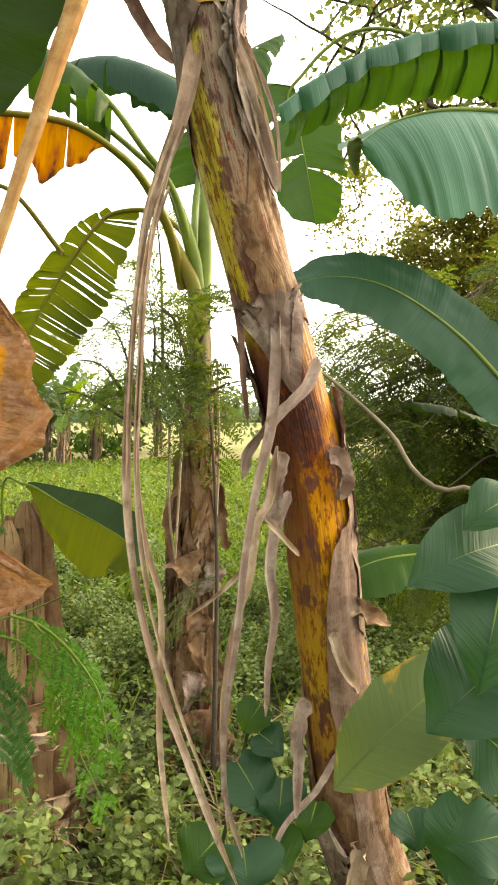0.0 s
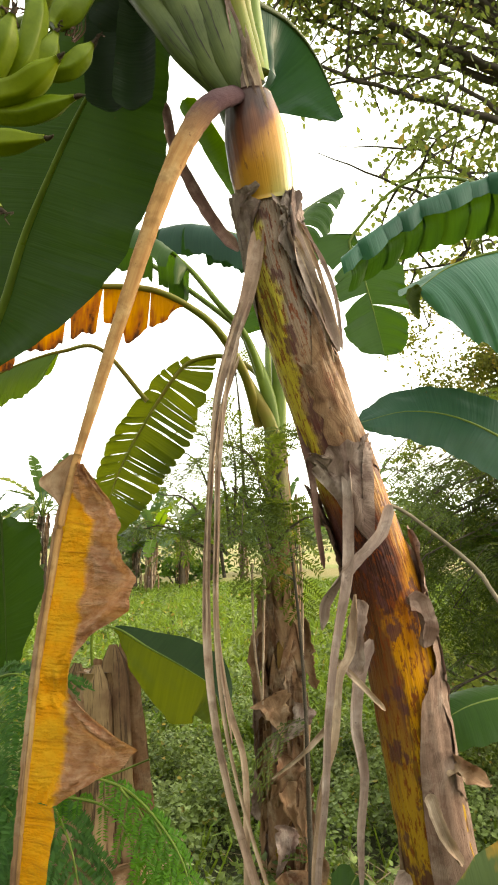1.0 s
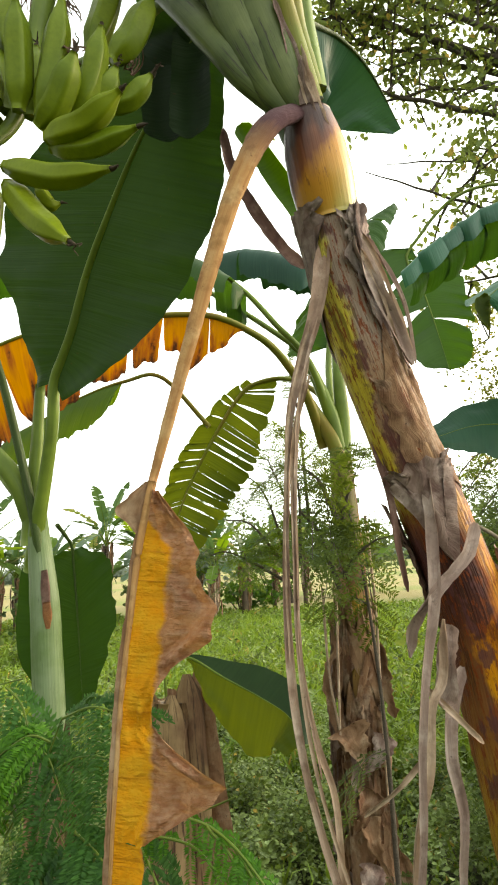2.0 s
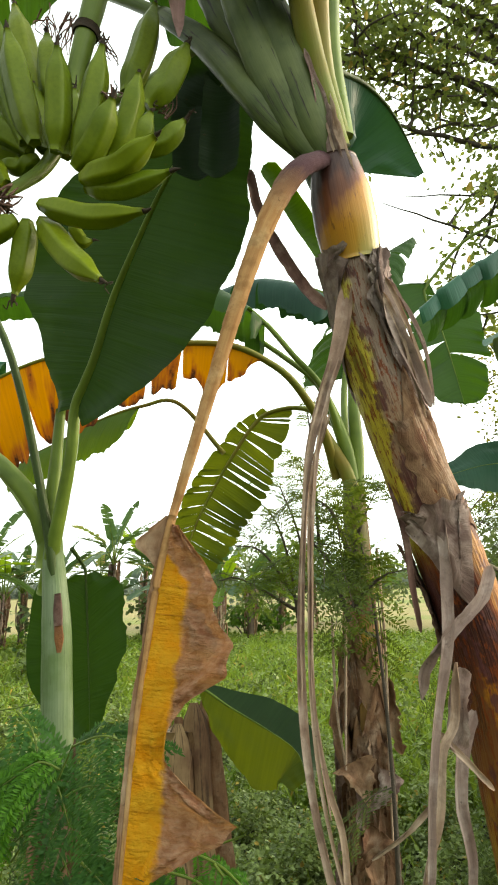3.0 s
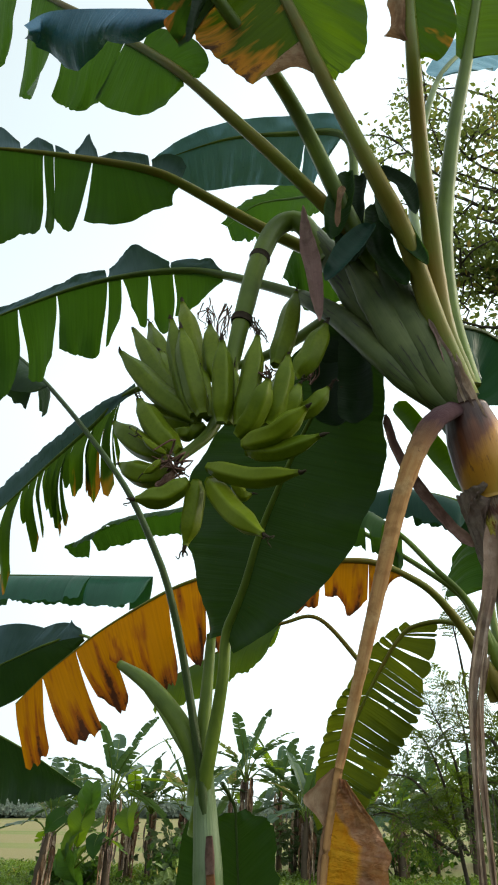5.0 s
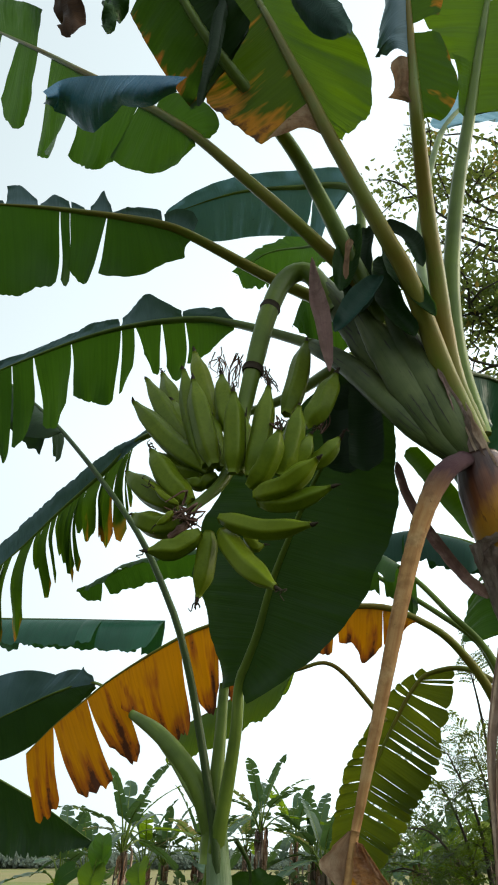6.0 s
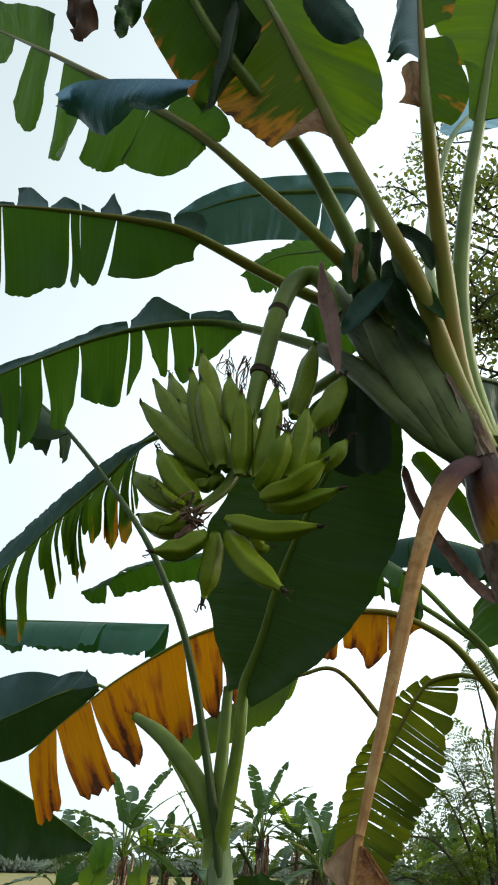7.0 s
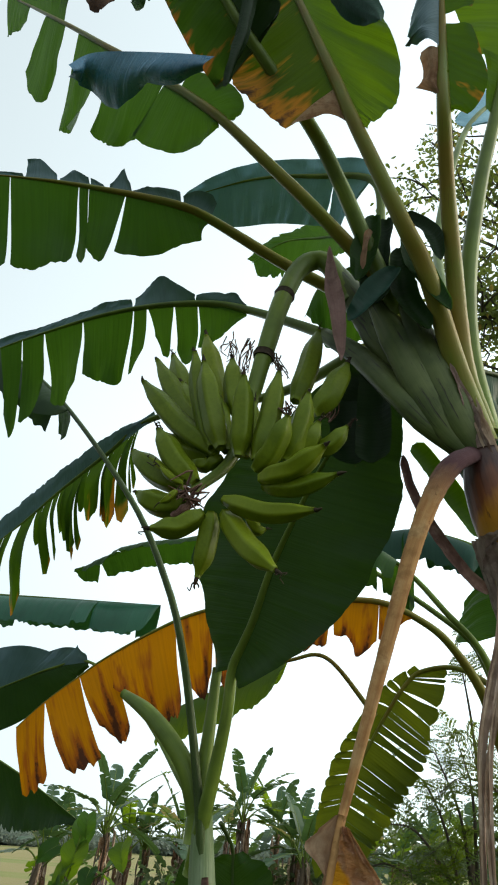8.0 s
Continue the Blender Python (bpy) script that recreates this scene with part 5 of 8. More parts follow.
# withered flower end: a knot of dry threads
r = np.random.default_rng(5)
b = Build()
for k in range(26):
    o = np.array((-0.836, 1.050, 2.530)) + r.normal(0, 0.012, 3)
    b.tube(spline([o, o + r.normal(0, 0.02, 3), o + r.normal(0, 0.03, 3) - (0.01, 0.01, 0.012)], 7), [0.004, 0.003, 0.0015], 5)
b.tube(spline([(-0.825, 1.050, 2.510), (-0.852, 1.045, 2.480), (-0.873, 1.040, 2.466)], 8), [0.008, 0.014, 0.009], 8, wobble=0.1)
part("withered_flower", b.mesh("withered_flower", PURPLE), bunch, "withered dark flower remains")
for k, (o, way) in enumerate((((-0.812, 1.250, 3.253), (-0.818, 1.200, 3.085)), ((-0.722, 1.250, 3.166), (-0.664, 1.220, 3.047)), ((-0.517, 1.200, 2.809), (-0.498, 1.220, 2.879)), ((-0.594, 1.080, 2.787), (-0.568, 1.060, 2.735)), ((-0.912, 1.280, 3.332), (-0.898, 1.250, 3.211)))):
    b = Build()
    for q in range(9):
        a = np.array(o) + r.normal(0, 0.012, 3)
        z = np.array(way) + r.normal(0, 0.015, 3)
        b.tube(spline([a, (a + z) / 2 + r.normal(0, 0.01, 3), z], 7), [0.0025, 0.002, 0.0012], 5)
    part("dry_threads", b.mesh("dry_threads", PURPLE), bunch, "tangle of dry flower threads")
part("bract", ribbon([(-0.501, 1.160, 3.529), (-0.483, 1.140, 3.330), (-0.459, 1.130, 3.129), (-0.447, 1.130, 2.958)], 0.06, 40, 0.6, 61, 30, (0.15, 0.6, 1.0, 0.8, 0.35), 0.04, calm=0.4).mesh("bract", dry_material("bract_pink", (0.34, 0.2, 0.18), (0.25, 0.15, 0.13), (0.38, 0.25, 0.22), 0.2)), bunch, "dry pinkish hanging bract")

# dead sheaths round the trunk
ROUND = ((0.0, 0.345, 5, 175, 2, 0.0, 0.5, 0.2), (0.16, 0.53, -40, 94, 4, 0.95, 0.92, 0.04), (0.4, 0.6, -65, 40, 4, 0.2, 0.3, 0.08), (0.645, 0.735, 48, 138, 0, 0.85, 0.5, 0.05), (0.70, 0.83, -45, 100, 2, 0.3, 0.4, 0.2), (0.835, 0.962, 98, 235, 3, 0.8, 0.62, 0.015),
         (0.79, 0.94, -45, 48, 3, 0.5, 0.3, 0.15), (0.82, 0.955, 30, 66, 3, 0.3, 0.5, 0.03), (0.56, 0.69, 165, 235, 1, 0.4, 0.5, 0.2), (0.12, 0.26, 120, 230, 0, 0.4, 0.5, 0.25), (0.46, 0.62, -70, 15, 0, 0.3, 0.5, 0.2), (0.86, 0.95, -10, 60, 3, 0.5, 0.4, 0.1))
for k, (s0, s1, a0, a1, kind, point, at, ragged) in enumerate(ROUND):
    snug = 0.35 if kind == 2 else 0.6 if kind == 4 else 1.0
    part("dry_sheath", sheath(AXIS, GIRTH, s0, s1, a0, a1, 200 + k, 0.004 * snug, 0.012 * snug, ragged, point=point, at=at).mesh("dry_sheath", (DRY_SHEATH, PURPLE, MOTTLED, DRY_PALE, DRY_BARK)[kind]), plant, "papery grey-brown dead sheath")

# long dry strips that hang from the sheaths
STRIPS = (
    ([(-0.108, 1.370, 2.406), (-0.120, 1.360, 2.293), (-0.145, 1.360, 2.188), (-0.178, 1.355, 2.092), (-0.212, 1.340, 1.948), (-0.236, 1.340, 1.698), (-0.243, 1.340, 1.462), (-0.225, 1.350, 1.260), (-0.169, 1.360, 1.035), (-0.090, 1.370, 0.822), (-0.023, 1.400, 0.639)], 0.018, 25, (2.4, 1.9, 1.3, 0.9, 0.85, 0.9, 0.95, 1.0, 0.9, 0.9, 0.8), DRY_ROSE),
    ([(-0.165, 1.360, 2.060), (-0.206, 1.350, 1.917), (-0.223, 1.350, 1.632), (-0.227, 1.360, 1.462), (-0.205, 1.370, 1.313), (-0.179, 1.380, 1.198), (-0.184, 1.400, 0.941), (-0.165, 1.420, 0.703)], 0.016, 60, (0.8, 0.8), DRY_STRIP),
    ([(0.058, 1.515, 1.865), (0.055, 1.505, 1.799), (0.055, 1.495, 1.709), (0.041, 1.460, 1.570), (0.007, 1.450, 1.424), (-0.014, 1.450, 1.280), (-0.028, 1.460, 1.134), (-0.053, 1.480, 0.959), (-0.056, 1.500, 0.781), (-0.017, 1.520, 0.625)], 0.015, 40, (1.8, 2.0, 1.5, 1.2, 1.1, 1.0, 0.9, 0.8, 0.7), DRY_LIGHT),
    ([(0.148, 1.520, 1.732), (0.117, 1.490, 1.658), (0.067, 1.470, 1.607), (0.031, 1.460, 1.570), (-0.006, 1.480, 1.521), (-0.019, 1.500, 1.459)], 0.032, 50, (0.9, 0.7), DRY_LIGHT),
    ([(0.056, 1.500, 1.534), (0.043, 1.480, 1.423), (0.013, 1.460, 1.363), (-0.004, 1.460, 1.243), (-0.042, 1.480, 1.117), (-0.064, 1.500, 0.915), (-0.050, 1.520, 0.685)], 0.014, 30, (1.5, 0.7), DRY_STRIP),
    ([(0.006, 1.500, 1.397), (0.068, 1.490, 1.336), (0.106, 1.500, 1.292)], 0.02, 20, (0.8, 0.5), DRY_STRIP),
    ([(-0.005, 1.460, 1.279), (-0.066, 1.470, 1.216), (-0.143, 1.500, 1.154)], 0.013, 20, (1, 0.5), DRY_STRIP),
    ([(0.068, 1.520, 1.522), (0.053, 1.500, 1.447), (0.041, 1.500, 1.360)], 0.045, 15, (0.8, 1.0), DRY_LIGHT),
    ([(0.086, 1.600, 1.430), (0.054, 1.550, 1.355), (0.041, 1.530, 1.256), (0.052, 1.540, 1.153), (0.037, 1.550, 1.036), (0.032, 1.560, 0.918)], 0.03, 40, (1.1, 0.4), DRY_LIGHT),
    ([(0.132, 1.630, 0.933), (0.111, 1.610, 0.900), (0.108, 1.610, 0.796), (0.104, 1.620, 0.660)], 0.045, 25, (1.1, 0.3), DRY_LIGHT),
    ([(0.175, 1.575, 1.525), (0.205, 1.575, 1.500), (0.215, 1.580, 1.455), (0.205, 1.590, 1.410)], 0.055, 70, (0.8, 1.0, 0.9), DRY_BARK),
    ([(0.190, 1.610, 1.099), (0.214, 1.590, 1.026), (0.251, 1.610, 0.958)], 0.04, 40, (0.7, 0.6), DRY_STRIP),
    ([(0.236, 1.660, 1.154), (0.274, 1.640, 1.139), (0.331, 1.660, 1.108)], 0.05, 20, (1, 0.7), DRY_LEAF),
    ([(-0.051, 1.530, 1.948), (-0.029, 1.530, 1.805), (-0.019, 1.530, 1.676), (-0.011, 1.550, 1.594)], 0.022, 30, (1, 0.5), PURPLE),
    ([(-0.040, 1.360, 2.374), (-0.006, 1.390, 2.261), (0.027, 1.430, 2.173), (0.054, 1.460, 2.087)], 0.04, 15, (1.0, 0.7), DRY_LIGHT),
    ([(-0.023, 1.380, 2.387), (0.011, 1.410, 2.297), (0.039, 1.440, 2.202), (0.057, 1.470, 2.116)], 0.014, 30, (1.0, 0.7), DRY_STRIP),
    ([(-0.016, 1.400, 2.388), (0.027, 1.420, 2.302), (0.054, 1.450, 2.219), (0.062, 1.490, 2.100)], 0.016, 50, (1.0, 0.5), DRY_LIGHT),
    ([(-0.031, 1.370, 2.345), (0.001, 1.400, 2.255), (0.020, 1.430, 2.161), (0.042, 1.470, 2.066)], 0.013, 20, (1.0, 0.6), DRY_STRIP),
    ([(-0.161, 1.360, 2.316), (-0.214, 1.380, 2.394), (-0.287, 1.420, 2.548), (-0.345, 1.460, 2.703), (-0.373, 1.500, 2.854)], 0.032, 15, (1.0, 0.8), PURPLE),
    ([(0.270, 1.720, 0.555), (0.262, 1.710, 0.506), (0.242, 1.720, 0.403)], 0.06, 15, (0.8, 0.8), DRY_STRIP),
    ([(0.032, 1.600, 0.527), (0.072, 1.620, 0.633), (0.154, 1.660, 0.707), (0.210, 1.680, 0.793)], 0.018, 15, (0.6, 1.0), DRY_LIGHT),
)
# a loose fibre beside the longest strip
STRIPS += tuple(([(x + dx + 0.004 * k * way, y - 0.005, z) for k, (x, y, z) in enumerate(STRIPS[0][0])][a:e], w, 40, (1.2, 1.0, 0.8), mat) for dx, way, a, e, w, mat in ((0.0, 1, 2, 8, 0.007, DRY_ROSE), (-0.012, 0.5, 2, 7, 0.006, DRY_STRIP), (0.012, 0.3, 3, 10, 0.008, DRY_STRIP)))
for k, (pts, w, tw, ends, mat) in enumerate(STRIPS):
    part("dry_strip", ribbon(pts, w, tw, 0.9, 300 + k, 14 + 6 * len(pts), ends, 0.09).mesh("dry_strip", mat), plant, "dry curling strip of leaf stalk")


# ---------------------------------------------------------------- the young plant beneath the bunch
young = thing("banana_plant", (-1.12, 2.12, 0.0), "young banana plant with smooth green stem and tall stalks", "banana plant")
b = Build()
b.tube(spline([(-1.15, 2.12, -0.05), (-1.17, 2.1, 0.6)] + [(-1.206, 2.060, 1.399), (-1.224, 2.060, 1.623), (-1.252, 2.060, 1.835), (-1.267, 2.060, 1.958)], 40), [0.066, 0.06, 0.055, 0.053, 0.052, 0.05, 0.033], 20, 1.0, (0, -1, 0), wobble=0.01)
part("pseudostem", b.mesh("young_stem", STEM_YOUNG), young, "smooth pale green stem")
b = Build()
b.tube(spline([(-1.2, 2.012, 1.735), (-1.193, 2.009, 1.68), (-1.187, 2.009, 1.62)], 14), [0.012, 0.018, 0.016], 10, 0.3, (0, -1, 0))
scar = part("scar", b.mesh("stem_scar", PURPLE), young, "dark brown scar")
b = Build()
b.tube(spline([(-1.187, 2.008, 1.63), (-1.182, 2.009, 1.59), (-1.18, 2.011, 1.545)], 14), [0.015, 0.018, 0.008], 10, 0.3, (0, -1, 0))
part("scar_edge", b.mesh("scar_edge", CUT), scar, "rusty orange lower edge")
torn_leaf(young, [(-1.297, 2.09, 1.741), (-1.259, 2.05, 1.848), (-1.227, 2.02, 1.942), (-1.188, 1.99, 2.071), (-1.148, 1.955, 2.224)], [(-1.129, 1.93, 2.365), (-1.082, 1.9, 2.435), (-1.023, 1.86, 2.517), (-0.941, 1.8, 2.672), (-0.826, 1.72, 2.814), (-0.687, 1.63, 2.965), (-0.503, 1.53, 3.137), (-0.36, 1.47, 3.27)],
          [dict(across=(0.75, -0.05, -0.66), pieces=((0.0, 0.987, (0.02, 0.23, 0.38, 0.4, 0.39, 0.37, 0.31, 0.21, 0.14, 0.03), (-31, 11, 15, 15, 14, 14, 12, 8, -2, -17)),), mat=LEAF_DARK, cup=0.03), dict(across=(-0.75, 0.05, 0.66), pieces=((0.0, 0.987, (0.08, 0.23, 0.39, 0.47, 0.49, 0.45, 0.36, 0.25, 0.14, 0.03), (-41, -27, -22, -26, -25, -21, -20, -19, 0, 14)),), mat=LEAF_DARK, cup=0.03)],
          31, STALK, 0.026, "broad dark green upright leaf behind the fruit")
torn_leaf(young, [(-1.26, 2.10, 1.80), (-1.36, 2.16, 1.95), (-1.52, 2.26, 2.09), (-1.70, 2.35, 2.25), (-1.985, 2.50, 2.455)], [(-2.358, 2.6, 2.671), (-2.592, 2.6, 2.653), (-2.817, 2.6, 2.595), (-3.024, 2.58, 2.524), (-3.233, 2.56, 2.446)],
          [dict(across=(0, -0.4, 0.9), pieces=((0.008, 0.979, (0.03, 0.17, 0.2, 0.22, 0.27), (7, -64, -63, 1, -3)),), mat=LEAF_STEEL),
           dict(across=(0, 0.4, -0.9), pieces=((0.0, 0.979, (0.01, 0.13, 0.18, 0.23, 0.21, 0.16), (8, -58, -22, -3, -3, 3)),), mat=LEAF_DARK, cup=0.05)],
          32, STALK, 0.013, "dark green drooping leaf")
b = Build()
b.tube(spline([(-1.277, 2.06, 1.894), (-1.325, 2.03, 2.044), (-1.419, 2.03, 2.154), (-1.555, 2.06, 2.259), (-1.718, 2.1, 2.347)], 30), [0.034, 0.036, 0.034, 0.03, 0.018], 14, 0.85, (0, -1, 0))
part("leaf_stalk", b.mesh("bent_stalk", STALK), young, "cut pale green leaf stalk that leans out")
banana_leaf(young, [(-1.230, 2.050, 1.708), (-1.253, 2.020, 1.925), (-1.304, 1.980, 2.200), (-1.365, 1.930, 2.479), (-1.459, 1.900, 2.724), (-1.686, 1.860, 3.119)], [(-2.197, 1.820, 3.745), (-2.661, 1.800, 4.206), (-3.386, 1.750, 4.824), (-4.494, 1.700, 5.609)], 0.3, 33, LEAF_DARK, STALK_DARK, r0=0.017,
            tears=3, droop=1.0, lift=-10, label="dark leaf on a long thin stalk")
b = Build()
b.tube(spline([(-1.288, 2.06, 1.825), (-1.28, 2.05, 1.963), (-1.268, 2.05, 2.139), (-1.26, 2.05, 2.411)], 20), [0.036, 0.03, 0.024, 0.02], 12, 0.8)
part("leaf_stalk", b.mesh("cut_stalk", STALK), young, "cut green leaf stalk")
torn_leaf(young, [(-1.22, 2.12, 1.90), (-1.215, 2.18, 1.86)], [(-1.212, 2.22, 1.814), (-1.212, 2.25, 1.649), (-1.211, 2.28, 1.461), (-1.205, 2.3, 1.243)],
          [dict(across=(1, 0, 0), pieces=((0.0, 0.979, (0.01, 0.15, 0.19, 0.19, 0.19, 0.13, 0.08, 0.01), (-22, -32, -38, -36, -28, -14, -17, 62)),), mat=LEAF_DEEP, rag=0.14, cup=0.06),
           dict(across=(-1, 0, 0), pieces=((0.0, 0.979, (0.02, 0.18, 0.26, 0.25, 0.27, 0.22, 0.13, 0.01), (-1, -28, -29, -12, 14, 20, 28, 70)),), mat=LEAF_DEEP, cup=0.06)],
          34, STALK_DARK, 0.008, "dark leaf hanging behind the stem")
for k in range(6):
    a = 0.6 + 0.5 * k
    o = np.array((-1.185 + 0.07 * math.cos(a), 2.09 - 0.07 * math.sin(a), 0.0))
    part("dry_sheath", ribbon([o + (0, 0, 1.28 - 0.1 * (k % 3)), o + (0.01, -0.01, 0.9), o * (1, 1, 0) + (0.02, -0.02, 0.4)], 0.085, 20, 0.5, 350 + k, 18, (0.25, 1.0, 1.0)).mesh("dry_sheath", DRY_LEAF if k % 2 else MOTTLED), young, "dry brown sheath at the foot")

# ---------------------------------------------------------------- the second grown plant, further back
second = thing("banana_plant", (-0.3, 3.3, 0.0), "upright banana plant wrapped in dead brown leaves", "banana plant")
AXIS2 = [(-0.32, 3.3, -0.05)] + [(-0.338, 3.250, -0.347), (-0.320, 3.220, 0.467), (-0.308, 3.200, 1.009), (-0.305, 3.200, 1.549), (-0.308, 3.200, 1.986), (-0.309, 3.200, 2.261)]
GIRTH2 = [0.11, 0.1, 0.09, 0.085, 0.08, 0.07, 0.055]
b = Build()
b.tube(spline(AXIS2, 70), GIRTH2, 24, 1.0, (0, -1, 0), wobble=0.02)
part("pseudostem", b.mesh("second_stem", STEM_BROWN), second, "brown and yellow streaked pseudostem")
b = Build()
b.tube(spline([(-0.300, 3.140, 1.842), (-0.303, 3.140, 2.082), (-0.304, 3.145, 2.25), (-0.303, 3.150, 2.36), (-0.296, 3.155, 2.48)], 40), [0.06, 0.058, 0.055, 0.053, 0.048, 0.034], 24, 1.0, (0, -1, 0), wobble=0.012)
part("pseudostem", b.mesh("second_top", STEM_OLIVE), second, "green upper stem")
for pts, mat in (([(-0.305, 3.11, 2.26), (-0.335, 3.10, 2.36), (-0.385, 3.09, 2.46), (-0.43, 3.05, 2.56)], STALK_GOLD), ([(-0.30, 3.12, 2.28), (-0.325, 3.11, 2.46), (-0.37, 3.10, 2.62), (-0.42, 3.09, 2.76)], STALK), ([(-0.285, 3.13, 2.26), (-0.275, 3.14, 2.45), (-0.28, 3.15, 2.65), (-0.285, 3.2, 2.85)], STALK)):
    b = Build()
    b.tube(spline(pts, 20), [0.036, 0.036, 0.03, 0.022], 12, 0.8, (0, -1, 0))
    part("leaf_base", b.mesh("clasping_base", mat), second, "broad clasping base of a leaf stalk")
torn_leaf(second, [(-0.380, 3.150, 2.326), (-0.426, 3.000, 2.559), (-0.530, 2.850, 2.740)], [(-0.643, 2.74, 2.821), (-0.764, 2.66, 2.869), (-0.905, 2.6, 2.876), (-1.11, 2.55, 2.874), (-1.381, 2.5, 2.869), (-1.621, 2.46, 2.827), (-1.805, 2.43, 2.757), (-2.078, 2.4, 2.618), (-2.214, 2.38, 2.522), (-2.376, 2.36, 2.4), (-2.5, 2.35, 2.285)],
          [dict(across=(0.0, 0.25, -1.0), pieces=((0.004, 0.084, (0.02, 0.12, 0.19), (36, 6, 7)), (0.084, 0.184, (0.19, 0.28, 0.16, 0.19), (9, 13, 6, 4)), (0.184, 0.251, (0.24, 0.21, 0.25), (14, 10, 5)), (0.251, 0.368, (0.28, 0.29), (13, -1)), (0.368, 0.46, (0.36, 0.39, 0.32), (4, 6, 1)), (0.46, 0.556, (0.32, 0.42, 0.35), (3, -6, -11)), (0.561, 0.736, (0.42, 0.48, 0.46, 0.33, 0.19), (-5, -13, -13, -15, -16)), (0.736, 0.82, (0.46, 0.5, 0.35), (-20, -22, -25)), (0.82, 0.916, (0.49, 0.51, 0.48), (-18, -23, -24)), (0.916, 1.0, (0.39, 0.4, 0.38), (-9, -12, -14))), mat=LEAF_ORANGE, rag=0.08, cup=0.05)],
          41, STALK_GOLD, 0.024, "long dying orange leaf hanging in pieces")
banana_leaf(second, [(-0.947, 3.100, 2.484), (-1.160, 3.000, 2.745)], [(-1.341, 2.950, 2.733), (-1.566, 2.920, 2.668), (-1.781, 2.900, 2.567), (-1.977, 2.900, 2.488), (-2.068, 2.900, 2.383)], 0.3, 46, LEAF_PALE, STALK_GOLD, r0=0.014,
            left=dict(droop=0.9, tears=1, lift=-40, width=0.26), right=dict(droop=0.9, tears=1, lift=-30, width=0.12), label="yellow-green leaf hanging behind the orange one")
banana_leaf(second, [(-0.306, 3.150, 2.344), (-0.406, 3.050, 2.735), (-0.557, 3.000, 2.948)], [(-0.696, 3.000, 3.140), (-0.874, 3.000, 3.315), (-1.112, 3.050, 3.485), (-1.474, 3.100, 3.650)], 0.3, 42, LEAF, STALK, r0=0.02,
            tears=3, droop=0.9, label="green leaf with hanging sides")
torn_leaf(second, [(-0.290, 3.150, 2.371), (-0.379, 3.200, 2.600), (-0.560, 3.270, 2.745)], [(-0.753, 3.3, 2.75), (-0.85, 3.3, 2.674), (-0.944, 3.3, 2.546), (-1.041, 3.3, 2.393), (-1.133, 3.3, 2.233), (-1.195, 3.3, 2.089), (-1.242, 3.3, 1.939), (-1.266, 3.3, 1.818)],
          [dict(across=(1.0, 0.0, -0.3), pieces=((0.0, 0.958, (0.06, 0.22, 0.3, 0.3, 0.31, 0.3, 0.28, 0.26, 0.22, 0.18, 0.07), (-38, 3, 25, 18, 17, 19, 14, 11, 14, 18, 53)),), mat=LEAF_OLIVE, slits=20, rag=0.04), dict(across=(-1.0, 0.0, 0.2), pieces=((0.0, 0.958, (0.05, 0.13, 0.1, 0.11, 0.15, 0.15, 0.15, 0.12, 0.13, 0.12, 0.07), (-29, -41, -14, -8, 9, 15, 20, 24, 32, 29, 52)),), mat=LEAF_OLIVE, slits=16, rag=0.04)],
          43, STALK_GOLD, 0.018, "drooping green leaf split into many ribs")
banana_leaf(second, [(-0.279, 3.200, 2.412), (-0.278, 3.300, 2.808), (-0.284, 3.400, 3.111)], [(-0.372, 3.500, 3.454), (-0.584, 3.600, 3.656), (-0.893, 3.700, 3.806), (-1.275, 3.800, 3.805)], 0.3, 44, LEAF_TEAL, STALK, r0=0.02,
            tears=2, droop=0.9, label="blue-green arching leaf")
banana_leaf(second, [(-0.30, 3.20, 2.35), (-0.42, 3.12, 2.75), (-0.62, 3.10, 2.98), (-1.20, 3.30, 3.50), (-1.75, 3.60, 3.92)], [(-2.157, 3.800, 4.039), (-2.584, 3.750, 4.005), (-3.091, 3.700, 3.983), (-3.576, 3.620, 3.793)], 0.27, 59, LEAF, STALK, r0=0.016, tears=2, droop=0.6, lift=5, label="bright green leaf with a curled tip")
banana_leaf(second, [(-0.309, 3.200, 2.261), (-0.342, 3.300, 2.598)], [(-0.353, 3.500, 2.970), (-0.291, 3.800, 3.528), (-0.142, 4.100, 4.048), (0.111, 4.400, 4.387)], 0.3, 45, LEAF, STALK, r0=0.022,
            tears=2, droop=0.6, label="green leaf behind the leaning stem")
for k, (s0, s1, a0, a1) in enumerate(((0.02, 0.2, 30, 200), (0.1, 0.3, 110, 240), (0.2, 0.36, -40, 60), (0.6, 0.74, 110, 230), (0.62, 0.78, -30, 130), (0.5, 0.66, 20, 200), (0.44, 0.56, -20, 140), (0.36, 0.5, 60, 210))):
    part("dry_sheath", sheath(AXIS2, GIRTH2, s0, s1, a0, a1, 400 + k, 0.004, 0.014, 0.4, point=0.5).mesh("dry_sheath", (MOTTLED, DRY_LEAF, MOTTLED)[k % 3]), second, "dead brown sheath")
r = np.random.default_rng(12)
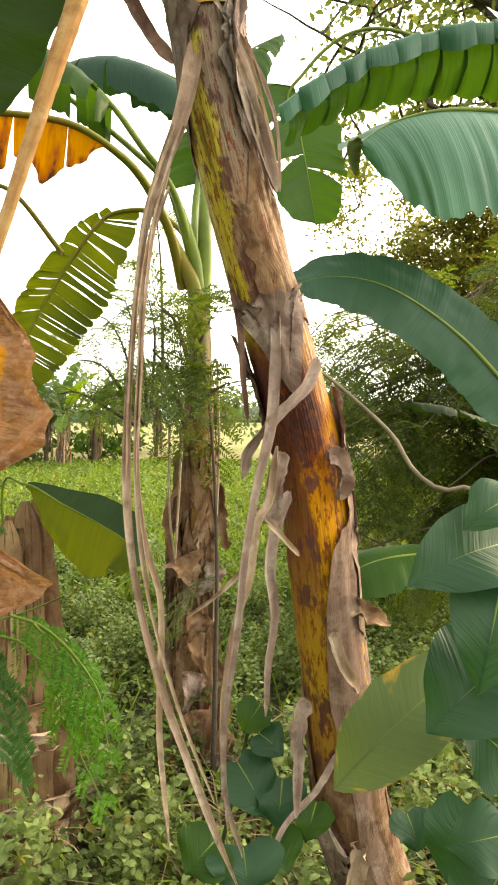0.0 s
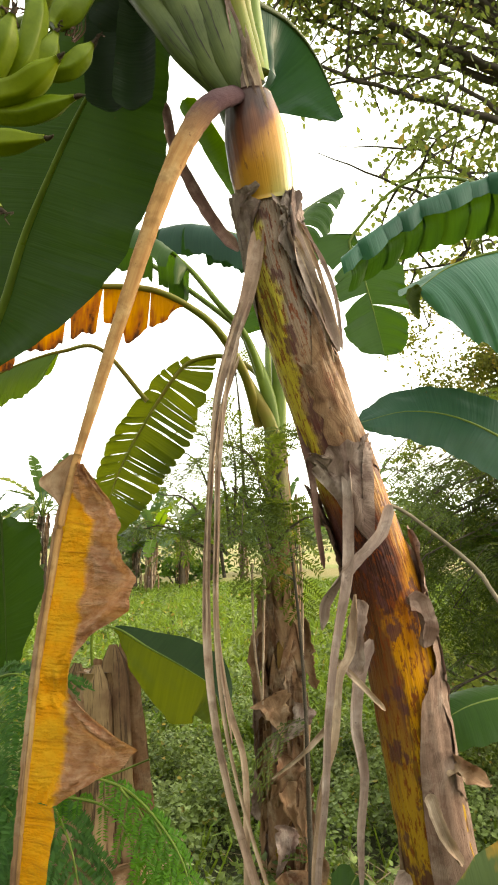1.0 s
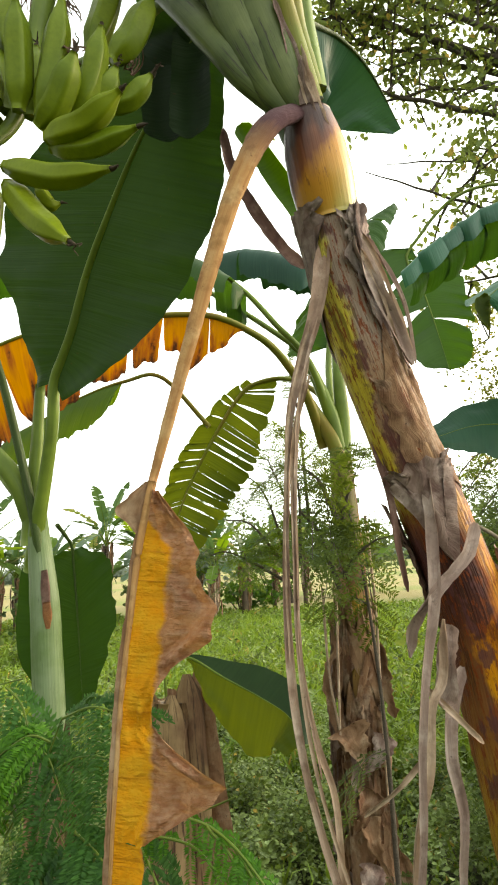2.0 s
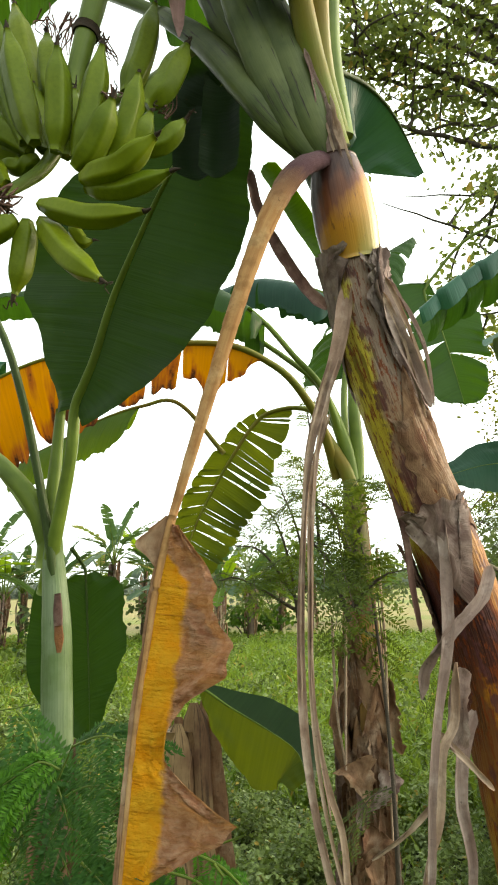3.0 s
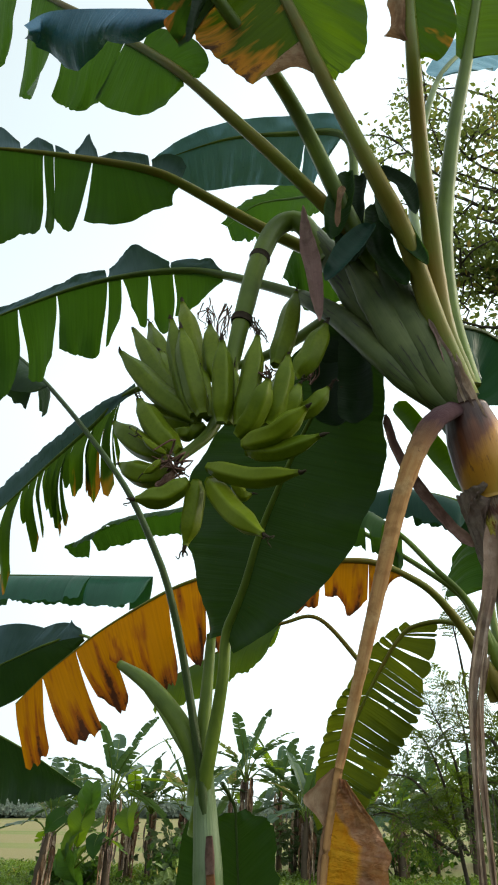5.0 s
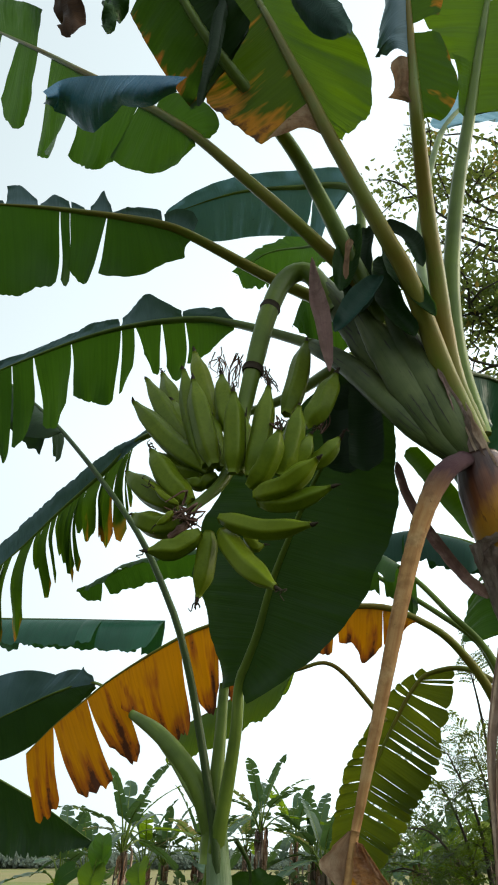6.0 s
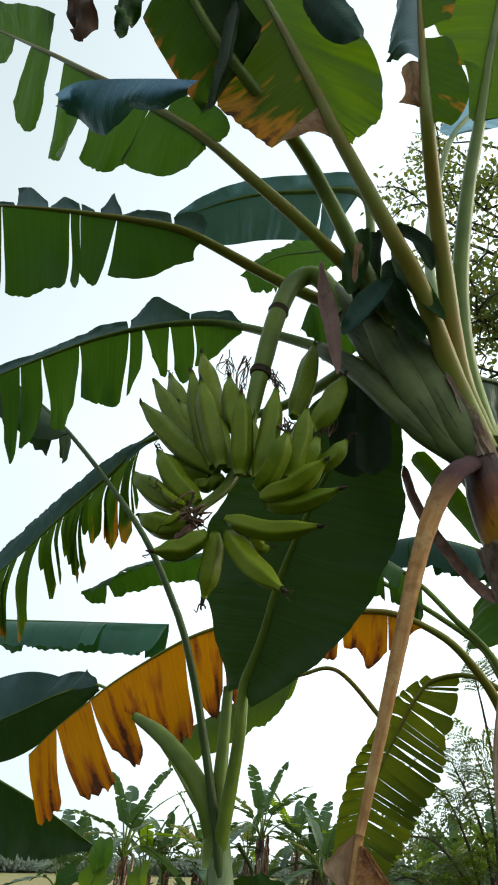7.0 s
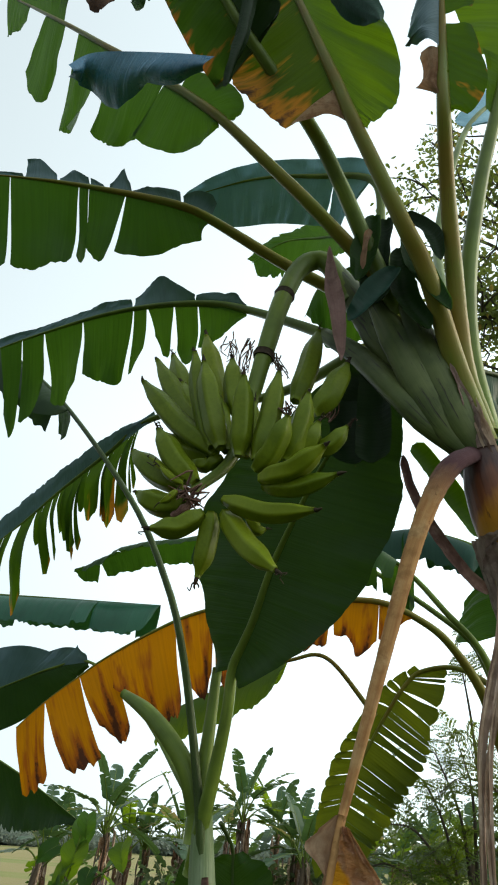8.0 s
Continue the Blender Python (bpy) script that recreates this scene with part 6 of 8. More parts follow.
for k in range(26):
    z = r.uniform(0.25, 1.15) if k > 14 else r.uniform(0.3, 1.7)
    a = r.uniform(-0.3, 3.4)
    o = np.array((-0.3 + 0.09 * math.cos(a), 3.22 - 0.09 * math.sin(a), z))
    out = np.array((math.cos(a), -math.sin(a), 0.0))
    pts = [o, o + out * 0.03 + (0, 0, -0.05), o + out * r.uniform(0.02, 0.1) + (0, 0, -0.18), o + out * r.uniform(0.0, 0.08) + (0, 0, -r.uniform(0.3, 0.6))]
    part("dry_strip", ribbon(pts, r.uniform(0.03, 0.08) * (1.5 if k > 14 else 1.0), r.uniform(-60, 60), 0.5, 420 + k, 24, (0.8, r.uniform(0.2, 0.9)), 0.3).mesh("dry_strip", (DRY_SHEATH, DRY_LEAF, MOTTLED)[k % 3]), second, "curled dead leaf strip")
# folded triangular flaps of dead leaf down its front
for k, (pts, wide) in enumerate((([(-0.365, 3.060, 1.068), (-0.326, 3.020, 0.998), (-0.301, 3.030, 0.895)], 0.16), ([(-0.201, 3.060, 1.031), (-0.232, 3.030, 0.959), (-0.318, 3.030, 0.877)], 0.1), ([(-0.270, 3.060, 0.813), (-0.311, 3.020, 0.746), (-0.370, 3.040, 0.651)], 0.13), ([(-0.302, 3.050, 0.726), (-0.280, 3.020, 0.608), (-0.230, 3.040, 0.489)], 0.08),
                                  ([(-0.301, 3.050, 0.548), (-0.320, 3.000, 0.439), (-0.355, 3.020, 0.356)], 0.12), ([(-0.315, 3.030, 0.378), (-0.281, 3.000, 0.241), (-0.294, 3.020, 0.058)], 0.17), ([(-0.195, 3.030, 0.305), (-0.225, 3.000, 0.217), (-0.277, 3.020, 0.133)], 0.13), ([(-0.169, 3.020, 0.209), (-0.191, 2.990, 0.111), (-0.243, 3.010, 0.026)], 0.13), ([(-0.413, 3.040, 0.297), (-0.427, 3.000, 0.189), (-0.413, 3.020, 0.031)], 0.1))):
    part("dry_leaf", ribbon(pts, wide, 25 * (-1) ** k, 0.45, 470 + k, 22, (1.1, 0.8, 0.4, 0.05), 0.2).mesh("dry_flap", (DRY_LEAF, DRY_SHEATH, MOTTLED)[k % 3]), second, "folded flap of dead leaf")
for k, pts in enumerate(([(-0.205, 3.050, 1.963), (-0.194, 3.030, 1.547), (-0.209, 3.050, 1.161), (-0.222, 3.100, 0.766)], [(-0.360, 3.050, 1.702), (-0.375, 3.040, 1.392), (-0.396, 3.060, 1.030)], [(-0.432, 3.100, 1.653), (-0.427, 3.080, 1.286), (-0.393, 3.080, 1.001)])):
    b = Build()
    b.tube(spline(pts, 24), [0.007, 0.006, 0.005], 6, wobble=0.06)
    part("dry_strip", b.mesh("cord", DRY_STRIP), second, "thin hanging dry stalk")


# ---------------------------------------------------------------- ground
def ground_material():
    s = Shade("ground_soil_and_grass")
    ob = s.coords("Object")
    big, mid, fine = s.noise(ob, 0.12, 4.0), s.noise(ob, 1.6, 5.0), s.noise(ob, 30.0, 5.0, 0.7)
    far = s.ramp(s.math("ADD", s.node("SeparateXYZ", Vector=ob).outputs[1], s.math("MULTIPLY", big, 8.0)), 18.0, 25.0)
    bands = s.noise(s.scaled(ob, 0.012, 0.11, 1.0), 1.0, 4.0, 0.6)
    near = s.mix(s.ramp(mid, 0.35, 0.65), (0.028, 0.035, 0.012), (0.06, 0.065, 0.024))
    near = s.mix(s.ramp(fine, 0.45, 0.7, 0.0, 0.7), near, (0.05, 0.035, 0.02))
    field = s.mix(s.ramp(big, 0.35, 0.65), (0.24, 0.24, 0.085), (0.16, 0.21, 0.055))
    field = s.mix(s.ramp(bands, 0.46, 0.56), field, (0.28, 0.235, 0.11))
    field = s.mix(s.ramp(fine, 0.4, 0.7, 0.0, 0.4), field, (0.2, 0.2, 0.05))
    return s.finish(s.mix(far, near, field), 0.9, s.bump(fine, 0.8, 0.05), spec=0.2)


nx = np.concatenate((-np.geomspace(900, 12, 16), np.linspace(-11, 11, 60), np.geomspace(12, 900, 16)))
ny = np.concatenate((-np.geomspace(400, 4, 10), np.linspace(-3.5, 14, 50), np.geomspace(15, 1500, 24)))
gx, gy = np.meshgrid(nx, ny)
def rise(y):
    """The land climbs gently from the weeds to the far side of the field."""
    return 0.08 * np.clip(np.minimum(y, 110.0) - 5.0, 0.0, None)


gz = np.array([[rise(y) + (0.05 * noise.noise(Vector((x * 0.6, y * 0.6, 0))) + 0.03 * noise.noise(Vector((x * 2.1, y * 2.1, 3))) if abs(x) < 14 and -5 < y < 18 else 0.0) for x, y in zip(ra, rb)] for ra, rb in zip(gx, gy)])
b = Build()
b.grid(np.stack((gx, gy, gz), 2), np.stack((gx, gy), 2))
lone("ground", b.mesh("ground", ground_material()), "weedy ground running out to a dry yellow field", "ground", kind="structure")

# weeds: low herbs near by, thinner further off
r = np.random.default_rng(21)


def herb_places(n, x0, x1, y0, y1, height, clump):
    cx, cy = r.uniform(x0, x1, n // clump + 1), y0 + (y1 - y0) * r.uniform(0, 1, n // clump + 1) ** 1.3
    tall = r.uniform(0.3, 1.0, n // clump + 1) * height
    k = r.integers(0, len(cx), n)
    h = r.uniform(0.05, 1.0, n)
    wide = 0.13 * (1.1 - 0.5 * h)
    return np.stack((cx[k] + r.normal(0, 1, n) * wide, cy[k] + r.normal(0, 1, n) * wide, h * tall[k]), 1)


def herb_domes(n, count, x0, x1, y0, y1):
    """Leaves over small rounded bushes of differing height, with gaps between the bushes."""
    cx, cy = r.uniform(x0, x1, count), y0 + (y1 - y0) * r.uniform(0, 1, count) ** 1.25
    tall, wide = r.uniform(0.14, 0.5, count), r.uniform(0.1, 0.26, count)
    k = r.choice(count, n, p=wide ** 2 / np.sum(wide ** 2))
    a, h = r.uniform(0, 2 * math.pi, n), r.uniform(0.0, 1.0, n) ** 0.7
    out = np.sqrt(np.clip(1 - h * h, 0, 1)) * wide[k] * r.uniform(0.55, 1.12, n)
    return np.stack((cx[k] + np.cos(a) * out + r.normal(0, 0.02, n), cy[k] + np.sin(a) * out + r.normal(0, 0.02, n), h * tall[k] * r.uniform(0.75, 1.1, n)), 1)


v, f = gather([scatter_leaves(herb_domes(120000, 480, -3.2, 2.6, 1.75, 7.5), 0.025, 31, 0.5, 1.5, 0.5, fine=True),
               scatter_leaves(herb_places(16000, -3.2, 2.6, 2.0, 7.0, 0.16, 40), 0.022, 35, 0.5, 1.6, 0.5),
               scatter_leaves(herb_domes(40000, 260, -8.5, -3.0, 2.2, 9.0), 0.045, 36, 0.5, 1.5, 0.5),
               scatter_leaves(herb_places(16000, 0.1, 2.4, 1.8, 3.6, 0.3, 40), 0.022, 32, 0.5, 1.7, 0.5),
               scatter_leaves(herb_places(80000, -20.0, 8.0, 6.5, 21.0, 0.42, 30), 0.06, 33, 0.5, 1.5, 0.5),
               scatter_leaves(herb_places(30000, -6.0, 5.0, -4.0, 2.1, 0.22, 40), 0.03, 34, 0.5, 1.5, 0.5)])
v[:, 2] += rise(v[:, 1])
lone("weeds", soup("weeds", v, f, HERB_LEAF), "dense low green weeds with small oval leaves", "weeds", kind="stuff")


def blades(n, x0, x1, y0, y1, low, high, seed, lean=0.4, wide=0.007):
    q = np.random.default_rng(seed)
    p = np.stack((q.uniform(x0, x1, n), y0 + (y1 - y0) * q.uniform(0, 1, n) ** 1.4, np.zeros(n)), 1)
    h = q.uniform(low, high, (n, 1))
    d = np.concatenate((q.normal(0, lean, (n, 2)), np.ones((n, 1))), 1) * h
    bend = np.concatenate((q.normal(0, 0.3, (n, 2)), -np.full((n, 1), 0.25)), 1) * h
    s = unit(np.concatenate((q.normal(0, 1, (n, 2)), np.zeros((n, 1))), 1)) * wide * (1 + p[:, 1:2] * 0.12)
    v = np.stack((p - s, p + s, p + d * 0.6 - s * 0.7, p + d * 0.6 + s * 0.7, p + d + bend), 1).reshape(-1, 3)
    i = np.arange(n)[:, None] * 5
    return v, np.concatenate((i + (0, 1, 3), i + (0, 3, 2), i + (2, 3, 4)), 1).reshape(-1, 3)


v, f = gather([blades(16000, -8.0, 7.0, -6.0, 2.4, 0.08, 0.3, 44), blades(3000, -3.5, 3.0, 2.3, 9.0, 0.1, 0.4, 41), blades(70000, -22.0, 9.0, 6.0, 22.0, 0.2, 0.5, 42, 0.3, 0.01)])
v[:, 2] += rise(v[:, 1])
lone("grass", soup("grass", v, f, GRASS), "tufts of long green grass among the weeds", "grass", kind="stuff")
v, f = blades(2200, -0.3, 2.4, 1.9, 3.4, 0.08, 0.35, 43, 1.6, 0.004)
lone("straw", soup("straw", v, f, plain_material("straw", (0.34, 0.26, 0.15), (0.24, 0.17, 0.1), 12.0, 0.85)), "dry straw and dead stalks lying in the weeds", "straw", kind="stuff")


# ---------------------------------------------------------------- far plants
def small_banana(name, seed, tall, leaves, place, label, dead=2, mat=None):
    """A banana plant seen from afar."""
    q = np.random.default_rng(seed)
    t = thing(name, (0, 0, 0), label, "banana plant", "banana plants across the field")
    b = Build()
    top = np.array((q.normal(0, 0.08), q.normal(0, 0.08), tall))
    b.tube(spline([(0, 0, -0.05), (top[0] * 0.3, top[1] * 0.3, tall * 0.5), top], 16), [0.11, 0.085, 0.055], 10, 1.0, (0, -1, 0), wobble=0.12)
    part("pseudostem", b.mesh("far_stem", FAR_TRUNK), t)
    for k in range(leaves):
        a = 6.28 * k * 0.382 + q.normal(0, 0.2)
        e = 1.35 - 1.5 * k / leaves + q.normal(0, 0.1)
        flat = np.array((math.cos(a), math.sin(a), 0.0))
        out = flat * math.cos(e) + np.array((0, 0, math.sin(e)))
        long = q.uniform(1.7, 2.3) * (tall / 2.4) ** 0.5
        sag = 0.12 + 0.3 * math.cos(e)
        p = [top + out * x * long + (0, 0, -sag * long * x ** 2.2) + flat * 0.12 * long * x ** 2 for x in (0.22, 0.5, 0.78, 1.0)]
        banana_leaf(t, [tuple(top - (0, 0, 0.3))], [tuple(x) for x in p], q.uniform(0.17, 0.24), seed * 40 + k, mat or (FAR_BLADE, FAR_BLADE, FAR_BLADE, LEAF_PALE, FAR_WORN)[k % 5], STALK, tuple(np.array((0, 0, 0.75)) - flat * 0.6), r0=0.025, tears=int(q.integers(3, 11)), droop=0.2, lift=14.0, jitter=7.0, res=22.0, rows=5, gap=0.2, taper=0.6)
    for k in range(12 + 2 * dead):
        a = q.uniform(0, 6.28)
        out = np.array((math.cos(a), math.sin(a), 0))
        o = np.array((top[0], top[1], 0.0)) * 0.8 + (0, 0, tall * q.uniform(0.4, 0.98)) + out * 0.07
        w = q.uniform(0.02, 0.12)
        part("dead_leaf", ribbon([o, o + out * w + (0, 0, 0.03), o + out * w * 1.3 + (0, 0, -0.3), o + out * w + (0, 0, -q.uniform(0.4, 1.0))], q.uniform(0.05, 0.11), q.uniform(-120, 120), 0.9, seed + k, 12, (0.4, 1.0, 0.8, 0.2), 0.5).mesh("dead_leaf", (DRY_SHEATH, DRY_STRIP, DRY_LEAF, MOTTLED)[k % 4]), t, "dead brown hanging leaf")
    t.matrix_basis = place
    return t


palm_a = small_banana("banana_plant", 61, 2.4, 13, pose(-11.1, 15.0, rise(15.0)), "distant banana plant with split leaves", 5)
palm_b = small_banana("banana_plant", 62, 2.9, 12, pose(-9.84, 20.0, rise(20.0)), "distant banana plant with dead leaves hanging", 9)
palm_c = small_banana("banana_plant", 63, 1.7, 9, pose(-11.9, 13.5, rise(13.5)), "low distant banana plant at the field edge", 6)
for src, x, y, turn, size in ((palm_c, -13.6, 17.0, 140, 1.0), (palm_c, -12.7, 18.0, 250, 1.1), (palm_a, -12.6, 19.0, 40, 0.85), (palm_c, -11.0, 18.5, 70, 1.2), (palm_b, -11.5, 22.0, 70, 0.8), (palm_a, -10.2, 23.0, 200, 1.05), (palm_c, -8.9, 21.0, 300, 1.2), (palm_a, -6.9, 22.0, 310, 0.85), (palm_c, -5.6, 21.0, 30, 1.1),
                              (palm_b, -5.1, 23.0, 110, 0.75), (palm_c, -7.9, 19.5, 15, 1.1), (palm_a, -7.2, 21.0, 120, 0.8), (palm_c, -6.4, 20.0, 260, 1.0), (palm_a, -4.0, 23.0, 80, 0.9), (palm_b, -2.4, 24.0, 330, 0.8), (palm_c, 0.4, 23.0, 200, 1.3)):
    copy_thing(src, pose(x, y, rise(y), 0, 0, turn) @ Matrix.Diagonal((size, size, size, 1)))


def bush(name, seed, place, wide, tall, leaf, n, mat, label, category="bush", group="bushes"):
    place = tuple(float(x) for x in place)
    q = np.random.default_rng(seed)
    t = thing(name, place, label, category, group)
    b = Build()
    ends = []
    for k in range(7):
        a, e = q.uniform(0, 6.28), q.uniform(0.5, 1.3)
        z = np.array((math.cos(a) * wide * 0.6 * math.cos(e) * 1.6, math.sin(a) * wide * 0.6 * math.cos(e) * 1.6, tall * q.uniform(0.5, 0.95)))
        b.tube(spline([np.zeros(3), z * (0.4, 0.4, 0.55) + q.normal(0, 0.05, 3), z], 8) + np.array(place), [0.035, 0.02, 0.008], 6)
        ends += [z, z * 0.75]
    part("stem", b.mesh("bush_stems", BARK), t)
    ends = np.array(ends)
    k = q.integers(0, len(ends), n)
    p = ends[k] + q.normal(0, 1, (n, 3)) * (wide * 0.27, wide * 0.27, tall * 0.16)
    p[:, 2] = np.abs(p[:, 2]) + 0.03
    v, f = scatter_leaves(p + np.array(place), leaf, seed, 0.7, 1.7, 0.25, fine=True)
    part("crown", soup("bush_leaves", v, f, mat), t)
    return t


bush("shrub", 71, (-4.929, 6.0, rise(6.0)), 0.6, 0.8, 0.07, 420, WEED_LEAF, "leafy green shrub at the edge of the weeds")
bush("shrub", 72, (-7.4, 13.0, rise(13.0)), 1.0, 0.9, 0.1, 800, HERB_LEAF, "leafy green shrub at the edge of the weeds")
for k, (x, y, w, h) in enumerate(((-9.6, 16.5, 1.0, 1.0), (-10.4, 17.5, 1.1, 1.3), (-12.4, 15.5, 0.8, 0.8), (-8.6, 21.5, 1.2, 1.2), (-6.2, 22.5, 1.4, 1.0), (-9.3, 22.5, 1.3, 1.6))):
    bush("shrub", 180 + k, (x, y, rise(y)), w, h, 0.12, 700, (WEED_LEAF, FAR_LEAF)[k % 2], "leafy shrub among the distant banana plants")
for k, (x, y, w, h) in enumerate(((-3.0, 30.0, 2.4, 2.6), (-6.6, 29.0, 2.4, 3.2), (-10.6, 29.0, 2.4, 3.0), (1.0, 26.0, 3.0, 3.2))):
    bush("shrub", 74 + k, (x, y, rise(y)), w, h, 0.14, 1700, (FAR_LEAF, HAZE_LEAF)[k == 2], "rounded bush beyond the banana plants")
bush("shrub", 190, (1.6, 6.6, rise(6.6)), 1.3, 0.9, 0.06, 550, TREE_LEAF, "dense dark green bush behind the feathery leaves")
bush("shrub", 191, (3.0, 6.8, rise(6.8)), 1.5, 0.9, 0.06, 550, TREE_LEAF, "dense dark green bush behind the feathery leaves")

# far tree line beyond the field
q = np.random.default_rng(80)
pieces = []
for k in range(70):
    x, y = q.uniform(-130, 60), q.uniform(100, 125)
    tall, wide = q.uniform(1.8, 3.6), q.uniform(5, 10)
    p = np.array((x, y, tall * 0.4)) + q.normal(0, 1, (1700, 3)) * (wide * 0.5, wide * 0.5, tall * 0.22)
    p[:, 2] = np.abs(p[:, 2]) + rise(y)
    pieces.append(scatter_leaves(p, 0.45, 800 + k, 0.8, 1.3, 0.2))
v, f = gather(pieces)
lone("far_woods", soup("far_woods", v, f, HAZE_LEAF), "line of trees beyond the field, tinted pale for haze", "woods", kind="stuff")


# ---------------------------------------------------------------- trees
def tree(name, seed, base, trunk, limbs, r0, leaf, per, mat, label, spread=0.5, twig=0.9):
    """trunk and limbs: places; each limb sends out twigs with leaves all along its outer part."""
    q = np.random.default_rng(seed)
    t = thing(name, base, label, "tree", "trees behind the plants")
    b = Build()
    b.tube(spline(trunk, 24), [r0, r0 * 0.8, r0 * 0.5], 12, wobble=0.04)
    part("trunk", b.mesh("trunk", BARK), t)
    spots = []
    for limb in limbs:
        b = Build()
        c = spline(limb, 30)
        c[2:-1] += q.normal(0, 0.012, (27, 3))
        b.tube(c, [r0 * 0.36, r0 * 0.2, r0 * 0.1, r0 * 0.02], 7, wobble=0.05)
        for k in range(14):
            o = c[int(q.uniform(6, 29))]
            d = unit(q.normal(0, 1, 3) + (0, 0, 0.15)) * twig * q.uniform(0.5, 1.3)
            e = spline([o, o + d * 0.5 + q.normal(0, 0.06, 3), o + d - (0, 0, 0.12 * twig)], 8)
            b.tube(e, [r0 * 0.07, r0 * 0.03], 5)
            w = q.uniform(0.35, 1.0, per)
            i = np.minimum(7, (w * 7).astype(int))
            spots.append(e[i] + q.normal(0, 1, (per, 3)) * spread * np.array((0.23, 0.23, 0.18)))
        part("limb", b.mesh("limb", BARK), t)
    v, f = scatter_leaves(np.vstack(spots), leaf, seed, 0.8, 1.9, 0.1, fine=True)
    part("crown", soup("leaves", v, f, mat), t)
    return t


tree("tree", 91, (5.6, 8.6, 0.0), [(5.6, 8.6, -0.1), (5.3, 8.4, 2.5), (5.0, 8.2, 5.0), (4.9, 8.0, 7.5)],
     [[(5.1, 8.2, 4.6)] + [(2.225, 8.000, 8.393), (1.226, 7.800, 8.086), (0.044, 7.500, 7.948)], [(5.1, 8.2, 4.0)] + [(2.031, 7.800, 7.526), (0.844, 7.600, 7.981), (-0.068, 7.500, 8.661)], [(5.2, 8.3, 3.8)] + [(2.028, 8.000, 6.440), (0.996, 7.800, 6.982), (0.133, 7.600, 7.008)],
      [(5.2, 8.3, 3.6)] + [(1.443, 7.600, 5.956), (0.519, 7.400, 6.416), (-0.147, 7.200, 6.686)], [(5.0, 8.2, 5.5)] + [(2.087, 7.800, 8.806), (0.972, 7.500, 8.815), (0.262, 7.300, 9.105)], [(5.0, 8.2, 6.0)] + [(2.463, 7.500, 9.569), (1.442, 7.200, 9.627), (0.676, 7.000, 9.919)],
      [(5.0, 8.2, 6.2)] + [(0.206, 7.500, 11.135), (-0.212, 7.200, 11.627), (-0.585, 7.000, 12.974)], [(5.0, 8.2, 6.5)] + [(0.063, 7.200, 9.480), (-0.305, 7.000, 8.958), (-0.577, 6.800, 8.425)], [(5.0, 8.2, 6.4)] + [(-0.020, 7.500, 8.843), (-0.387, 7.400, 8.443), (-0.622, 7.300, 7.801)], [(4.9, 8.0, 7.3)] + [(0.522, 7.600, 12.545), (0.057, 7.400, 13.119), (-0.934, 7.200, 14.333)],
      [(5.0, 8.2, 6.6)] + [(0.134, 7.300, 10.492), (-0.422, 7.100, 11.307), (-1.195, 6.900, 12.885)], [(5.0, 8.2, 6.3)] + [(-0.090, 7.300, 9.159), (-0.279, 7.100, 9.798), (-0.547, 6.900, 10.678)], [(5.0, 8.2, 6.1)] + [(-0.198, 7.300, 8.067), (-0.232, 7.100, 8.560), (-0.266, 6.900, 9.078)], [(4.9, 8.0, 7.3)] + [(0.719, 7.400, 13.197), (0.075, 7.200, 13.658), (-0.757, 7.000, 14.392)], [(4.9, 8.0, 7.1)] + [(0.397, 7.400, 11.356), (0.245, 7.200, 12.158), (-0.100, 7.000, 12.808)], [(5.0, 8.2, 6.8)] + [(0.227, 7.400, 10.140), (0.075, 7.200, 10.547), (0.043, 7.000, 11.203)], [(5.0, 8.2, 6.4)] + [(0.094, 7.200, 8.976), (-0.011, 7.100, 9.410), (-0.064, 7.000, 9.973)],
      [(5.2, 8.3, 3.4)] + [(2.263, 8.400, 5.918), (1.480, 8.200, 5.503), (0.393, 8.000, 5.446)]],
     0.3, 0.055, 64, TREE_LEAF, "tall tree with thin bare limbs and scattered small leaves", 0.85)
tree("tree", 92, (4.2, 10.5, 0.0), [(4.2, 10.5, -0.1), (4.0, 10.3, 1.8), (3.7, 10.2, 3.2), (3.6, 10.2, 4.4)],
     [[(3.8, 10.2, 2.8)] + [(3.036, 9.800, 4.761), (2.142, 9.500, 4.913), (1.148, 9.300, 5.173)], [(3.9, 10.2, 2.4)] + [(3.195, 9.800, 4.003), (2.485, 9.600, 4.120), (1.640, 9.400, 4.638)], [(3.9, 10.2, 2.2)] + [(2.996, 9.700, 3.315), (1.975, 9.500, 3.361), (0.988, 9.300, 3.565)],
      [(3.9, 10.3, 2.0)] + [(3.152, 9.700, 2.490), (2.291, 9.500, 2.469), (1.303, 9.300, 2.607)], [(3.9, 10.2, 3.0)] + [(3.254, 9.700, 5.227), (2.493, 9.600, 5.528), (1.784, 9.300, 5.651)], [(3.9, 10.3, 1.8)] + [(3.065, 9.700, 1.669), (2.128, 9.500, 1.743), (1.301, 9.300, 1.815)], [(3.8, 10.2, 2.9)] + [(3.3, 9.700, 4.5), (2.9, 9.5, 4.75), (2.35, 9.4, 4.7)], [(3.8, 10.2, 2.9)] + [(3.0, 9.700, 4.2), (2.2, 9.5, 4.4), (1.5, 9.4, 4.3)], [(3.9, 10.2, 2.6)] + [(3.1, 9.700, 3.8), (2.3, 9.5, 4.0), (1.35, 9.4, 3.95)], [(3.9, 10.3, 1.5)] + [(3.142, 9.700, 1.098), (2.444, 9.500, 1.183), (1.710, 9.400, 1.262)]],
     0.16, 0.036, 270, TREE_WARM, "bushy tree with yellow-green leaves", 0.6, 0.8)


